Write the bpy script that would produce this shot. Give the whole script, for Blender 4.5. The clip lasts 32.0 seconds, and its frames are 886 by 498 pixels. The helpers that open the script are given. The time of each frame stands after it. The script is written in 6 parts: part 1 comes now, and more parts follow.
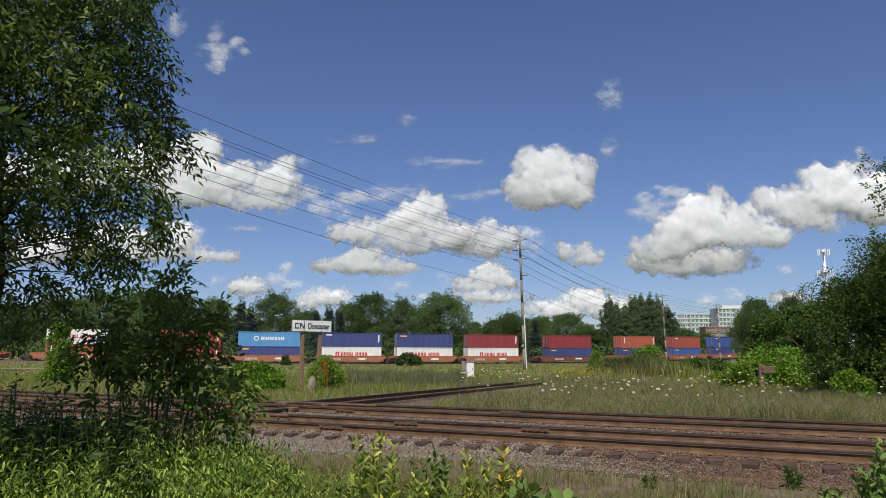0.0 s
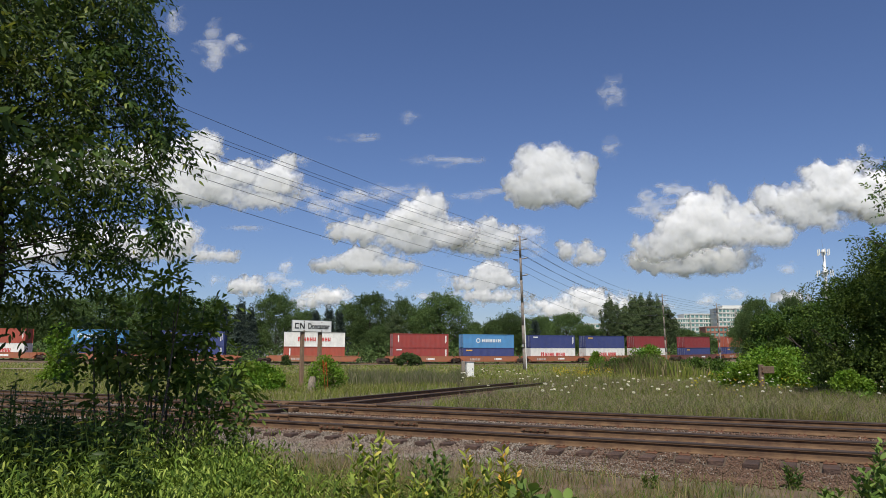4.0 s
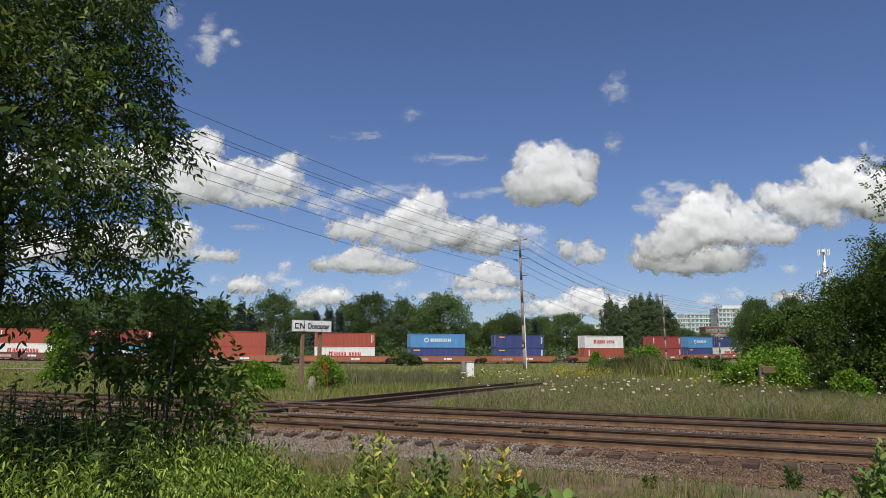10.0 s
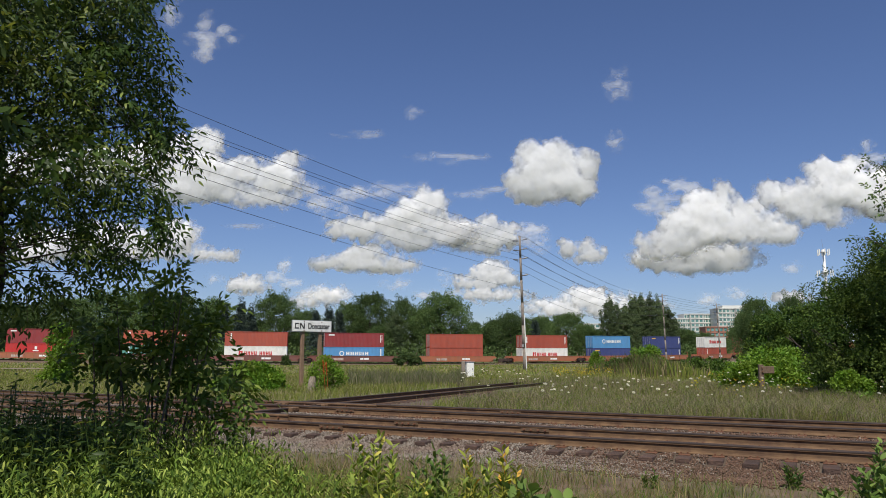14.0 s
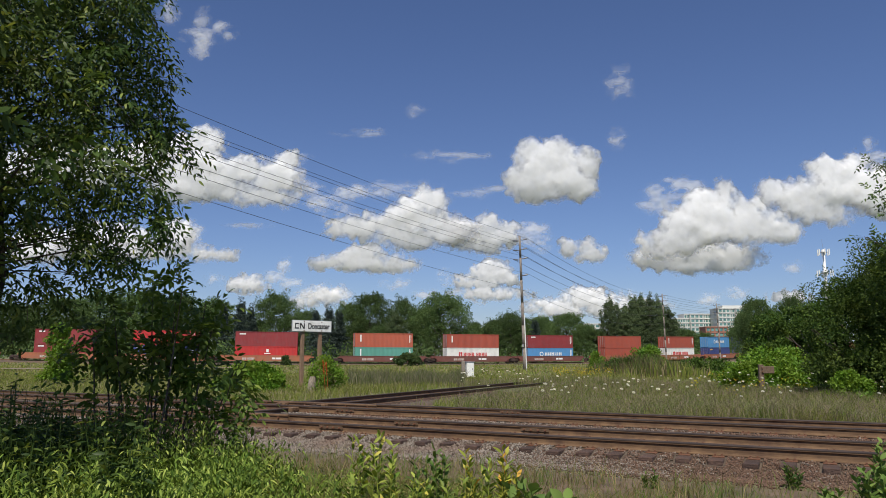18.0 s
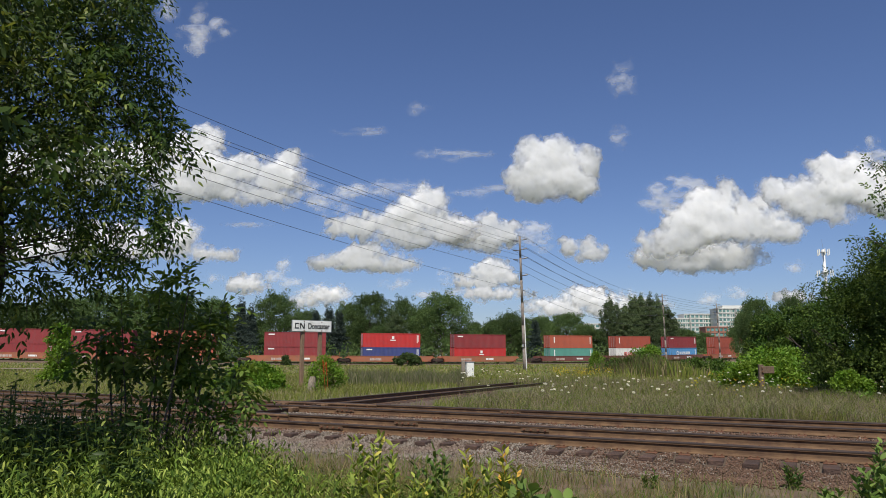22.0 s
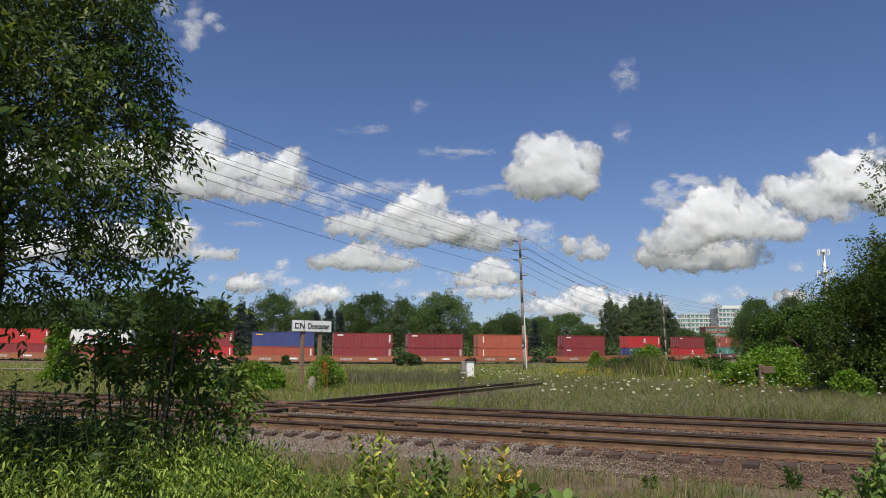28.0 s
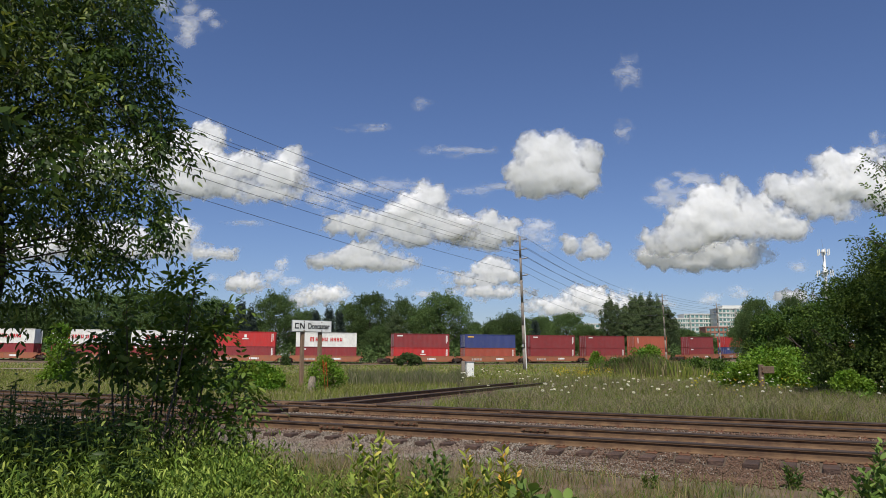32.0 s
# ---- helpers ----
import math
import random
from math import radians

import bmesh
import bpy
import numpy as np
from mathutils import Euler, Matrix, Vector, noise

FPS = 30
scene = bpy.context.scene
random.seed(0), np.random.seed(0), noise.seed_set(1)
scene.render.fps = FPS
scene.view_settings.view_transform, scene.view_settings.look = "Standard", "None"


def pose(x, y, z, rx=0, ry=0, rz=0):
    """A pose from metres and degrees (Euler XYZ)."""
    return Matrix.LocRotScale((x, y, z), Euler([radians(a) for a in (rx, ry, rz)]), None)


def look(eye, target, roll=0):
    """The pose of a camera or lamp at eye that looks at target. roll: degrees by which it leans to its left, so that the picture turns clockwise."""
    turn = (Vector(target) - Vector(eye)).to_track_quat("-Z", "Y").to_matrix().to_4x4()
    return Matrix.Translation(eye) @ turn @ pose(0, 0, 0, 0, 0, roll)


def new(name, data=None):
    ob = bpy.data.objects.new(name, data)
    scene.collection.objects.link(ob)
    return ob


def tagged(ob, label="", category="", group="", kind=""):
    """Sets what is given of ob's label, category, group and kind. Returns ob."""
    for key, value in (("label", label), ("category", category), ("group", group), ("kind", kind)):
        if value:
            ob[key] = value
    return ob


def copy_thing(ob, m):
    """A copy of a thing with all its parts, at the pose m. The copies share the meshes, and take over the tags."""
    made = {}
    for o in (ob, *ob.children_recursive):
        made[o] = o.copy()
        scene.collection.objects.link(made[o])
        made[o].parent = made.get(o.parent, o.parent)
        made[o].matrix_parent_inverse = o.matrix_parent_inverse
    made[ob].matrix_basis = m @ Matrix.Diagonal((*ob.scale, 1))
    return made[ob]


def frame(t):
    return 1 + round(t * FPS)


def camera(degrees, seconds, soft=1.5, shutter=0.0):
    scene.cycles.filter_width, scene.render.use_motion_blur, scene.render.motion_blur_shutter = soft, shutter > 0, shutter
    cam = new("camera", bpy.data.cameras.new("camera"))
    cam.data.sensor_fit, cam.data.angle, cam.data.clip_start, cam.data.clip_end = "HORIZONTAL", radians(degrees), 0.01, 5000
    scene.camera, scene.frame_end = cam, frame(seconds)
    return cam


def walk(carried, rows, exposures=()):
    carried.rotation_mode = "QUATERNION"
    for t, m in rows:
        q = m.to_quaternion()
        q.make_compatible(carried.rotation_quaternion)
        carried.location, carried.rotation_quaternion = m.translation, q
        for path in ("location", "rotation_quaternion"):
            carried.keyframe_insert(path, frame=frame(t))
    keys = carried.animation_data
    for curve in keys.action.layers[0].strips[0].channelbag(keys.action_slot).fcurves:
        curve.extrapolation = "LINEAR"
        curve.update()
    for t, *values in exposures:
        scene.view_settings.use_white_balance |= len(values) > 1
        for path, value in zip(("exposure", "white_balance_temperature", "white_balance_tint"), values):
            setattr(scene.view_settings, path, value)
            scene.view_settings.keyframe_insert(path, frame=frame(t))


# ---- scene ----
cam = camera(63, 32.0, soft=0.9)
EYE = 1.57
HERE = Matrix.Translation((0, 0, EYE)) @ Matrix.Rotation(radians(90 + 8.41), 4, "X")
walk(cam, [(0.0, HERE), (32.0, HERE)])

# ---- light ----
scene.view_settings.exposure = 0.0
SUN_FROM = Vector((-0.10, -0.98, 1.42)).normalized()
sky_world = bpy.data.worlds.new("summer_sky")
scene.world = sky_world
sky_world.use_nodes = True
wn = sky_world.node_tree
sky = wn.nodes.new("ShaderNodeTexSky")
sky.sky_type = "NISHITA"
sky.sun_disc = False
sky.sun_elevation = math.asin(SUN_FROM.z)
sky.sun_rotation = math.atan2(SUN_FROM.x, SUN_FROM.y)
sky.altitude = 200
sky.air_density, sky.dust_density, sky.ozone_density = 1.0, 0.4, 3.0
tint = wn.nodes.new("ShaderNodeMix")
tint.data_type, tint.blend_type = "RGBA", "MULTIPLY"
tint.inputs[0].default_value = 1.0
tint.inputs[7].default_value = (0.885, 0.935, 1.185, 1)
wn.links.new(sky.outputs[0], tint.inputs[6])
wn.links.new(tint.outputs[2], wn.nodes["Background"].inputs[0])
wn.nodes["Background"].inputs[1].default_value = 0.077
sun_data = bpy.data.lights.new("sun", "SUN")
sun_data.energy, sun_data.angle, sun_data.color = 4.8, radians(0.5), (1.0, 0.94, 0.83)
sun = new("sun", sun_data)
sun.matrix_world = look(SUN_FROM * 100, (0, 0, 0))


# ---- materials ----
def shader(name):
    m = bpy.data.materials.new(name)
    m.use_nodes = True
    return m, m.node_tree.nodes, m.node_tree.links, m.node_tree.nodes["Principled BSDF"]


def mixed(n, l, a, b, fac):
    """A node that mixes two colours."""
    x = n.new("ShaderNodeMix")
    x.data_type = "RGBA"
    for sock, v in ((x.inputs[6], a), (x.inputs[7], b)):
        if isinstance(v, tuple):
            sock.default_value = (*v, 1)
        else:
            l.new(v, sock)
    if isinstance(fac, (int, float)):
        x.inputs[0].default_value = fac
    else:
        l.new(fac, x.inputs[0])
    return x.outputs[2]


def noisy(n, l, scale, detail=4, rough=0.6, where=None, low=0.35, high=0.65, stretch=None):
    """Noise in object space at a size, brought to 0..1."""
    tc = n.new("ShaderNodeTexCoord")
    out = tc.outputs["Object"] if where is None else where
    if stretch:
        mp = n.new("ShaderNodeMapping")
        mp.inputs["Scale"].default_value = stretch
        l.new(out, mp.inputs[0])
        out = mp.outputs[0]
    t = n.new("ShaderNodeTexNoise")
    t.inputs["Scale"].default_value, t.inputs["Detail"].default_value, t.inputs["Roughness"].default_value = scale, detail, rough
    l.new(out, t.inputs["Vector"])
    r = n.new("ShaderNodeMapRange")
    r.inputs[1].default_value, r.inputs[2].default_value = low, high
    l.new(t.outputs[0], r.inputs[0])
    return r.outputs[0]


def surface(name, a, b, scale=3.0, rough=0.8, metal=0.0, wear=None, wear_scale=0.6, wear_amount=0.5, bump=0.2, bump_scale=40.0, vary=0.0, stretch=None):
    """Paint, wood, stone or metal: two tones in grain, stains of a third, fine relief."""
    m, n, l, p = shader(name)
    col = mixed(n, l, a, b, noisy(n, l, scale, stretch=stretch))
    if wear:
        w = n.new("ShaderNodeMath")
        w.operation = "MULTIPLY"
        w.inputs[1].default_value = wear_amount
        l.new(noisy(n, l, wear_scale, 6, 0.7, low=0.48, high=0.62), w.inputs[0])
        col = mixed(n, l, col, wear, w.outputs[0])
    if vary:
        info = n.new("ShaderNodeObjectInfo")
        hsv = n.new("ShaderNodeHueSaturation")
        r = n.new("ShaderNodeMapRange")
        r.inputs[3].default_value, r.inputs[4].default_value = 1 - vary, 1 + vary
        l.new(info.outputs["Random"], r.inputs[0])
        l.new(r.outputs[0], hsv.inputs["Value"])
        l.new(col, hsv.inputs["Color"])
        col = hsv.outputs[0]
    l.new(col, p.inputs["Base Color"])
    p.inputs["Roughness"].default_value, p.inputs["Metallic"].default_value = rough, metal
    if bump:
        bn = n.new("ShaderNodeBump")
        bn.inputs["Strength"].default_value, bn.inputs["Distance"].default_value = bump, 0.02
        l.new(noisy(n, l, bump_scale, 3), bn.inputs["Height"])
        l.new(bn.outputs[0], p.inputs["Normal"])
    return m


def leafy(name, dark, light, odd=None, rough=0.5, glow=0.35, amount=0.12, vary=0.15, gloss=0.2):
    """Leaves and blades: tones that change from leaf to leaf, light passing through."""
    m, n, l, p = shader(name)
    geo = n.new("ShaderNodeNewGeometry")
    rnd = geo.outputs["Random Per Island"]
    col = mixed(n, l, dark, light, rnd)
    if odd:
        frac = n.new("ShaderNodeMath")
        frac.operation = "MULTIPLY"
        frac.inputs[1].default_value = 37.7
        l.new(rnd, frac.inputs[0])
        fr = n.new("ShaderNodeMath")
        fr.operation = "FRACT"
        l.new(frac.outputs[0], fr.inputs[0])
        lt = n.new("ShaderNodeMath")
        lt.operation = "LESS_THAN"
        lt.inputs[1].default_value = amount
        l.new(fr.outputs[0], lt.inputs[0])
        col = mixed(n, l, col, odd, lt.outputs[0])
    info = n.new("ShaderNodeObjectInfo")
    hsv = n.new("ShaderNodeHueSaturation")
    r = n.new("ShaderNodeMapRange")
    r.inputs[3].default_value, r.inputs[4].default_value = 1 - vary, 1 + vary
    l.new(info.outputs["Random"], r.inputs[0])
    l.new(r.outputs[0], hsv.inputs["Value"])
    big = noisy(n, l, 0.9, 2)
    hr = n.new("ShaderNodeMapRange")
    hr.inputs[3].default_value, hr.inputs[4].default_value = 0.485, 0.515
    l.new(big, hr.inputs[0])
    l.new(hr.outputs[0], hsv.inputs["Hue"])
    l.new(col, hsv.inputs["Color"])
    col = hsv.outputs[0]
    l.new(col, p.inputs["Base Color"])
    p.inputs["Roughness"].default_value = rough
    p.inputs["Specular IOR Level"].default_value = gloss
    tr = n.new("ShaderNodeBsdfTranslucent")
    warm = n.new("ShaderNodeHueSaturation")
    warm.inputs["Hue"].default_value, warm.inputs["Saturation"].default_value, warm.inputs["Value"].default_value = 0.485, 1.1, 1.25
    l.new(col, warm.inputs["Color"])
    l.new(warm.outputs[0], tr.inputs[0])
    mx = n.new("ShaderNodeMixShader")
    mx.inputs[0].default_value = glow
    l.new(p.outputs[0], mx.inputs[1])
    l.new(tr.outputs[0], mx.inputs[2])
    l.new(mx.outputs[0], n["Material Output"].inputs[0])
    return m


def cloudy(name, most=1.0, white=0.86, scatter=60.0):
    """Cloud vapour: scatters white light inside, as dense as the mesh says."""
    m, n, l, body = shader(name)
    att = n.new("ShaderNodeAttribute")
    att.attribute_name = "vapour"
    fine = noisy(n, l, 0.035, 6, 0.6, low=0.25, high=0.75)
    thin = n.new("ShaderNodeMath")
    thin.operation = "MULTIPLY_ADD"
    thin.inputs[1].default_value = 0.5
    l.new(fine, thin.inputs[0])
    l.new(att.outputs["Fac"], thin.inputs[2])
    ramp = n.new("ShaderNodeMapRange")
    ramp.interpolation_type = "SMOOTHSTEP"
    ramp.inputs[1].default_value, ramp.inputs[2].default_value, ramp.inputs[4].default_value = 0.36, 1.3, most
    l.new(thin.outputs[0], ramp.inputs[0])
    tp, out = n.new("ShaderNodeBsdfTransparent"), n.new("ShaderNodeMixShader")
    body.inputs["Base Color"].default_value = (white, white, white, 1)
    body.inputs["Roughness"].default_value, body.inputs["Specular IOR Level"].default_value = 1.0, 0.0
    body.inputs["Subsurface Weight"].default_value = 1.0
    body.inputs["Subsurface Radius"].default_value = (1.0, 1.0, 1.0)
    body.inputs["Subsurface Scale"].default_value = scatter
    l.new(ramp.outputs[0], out.inputs[0])
    l.new(tp.outputs[0], out.inputs[1])
    l.new(body.outputs[0], out.inputs[2])
    l.new(out.outputs[0], n["Material Output"].inputs[0])
    return m


M = {}
M["earth"] = surface("meadow_earth", (0.11, 0.11, 0.04), (0.19, 0.17, 0.08), 0.4, 0.95, wear=(0.10, 0.13, 0.035), wear_scale=0.05, wear_amount=0.9, bump=0.4, bump_scale=6)
M["ballast"] = surface("ballast_bed", (0.075, 0.054, 0.037), (0.14, 0.106, 0.075), 9, 0.95, wear=(0.13, 0.075, 0.05), wear_scale=0.5, wear_amount=0.6, bump=0.8, bump_scale=14)
M["dirt"] = surface("trodden_brown_dirt", (0.10, 0.068, 0.042), (0.18, 0.126, 0.08), 3.0, 0.95, wear=(0.09, 0.09, 0.035), wear_scale=0.8, wear_amount=0.7, bump=0.6, bump_scale=14)
M["path"] = surface("dry_path", (0.24, 0.19, 0.13), (0.17, 0.13, 0.08), 0.6, 0.95, bump=0.3, bump_scale=8)
M["rail"] = surface("rusty_rail_steel", (0.105, 0.058, 0.029), (0.175, 0.102, 0.051), 4, 0.8, 0.0, wear=(0.075, 0.038, 0.022), wear_scale=1.3, wear_amount=0.75, bump=0.1, bump_scale=60, stretch=(1, 1, 3))
M["rail_head"] = surface("worn_rail_head", (0.032, 0.022, 0.02), (0.058, 0.040, 0.034), 3, 0.85, 0.0, bump=0.03)
M["tie"] = surface("creosoted_tie_wood", (0.048, 0.029, 0.023), (0.09, 0.054, 0.041), 5, 0.9, wear=(0.14, 0.078, 0.05), wear_scale=2.5, wear_amount=0.6, bump=0.5, bump_scale=25, vary=0.25, stretch=(1, 8, 8))
M["joint"] = surface("dark_joint_steel", (0.085, 0.052, 0.032), (0.15, 0.092, 0.05), 8, 0.8, 0.1, wear=(0.06, 0.035, 0.025), wear_scale=2.5, wear_amount=0.5, bump=0.2)
M["plate"] = surface("rusty_tie_plate", (0.20, 0.09, 0.05), (0.13, 0.06, 0.035), 12, 0.8, 0.2, bump=0.2)
M["pole_wood"] = surface("weathered_pole_wood", (0.19, 0.16, 0.135), (0.29, 0.25, 0.21), 6, 0.9, wear=(0.08, 0.065, 0.055), wear_scale=1.2, bump=0.3, stretch=(6, 6, 0.6))
M["post_wood"] = surface("brown_post_wood", (0.11, 0.074, 0.05), (0.17, 0.12, 0.085), 6, 0.9, bump=0.3, stretch=(6, 6, 0.6))
M["sign_post"] = surface("brown_sign_post_wood", (0.17, 0.105, 0.065), (0.25, 0.165, 0.105), 6, 0.9, bump=0.3, stretch=(6, 6, 0.6))
M["grey_metal"] = surface("grey_galvanised_metal", (0.35, 0.36, 0.37), (0.45, 0.46, 0.47), 8, 0.5, 0.6, bump=0.05)
M["white_paint"] = surface("chalky_white_paint", (0.74, 0.74, 0.70), (0.82, 0.82, 0.79), 3, 0.6, wear=(0.55, 0.53, 0.47), wear_scale=2, wear_amount=0.5, bump=0.05)
M["black_paint"] = surface("black_sign_paint", (0.02, 0.02, 0.02), (0.04, 0.04, 0.04), 10, 0.6, bump=0.0)
M["wire"] = surface("dark_cable", (0.03, 0.03, 0.035), (0.05, 0.05, 0.055), 5, 0.6, bump=0)
M["insulator"] = surface("grey_insulator", (0.10, 0.10, 0.11), (0.16, 0.16, 0.17), 5, 0.4, bump=0)
M["bark"] = surface("grey_brown_bark", (0.07, 0.055, 0.042), (0.13, 0.105, 0.085), 7, 0.95, bump=0.8, bump_scale=18, stretch=(3, 3, 0.7))
M["bark_ash"] = surface("dark_ash_bark", (0.028, 0.021, 0.020), (0.065, 0.05, 0.045), 7, 0.95, bump=0.8, bump_scale=18, stretch=(3, 3, 0.7))
M["leaf_near"] = leafy("ash_leaf", (0.030, 0.060, 0.013), (0.092, 0.145, 0.03), (0.20, 0.25, 0.055), 0.5, 0.32, 0.12, gloss=0.25)
# Ash leaf colour lightened for the sapling, standing in for missing sunlight.
M["leaf_sapling_lit"] = leafy("sunlit_sapling_leaf", (0.055, 0.105, 0.018), (0.155, 0.225, 0.042), (0.22, 0.29, 0.06), 0.5, 0.38, 0.15, gloss=0.25)
M["leaf_shrub"] = leafy("shrub_leaf", (0.03, 0.066, 0.011), (0.095, 0.16, 0.028), (0.13, 0.20, 0.04), 0.6, 0.3, 0.1)
M["leaf_far"] = leafy("far_tree_leaf", (0.058, 0.10, 0.032), (0.122, 0.182, 0.06), None, 0.7, 0.34, vary=0.3)
M["leaf_poplar"] = leafy("poplar_leaf", (0.08, 0.12, 0.05), (0.165, 0.215, 0.10), None, 0.65, 0.3, vary=0.2)
M["needle"] = leafy("spruce_needle", (0.045, 0.068, 0.054), (0.085, 0.115, 0.095), None, 0.7, 0.1, vary=0.2)
M["leaf_vine"] = leafy("vine_leaf", (0.085, 0.17, 0.017), (0.18, 0.30, 0.04), None, 0.45, 0.35)
M["leaf_yellow"] = leafy("yellowing_leaf", (0.13, 0.20, 0.03), (0.46, 0.42, 0.07), (0.60, 0.34, 0.06), 0.65, 0.25, 0.25)
M["leaf_lime"] = leafy("lime_green_leaf", (0.11, 0.185, 0.025), (0.40, 0.44, 0.085), (0.56, 0.50, 0.10), 0.65, 0.22, 0.14)
# Shaded look of the tall shrubs put into leaf colour, near leaf_shrub's tone.
M["leaf_dark"] = leafy("shade_toned_leaf", (0.032, 0.065, 0.012), (0.098, 0.152, 0.028), (0.14, 0.21, 0.038), 0.55, 0.32, 0.12)
M["leaf_dock"] = leafy("broad_dock_leaf", (0.06, 0.12, 0.02), (0.15, 0.225, 0.045), None, 0.45, 0.3)
M["blade_near"] = leafy("tall_grass_blade", (0.07, 0.12, 0.018), (0.27, 0.34, 0.065), (0.24, 0.21, 0.08), 0.5, 0.3, 0.15)
M["leaf_willow"] = leafy("narrow_weed_leaf", (0.042, 0.084, 0.012), (0.215, 0.295, 0.048), (0.36, 0.43, 0.095), 0.55, 0.2, 0.14, gloss=0.12)
M["blade_dry"] = leafy("dry_grass_blade", (0.13, 0.105, 0.042), (0.33, 0.27, 0.12), (0.12, 0.18, 0.035), 0.7, 0.3, 0.4)
M["blade_meadow"] = leafy("meadow_blade", (0.10, 0.14, 0.024), (0.25, 0.27, 0.06), (0.31, 0.26, 0.14), 0.6, 0.3, 0.2)
M["seed_head"] = leafy("grass_seed_head", (0.19, 0.15, 0.10), (0.36, 0.30, 0.21), (0.11, 0.17, 0.03), 0.8, 0.3, 0.28)
M["reed"] = leafy("brown_reed", (0.085, 0.072, 0.036), (0.165, 0.13, 0.07), (0.07, 0.11, 0.02), 0.7, 0.25, 0.4)
M["flower_white"] = leafy("white_umbel", (0.84, 0.81, 0.66), (0.92, 0.90, 0.78), None, 0.8, 0.25)
M["flower_yellow"] = leafy("yellow_flower", (0.50, 0.40, 0.03), (0.60, 0.50, 0.05), None, 0.8, 0.25)
M["rust_stalk"] = leafy("rust_red_seed_stalk", (0.42, 0.10, 0.03), (0.55, 0.17, 0.05), None, 0.8, 0.25)
M["cumulus"] = cloudy("cumulus_vapour", 0.98, 0.79, 70.0)
M["veil"] = cloudy("soft_cloud_vapour", 0.42, 0.78)
M["wisp"] = cloudy("thin_cloud_vapour", 0.34, 0.78)


# ---- mesh helpers ----
def mesh_np(name, verts, faces, material):
    """A mesh from arrays: verts (N, 3), faces (M, 3) or (M, 4)."""
    me = bpy.data.meshes.new(name)
    verts, faces = np.asarray(verts, np.float32), np.asarray(faces, np.int32)
    k = faces.shape[1]
    me.vertices.add(len(verts))
    me.vertices.foreach_set("co", verts.ravel())
    me.loops.add(faces.size)
    me.loops.foreach_set("vertex_index", faces.ravel())
    me.polygons.add(len(faces))
    me.polygons.foreach_set("loop_start", np.arange(0, faces.size, k, dtype=np.int32))
    me.update(calc_edges=True)
    me.materials.append(material)
    return me


def piece(name, me, parent=None, m=None, label=""):
    """Links a mesh as one object under a thing or part."""
    ob = new(name, me)
    if parent is not None:
        ob.parent = parent
    if m is not None:
        ob.matrix_basis = m
    return tagged(ob, label)


def part(name, bm, material, parent=None, label="", smooth=False, m=None):
    """Links a bmesh as one mesh object under a thing or part."""
    me = bpy.data.meshes.new(name)
    if smooth:
        for face in bm.faces:
            face.smooth = True
    bm.to_mesh(me)
    bm.free()
    me.materials.append(material)
    return piece(name, me, parent, m, label)


def thing(name, m, label, category, group="", kind=""):
    ob = new(name)
    ob.empty_display_size = 0.2
    ob.matrix_basis = m
    return tagged(ob, label, category, group, kind)


def slab(bm, x0, x1, y0, y1, z0, z1, bevel=0.0, m=None):
    """A box with optional bevelled edges, added to bm."""
    made = bmesh.ops.create_cube(bm, size=1)["verts"]
    for v in made:
        v.co = Vector((x0 + (v.co.x + 0.5) * (x1 - x0), y0 + (v.co.y + 0.5) * (y1 - y0), z0 + (v.co.z + 0.5) * (z1 - z0)))
        if m is not None:
            v.co = m @ v.co
    if bevel:
        edges = list({e for v in made for e in v.link_edges})
        bmesh.ops.bevel(bm, geom=edges, offset=bevel, segments=1, affect="EDGES")
    return bm


def rod(bm, a, b, r0, r1=None, sides=8):
    """A tapered round bar from a to b, added to bm."""
    a, b = Vector(a), Vector(b)
    m = Matrix.Translation((a + b) / 2) @ (b - a).to_track_quat("Z", "Y").to_matrix().to_4x4()
    bmesh.ops.create_cone(bm, cap_ends=True, segments=sides, radius1=r0, radius2=r0 if r1 is None else r1, depth=(b - a).length, matrix=m)
    return bm


def extruded(profile, x0, x1):
    """A closed (y, z) outline drawn along x."""
    bm = bmesh.new()
    ends = [[bm.verts.new((x, y, z)) for y, z in profile] for x in (x0, x1)]
    k = len(profile)
    for i in range(k):
        bm.faces.new((ends[0][i], ends[0][(i + 1) % k], ends[1][(i + 1) % k], ends[1][i]))
    bm.faces.new(ends[0][::-1])
    bm.faces.new(ends[1])
    bmesh.ops.recalc_face_normals(bm, faces=bm.faces[:])
    return bm


def turned(rng, count):
    """Random rotations as an array (count, 3, 3)."""
    q = rng.normal(size=(count, 4))
    q /= np.linalg.norm(q, axis=1)[:, None]
    w, x, y, z = q.T
    return np.stack([np.stack([1 - 2 * (y * y + z * z), 2 * (x * y - z * w), 2 * (x * z + y * w)], 1), np.stack([2 * (x * y + z * w), 1 - 2 * (x * x + z * z), 2 * (y * z - x * w)], 1), np.stack([2 * (x * z - y * w), 2 * (y * z + x * w), 1 - 2 * (x * x + y * y)], 1)], 1)


def unit(v):
    return v / np.maximum(np.linalg.norm(v, axis=-1, keepdims=True), 1e-9)


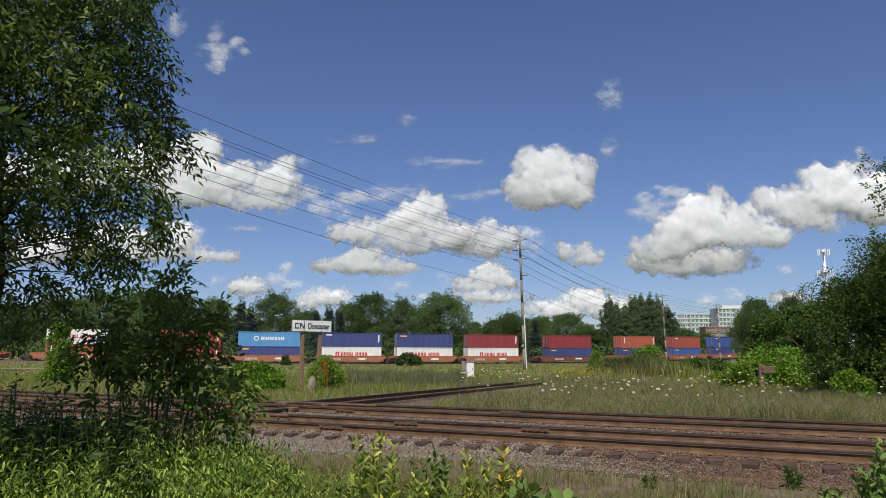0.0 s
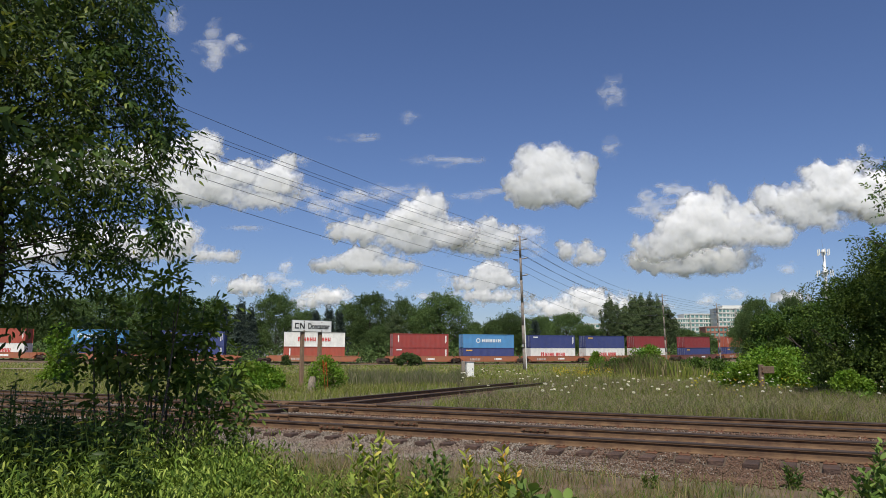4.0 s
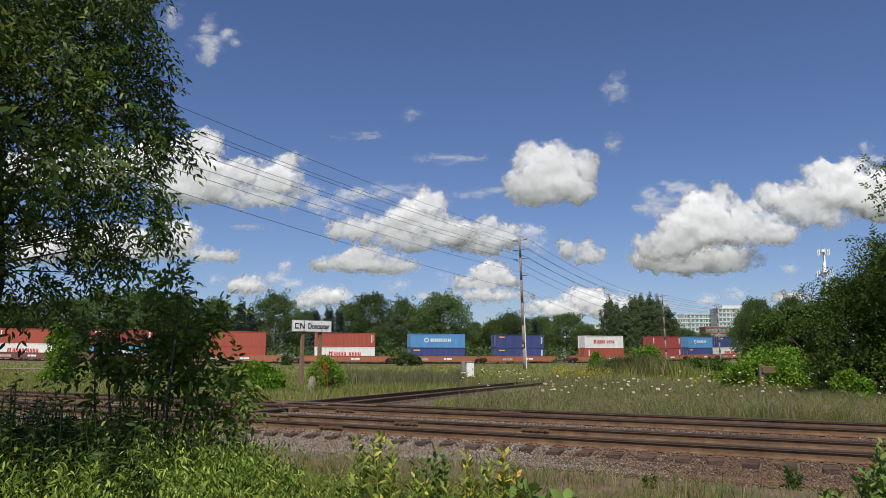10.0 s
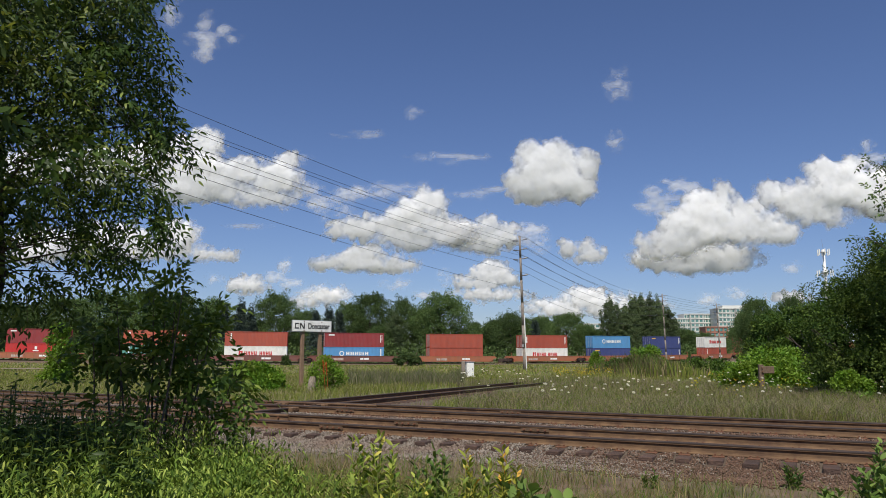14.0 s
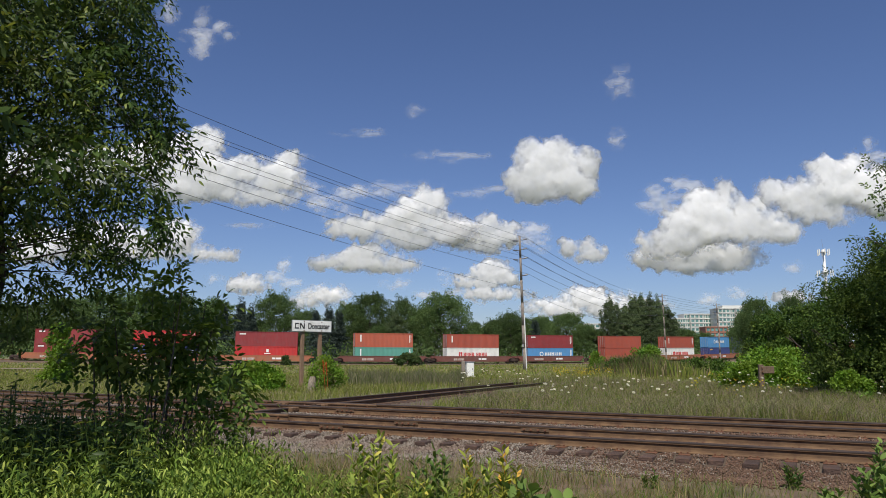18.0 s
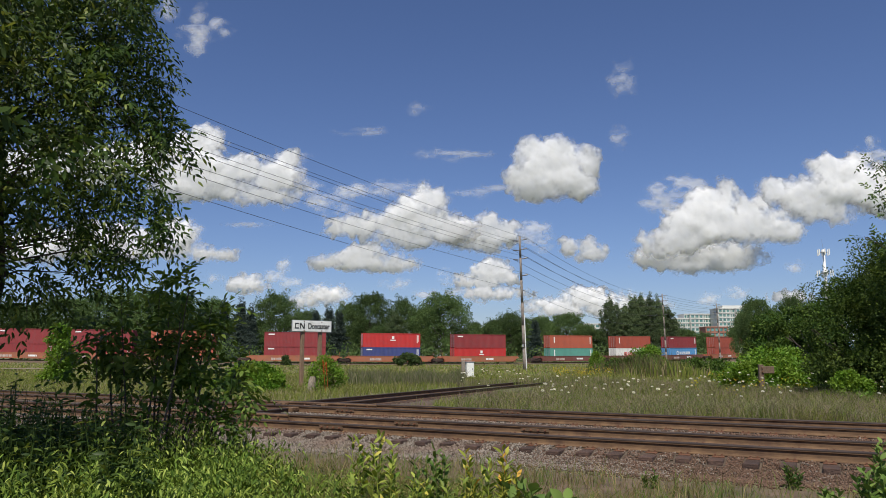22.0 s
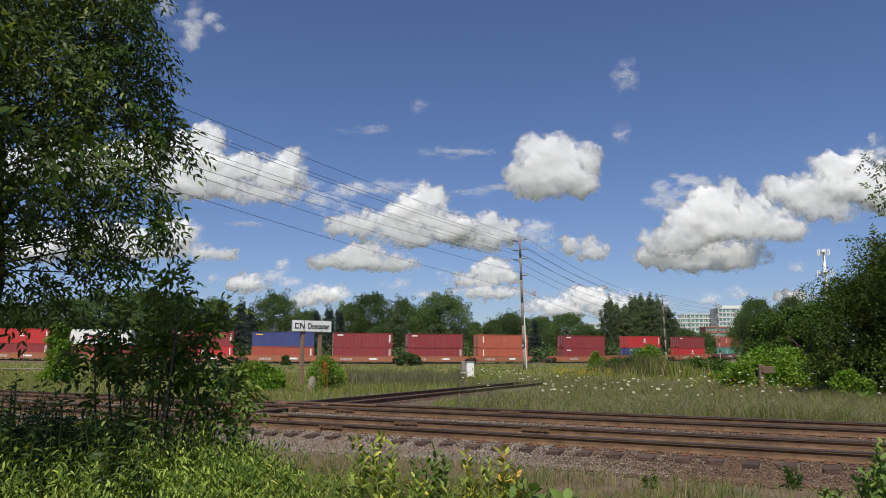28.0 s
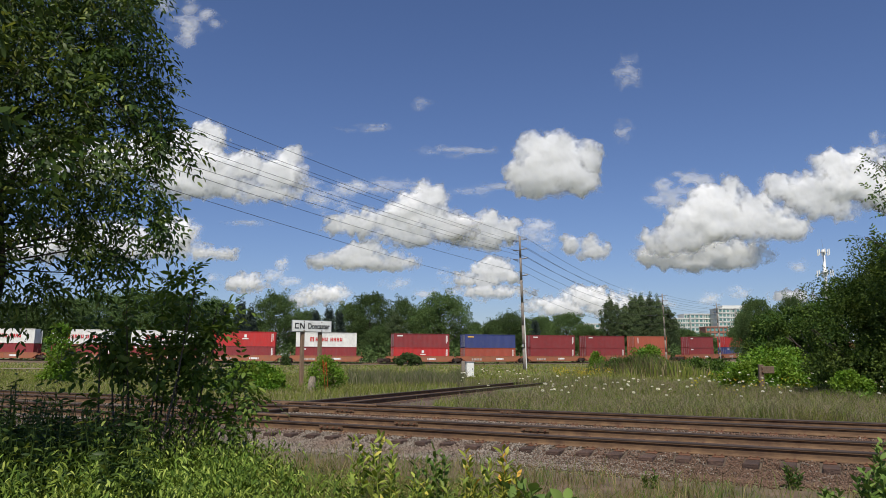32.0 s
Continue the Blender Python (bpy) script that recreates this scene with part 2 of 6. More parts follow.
def leaf_arrays(base, along, side, length, width, fold=0.25):
    """Folded pointed leaves: base (N,3), unit along and side, sizes (N,). Two halves meet at the midrib, which droops."""
    n = len(base)
    up = np.cross(along, side)
    L, w = length[:, None], width[:, None]
    mid = base + along * L * 0.45
    tip = base + along * L - up * L * 0.12
    left = mid + side * w * 0.5 + up * w * fold
    right = mid - side * w * 0.5 + up * w * fold
    v = np.stack([base, right, tip, left], 1).reshape(-1, 3)
    i = np.arange(n)[:, None] * 4
    f = np.concatenate([i + [0, 1, 2], i + [0, 2, 3]], 1).reshape(-1, 3)
    return v, f


def lance_arrays(base, along, side, length, width):
    """Pointed leaves of a slim oval outline that arch over, four faces each."""
    n = len(base)
    up = np.cross(along, side)
    L, w = length[:, None], width[:, None]
    p1, p2 = base + along * L * 0.3 + up * L * 0.03, base + along * L * 0.68 - up * L * 0.02
    v = np.stack([base, p1 + side * w * 0.46, p1 - side * w * 0.46, p2 + side * w * 0.38, p2 - side * w * 0.38, base + along * L - up * L * 0.16], 1).reshape(-1, 3)
    i = np.arange(n)[:, None] * 6
    f = np.concatenate([i + [0, 2, 1], i + [1, 2, 4], i + [1, 4, 3], i + [3, 4, 5]], 1).reshape(-1, 3)
    return v, f


def broad_arrays(base, along, side, length, width):
    """Larger leaves: outline in five cross-sections, folded along the midrib, the tip bent down."""
    n = len(base)
    up = np.cross(along, side)
    L, w = length[:, None], width[:, None]
    rows = [base[:, None]]
    for t, k in ((0.15, 0.62), (0.38, 1.0), (0.62, 0.88), (0.84, 0.46)):
        c = base + along * L * t - up * L * 0.22 * t * t
        rows.append(np.stack([c + side * w * 0.5 * k + up * w * 0.13 * k, c, c - side * w * 0.5 * k + up * w * 0.13 * k], 1))
    rows.append((base + along * L - up * L * 0.22)[:, None])
    v = np.concatenate(rows, 1).reshape(-1, 3)
    tri = [(0, 2, 1), (0, 3, 2)]
    for r in range(3):
        a, b = 1 + 3 * r, 4 + 3 * r
        tri += [(a, a + 1, b + 1), (a, b + 1, b), (a + 1, a + 2, b + 2), (a + 1, b + 2, b + 1)]
    tri += [(10, 11, 13), (11, 12, 13)]
    f = (np.arange(n)[:, None, None] * 14 + np.array(tri)).reshape(-1, 3)
    return v, f


def blade_arrays(rng, base, height, width, lean=0.35):
    """Grass blades of three tapering pieces that bend over."""
    n = len(base)
    ang = rng.uniform(0, 2 * np.pi, n)
    bend = np.stack([np.cos(ang), np.sin(ang), np.zeros(n)], 1) * (height * lean * rng.uniform(0.2, 1.4, n))[:, None]
    a2 = rng.uniform(0, 2 * np.pi, n)
    side = np.stack([np.cos(a2), np.sin(a2), np.zeros(n)], 1) * (width / 2)[:, None]
    up = np.zeros((n, 3))
    up[:, 2] = height
    p1 = base + up * 0.55 + bend * 0.3
    p2 = base + up * (1 - 0.25 * lean) + bend
    v = np.stack([base - side, base + side, p1 - side * 0.8, p1 + side * 0.8, p2], 1).reshape(-1, 3)
    i = np.arange(n)[:, None] * 5
    f = np.concatenate([i + [0, 1, 3], i + [0, 3, 2], i + [2, 3, 4]], 1).reshape(-1, 3)
    return v, f


def stone_arrays(rng, centre, size):
    """Broken stones, eight faces each."""
    n = len(centre)
    octa = np.array([(1, 0, 0), (-1, 0, 0), (0, 1, 0), (0, -1, 0), (0, 0, 1), (0, 0, -1)], float)
    v = octa[None] * rng.uniform(0.55, 1.2, (n, 6, 1)) + rng.normal(0, 0.16, (n, 6, 3))
    v = np.einsum("nij,nkj->nki", turned(rng, n), v) * (size / 2)[:, None, None] + centre[:, None]
    tri = np.array([(0, 2, 4), (2, 1, 4), (1, 3, 4), (3, 0, 4), (2, 0, 5), (1, 2, 5), (3, 1, 5), (0, 3, 5)])
    f = (np.arange(n)[:, None, None] * 6 + tri).reshape(-1, 3)
    return v.reshape(-1, 3), f


# ---- the train's line: a long curve past the far side of the meadow ----
LINE_S = np.arange(-700.0, 701.0, 1.0)
LINE_G = np.clip(LINE_S / 100, -1.3, 1.25)
LINE_H = 0.2289 + 0.4992 * LINE_G - 0.0092 * LINE_G ** 2 - 0.0136 * LINE_G ** 3
LINE_X = np.concatenate([[0], np.cumsum(np.cos((LINE_H[1:] + LINE_H[:-1]) / 2))])
LINE_Y = np.concatenate([[0], np.cumsum(np.sin((LINE_H[1:] + LINE_H[:-1]) / 2))])
LINE_X += -20.81 - LINE_X[700]
LINE_Y += 150.16 - LINE_Y[700]
LINE_Z = 0.10 + 0.9 * (np.clip(LINE_S - 30, -110, 100) / 100) ** 2


def on_line(s, side=0.0, up=0.0):
    """The pose on the train's line at s metres along it, on the rail heads."""
    x, y, z, h = (float(np.interp(s, LINE_S, a)) for a in (LINE_X, LINE_Y, LINE_Z, LINE_H))
    grade = float(np.interp(s + 1, LINE_S, LINE_Z) - np.interp(s - 1, LINE_S, LINE_Z)) / 2
    return Matrix.Translation((x - side * math.sin(h), y + side * math.cos(h), z + up)) @ Matrix.Rotation(h, 4, "Z") @ Matrix.Rotation(-math.atan(grade), 4, "Y")


# ---- ground ----
TH = radians(61.75)
NORMAL, ALONG = np.array([math.cos(TH), math.sin(TH)]), np.array([-math.sin(TH), math.cos(TH)])
NEAR_C, FAR_C = 13.19, 17.13


def ground_z(x, y):
    x, y = np.asarray(x, float), np.asarray(y, float)
    z = -0.06 + 0.05 * np.sin(x * 0.21 + 1) * np.cos(y * 0.17) + 0.03 * np.sin(x * 0.63) * np.sin(y * 0.57)
    off = x * NORMAL[0] + y * NORMAL[1]
    bed = np.clip((np.abs(off - 15.16) - 3.2) / 1.6, 0, 1)
    z = z * bed - 0.22 * (1 - bed)
    keep = slice(480, 960, 3)
    shape = x.shape
    d2 = (x.ravel()[:, None] - LINE_X[keep]) ** 2 + (y.ravel()[:, None] - LINE_Y[keep]) ** 2
    k = d2.argmin(1)
    near = np.sqrt(d2[np.arange(len(k)), k]).reshape(shape)
    zl = LINE_Z[keep][k].reshape(shape) - 0.62
    w = np.clip((34 - near) / 30, 0, 1)
    w = w * w * (3 - 2 * w)
    beyond = y.ravel() > LINE_Y[keep][k]
    w = np.where(beyond.reshape(shape), np.clip((160 - near) / 150, 0, 1), w)
    return z * (1 - w) + zl * w


def ground():
    steps = np.concatenate([np.arange(0, 40, 1.25), np.arange(40, 120, 4), np.arange(120, 320, 10), np.geomspace(320, 4800, 14)])
    gx = np.concatenate([-steps[:0:-1], steps])
    gy = np.concatenate([-np.geomspace(4800, 6, 12), steps])
    X, Y = np.meshgrid(gx, gy)
    Z = ground_z(X, Y)
    v = np.stack([X, Y, Z], -1).reshape(-1, 3)
    w, h = len(gx), len(gy)
    i = (np.arange(h - 1)[:, None] * w + np.arange(w - 1)).ravel()
    me = mesh_np("ground", v, np.stack([i, i + 1, i + w + 1, i + w], 1), M["earth"])
    tagged(piece("ground", me), "rough summer meadow earth under grass and weeds", "ground", kind="structure")


ground()


def strip(name, pts, halves, z_edge, z_top, material, label):
    """A raised bed along plan points, with sloping shoulders."""
    pts = np.asarray(pts, float)
    t = unit(np.gradient(pts[:, :2], axis=0))
    nn = np.stack([-t[:, 1], t[:, 0]], 1)
    rows = []
    for off, z in ((-halves[1], z_edge), (-halves[0], z_top - 0.10), (0.45 - halves[0], z_top), (halves[0] - 0.45, z_top), (halves[0], z_top - 0.10), (halves[1], z_edge)):
        rows.append(np.concatenate([pts[:, :2] + nn * off, (pts[:, 2] + z)[:, None]], 1))
    v = np.stack(rows, 1).reshape(-1, 3)
    n = len(pts)
    i = (np.arange(n - 1)[:, None] * 6 + np.arange(5)).ravel()
    me = mesh_np(name, v, np.stack([i, i + 6, i + 7, i + 1], 1), material)
    return tagged(piece(name, me), label, "ballast", kind="structure")


def plan(c, s, z=0.0):
    """Plan point on the near double track: c metres off along its normal, s along it."""
    p = NORMAL * c + ALONG * s
    return (p[0], p[1], z)


strip("ballast_bed", [plan(15.16, s) for s in np.arange(-80, 140, 2.0)], (3.3, 5.4), -0.30, 0.004, M["ballast"], "grey-brown crushed stone ballast under two rusty tracks")
CROSS_AT, CROSS_DIR = np.array([-1.9, 27.0]), np.array([math.sin(radians(26.8)), math.cos(radians(26.8))])
cross_pts = [(*(CROSS_AT + CROSS_DIR * s), 0.0) for s in np.arange(-40, 100, 2.0)]
strip("ballast_bed", cross_pts, (2.5, 4.4), -0.32, -0.03, M["ballast"], "dark ballast under the crossing track")
strip("ballast_bed", [(x, y, z) for x, y, z in zip(LINE_X[520:900:4], LINE_Y[520:900:4], LINE_Z[520:900:4])], (1.9, 3.6), -0.75, -0.24, M["ballast"], "grey ballast under the train's curving line")


def dry_path():
    """A bare tan track across the far side of the meadow."""
    pts = np.array([(-95.0, 74.0), (-75.0, 80.0), (-60.0, 84.0), (-48.0, 86.5), (-38.0, 88.0), (-30.0, 92.0), (-22.0, 99.0)])
    t = unit(np.gradient(pts, axis=0))
    side = np.stack([-t[:, 1], t[:, 0]], 1)
    rows = [pts + side * o for o in (-2.6, -1.1, 0.4, 1.9)]
    xy = np.stack(rows, 1).reshape(-1, 2)
    v = np.concatenate([xy, (ground_z(xy[:, 0], xy[:, 1]) + 0.16)[:, None]], 1)
    i = (np.arange(len(pts) - 1)[:, None] * 4 + np.arange(3)).ravel()
    me = mesh_np("path", v, np.stack([i, i + 4, i + 5, i + 1], 1)[:, ::-1], M["path"])
    tagged(piece("path", me), "bare tan dirt path across the meadow", "path", kind="structure")


dry_path()


# ---- tracks ----
RAIL = [(-0.07, 0), (0.07, 0), (0.07, 0.012), (0.014, 0.03), (0.009, 0.05), (0.009, 0.115), (0.034, 0.13), (0.036, 0.155), (0.025, 0.17), (-0.025, 0.17), (-0.036, 0.155), (-0.034, 0.13), (-0.009, 0.115), (-0.009, 0.05), (-0.014, 0.03), (-0.07, 0.012)]
HEAD = [(-0.039, 0.148), (0.039, 0.148), (0.039, 0.160), (0.028, 0.1745), (-0.028, 0.1745), (-0.039, 0.160)]


def tie_mesh(length):
    bm = slab(bmesh.new(), -0.11, 0.11, -length / 2, length / 2, -0.17, 0.0, 0.012)
    for v in bm.verts:
        v.co.z += random.uniform(-0.008, 0.004)
    me = bpy.data.meshes.new("tie")
    bm.to_mesh(me)
    bm.free()
    me.materials.append(M["tie"])
    return me


TIES = [tie_mesh(2.55), tie_mesh(2.6), tie_mesh(2.65)]
_bm = slab(bmesh.new(), -0.09, 0.09, -0.16, 0.16, 0.0, 0.018, 0.004)
for _x in (-0.05, 0.05):
    for _y in (-0.10, 0.10):
        slab(_bm, _x - 0.014, _x + 0.014, _y - 0.014, _y + 0.014, 0.015, 0.052)
PLATE = bpy.data.meshes.new("tie_plate")
_bm.to_mesh(PLATE)
_bm.free()
PLATE.materials.append(M["plate"])


def track(m, s0, s1, ties, label, plates=(), gap=None, z=0.0, rng_seed=3):
    """A standard gauge track along its own x, with every rail, tie and tie plate in the stretch 'ties'."""
    rng = random.Random(rng_seed)
    t = thing("railway_track", m, label, "track", "railway tracks", "structure")
    for side in (-0.755, 0.755):
        r = part("rail", extruded(RAIL, s0, s1), M["rail"], t, "rust-brown steel rail", m=Matrix.Translation((0, side, 0.018 + z)))
        part("rail_head", extruded(HEAD, s0, s1), M["rail_head"], r, "dark worn running surface")
    k = 0
    s = ties[0]
    while s < ties[1]:
        if not gap or not gap[0] < s < gap[1]:
            p = pose(s + rng.uniform(-0.02, 0.02), rng.uniform(-0.05, 0.05), rng.uniform(-0.006, 0.0), 0, 0, rng.uniform(-1.2, 1.2))
            piece("tie", TIES[k % 3], t, p)
            if plates and plates[0] < s < plates[1]:
                for side in (-0.755, 0.755):
                    piece("tie_plate", PLATE, t, pose(s, side, 0.0))
        s += 0.515
        k += 1
    return t


def bar_joint(t, s, side, bolts=4):
    """A joint bar on the face of a rail, each bolt a part."""
    half = 0.075 * bolts
    bar = part("joint_bar", slab(bmesh.new(), -half, half, -0.011, 0.011, 0.055, 0.118, 0.004), M["joint"], t, "bolted dark joint bar", m=pose(s, side + 0.024, 0.018))
    for k in range(bolts):
        x = -half + 0.075 + 0.15 * k
        bm = rod(bmesh.new(), (x, 0.012, 0.088), (x, 0.034, 0.088), 0.024, sides=6)
        rod(bm, (x, 0.034, 0.088), (x, 0.058, 0.088), 0.014, sides=6)
        part("bolt", bm, M["plate"], bar)


TRACK_TURN = Matrix.Rotation(math.atan2(ALONG[1], ALONG[0]), 4, "Z")
near_track = track(Matrix.Translation(plan(NEAR_C, 0)) @ TRACK_TURN, -70, 130, (-6, 44), "rusty mainline track on weathered wooden ties", (-4, 14))
far_track = track(Matrix.Translation(plan(FAR_C, 0)) @ TRACK_TURN, -70, 130, (-6, 48), "second rusty track behind the near one", (-4, 14), rng_seed=5)
CROSS_TURN = Matrix.Rotation(math.atan2(CROSS_DIR[1], CROSS_DIR[0]), 4, "Z")
cross_track = track(Matrix.Translation((*CROSS_AT, 0)) @ CROSS_TURN, -40, 95, (-30, 45), "dark crossing track that meets the others at a diamond", gap=(-17, -5.5), z=-0.05, rng_seed=8)
for _s in (9.3, -2.2):
    bar_joint(near_track, _s, 0.755)
for _s in (5.4, 8.4):
    bar_joint(near_track, _s, -0.755)
for _s in (11.8,):
    bar_joint(far_track, _s, 0.755)
for _s in (7.6,):
    bar_joint(far_track, _s, -0.755)


def diamond():
    """The castings of the crossing: guard rails beside the running rails, and thick bolted blocks where they meet."""
    d = thing("diamond_crossing", Matrix.Translation((*CROSS_AT, 0)) @ CROSS_TURN, "rusty bolted steel diamond crossing between the tracks", "crossing", kind="structure")
    for y in (-0.755 + 0.11, 0.755 - 0.11):
        part("guard_rail", extruded(RAIL, -16.5, -5.5), M["rail"], d, m=Matrix.Translation((0, y, -0.02)))
    inv = (Matrix.Translation((*CROSS_AT, 0)) @ CROSS_TURN).inverted()
    for c in (NEAR_C, FAR_C):
        for side in (-0.755, 0.755):
            for y in (-0.755, 0.755):
                # where a running rail meets a crossing rail
                a = np.array([[ALONG[0], -CROSS_DIR[0]], [ALONG[1], -CROSS_DIR[1]]])
                o = CROSS_AT + np.array([-CROSS_DIR[1], CROSS_DIR[0]]) * y - NORMAL * (c + side)
                s = np.linalg.solve(a, o)
                p = inv @ Vector(plan(c + side, s[0]))
                bm = slab(bmesh.new(), -0.34, 0.34, -0.16, 0.16, 0.02, 0.15, 0.02)
                for k in range(4):
                    rod(bm, (-0.25 + 0.166 * k, -0.19, 0.09), (-0.25 + 0.166 * k, 0.19, 0.09), 0.02, sides=6)
                part("casting", bm, M["rail"], d, "bolted crossing casting", m=pose(p.x, p.y, 0))
    # guard rails inside the straight tracks where the crossing track cuts them
    for c in (NEAR_C, FAR_C):
        a = np.array([[ALONG[0], -CROSS_DIR[0]], [ALONG[1], -CROSS_DIR[1]]])
        mid = np.linalg.solve(a, CROSS_AT - NORMAL * c)[0]
        for side in (-0.63, 0.63):
            part("guard_rail", extruded(RAIL, mid - 2.6, mid + 2.6), M["rail"], d, m=inv @ Matrix.Translation(plan(c, 0, 0.012)) @ TRACK_TURN @ Matrix.Translation((0, side, 0)))
            for k in range(7):
                bolt = rod(bmesh.new(), (0, -0.05, 0.09), (0, 0.05, 0.09), 0.026, sides=6)
                part("spacer_bolt", bolt, M["plate"], d, m=inv @ Matrix.Translation(plan(c, 0, 0.012)) @ TRACK_TURN @ pose(mid - 2.3 + 0.76 * k, side, 0))
    for s in np.arange(-16.5, -5.6, 0.62):
        part("crossing_timber", slab(bmesh.new(), -0.13, 0.13, -2.5, 2.5, -0.16, -0.004, 0.015), M["tie"], d, m=pose(s, 0, 0, 0, 0, random.uniform(-2, 2)))


diamond()


def far_line():
    """Rails of the train's line."""
    t = thing("railway_track", Matrix(), "distant curving track that carries the freight train", "track", "railway tracks", "structure")
    for side in (-0.755, 0.755):
        pts = [on_line(s, side).translation for s in np.arange(-150, 180, 3.0)]
        bm = bmesh.new()
        rows = []
        for s, p in zip(np.arange(-150, 180, 3.0), pts):
            h = float(np.interp(s, LINE_S, LINE_H))
            rows.append([bm.verts.new((p.x - o * math.sin(h), p.y + o * math.cos(h), p.z + z)) for o, z in ((-0.06, -0.17), (-0.035, 0), (0.035, 0), (0.06, -0.17))])
        for a, b in zip(rows, rows[1:]):
            for k in range(3):
                bm.faces.new((a[k], b[k], b[k + 1], a[k + 1]))
        part("rail", bm, M["rail"], t)


far_line()


# ---- the train ----
def box_paint(name, c, dirt=0.35):
    return surface(name, tuple(x * 0.92 for x in c), tuple(min(1, x * 1.06) for x in c), 0.7, 0.55, wear=tuple(x * 0.6 + 0.05 for x in c), wear_scale=0.9, wear_amount=dirt, bump=0.05, bump_scale=20, stretch=(1, 1, 0.35))


P = {k: box_paint("container_" + k, c) for k, c in {
    "rust": (0.36, 0.075, 0.045), "maroon": (0.25, 0.035, 0.037), "brick": (0.31, 0.05, 0.042), "red": (0.48, 0.03, 0.028), "orange": (0.42, 0.10, 0.055), "navy": (0.045, 0.06, 0.19), "blue": (0.05, 0.10, 0.32),
    "sky": (0.09, 0.27, 0.52), "white": (0.74, 0.73, 0.69), "green": (0.10, 0.30, 0.24)}.items()}
M["well_orange"] = box_paint("well_car_orange", (0.36, 0.125, 0.06), 0.7)
M["well_brown"] = box_paint("well_car_brown", (0.17, 0.06, 0.045), 0.6)
M["bogie"] = surface("dark_bogie_steel", (0.05, 0.035, 0.03), (0.10, 0.065, 0.05), 3, 0.85, 0.2, bump=0.1)
M["mark_white"] = surface("white_marking", (0.75, 0.75, 0.73), (0.8, 0.8, 0.78), 4, 0.6, bump=0)
M["mark_red"] = surface("red_marking", (0.52, 0.03, 0.035), (0.56, 0.04, 0.04), 4, 0.6, bump=0)
M["mark_yellow"] = surface("yellow_marking", (0.72, 0.42, 0.08), (0.76, 0.46, 0.10), 4, 0.6, bump=0)
CL, CW, CH = 12.19, 2.44, 2.88


def container_master(name):
    """A forty-foot box: corrugated side and end walls, frame, doors with lock rods."""
    c = thing(name, Matrix(), "x", "container")
    hl, hw = CL / 2 - 0.1, CW / 2 - 0.04
    for sgn in (-1, 1):
        bm = bmesh.new()
        cols = []
        x, k = -hl, 0
        seq = (0.0, 0.0, 0.024, 0.024)
        steps = (0.07, 0.068, 0.07, 0.068)
        while x < hl:
            cols.append((x, seq[k % 4]))
            x += steps[k % 4]
            k += 1
        cols.append((hl, 0.0))
        vs = [[bm.verts.new((a, sgn * (hw - b), z)) for z in (0.15, CH - 0.12)] for a, b in cols]
        for a, b in zip(vs, vs[1:]):
            bm.faces.new((a[0], b[0], b[1], a[1]) if sgn < 0 else (b[0], a[0], a[1], b[1]))
        part("side_wall", bm, P["rust"], c)
    bm = slab(bmesh.new(), -hl, hl, -hw, hw, CH - 0.10, CH - 0.02)
    part("roof", bm, P["rust"], c)
    part("floor", slab(bmesh.new(), -hl, hl, -hw, hw, 0.06, 0.15), P["rust"], c)
    bm = bmesh.new()
    vs = [[bm.verts.new((hl - (0.0, 0.0, 0.04, 0.04)[k % 4], -hw + k * 2 * hw / 24, z)) for z in (0.15, CH - 0.12)] for k in range(25)]
    for a, b in zip(vs, vs[1:]):
        bm.faces.new((a[0], b[0], b[1], a[1]))
    part("end_wall", bm, P["rust"], c)
    for sgn in (-1, 1):
        d = part("door", slab(bmesh.new(), -hl - 0.02, -hl + 0.03, min(0.01 * sgn, hw * sgn), max(0.01 * sgn, hw * sgn), 0.15, CH - 0.12, 0.01), P["rust"], c)
        for y in (0.35, 0.85):
            part("lock_rod", rod(bmesh.new(), (-hl - 0.045, y * sgn, 0.17), (-hl - 0.045, y * sgn, CH - 0.14), 0.025, sides=6), M["grey_metal"], d)
    for sx in (-1, 1):
        for sy in (-1, 1):
            part("corner_post", slab(bmesh.new(), min(sx * (hl - 0.02), sx * CL / 2), max(sx * (hl - 0.02), sx * CL / 2), min(sy * (hw - 0.1), sy * CW / 2), max(sy * (hw - 0.1), sy * CW / 2), 0, CH, 0.01), P["rust"], c)
    for sy in (-1, 1):
        part("top_rail", slab(bmesh.new(), -hl, hl, min(sy * (hw - 0.06), sy * CW / 2), max(sy * (hw - 0.06), sy * CW / 2), CH - 0.13, CH - 0.01), P["rust"], c)
        part("bottom_rail", slab(bmesh.new(), -hl, hl, min(sy * (hw - 0.06), sy * CW / 2), max(sy * (hw - 0.06), sy * CW / 2), 0.0, 0.16), P["rust"], c)
    return c


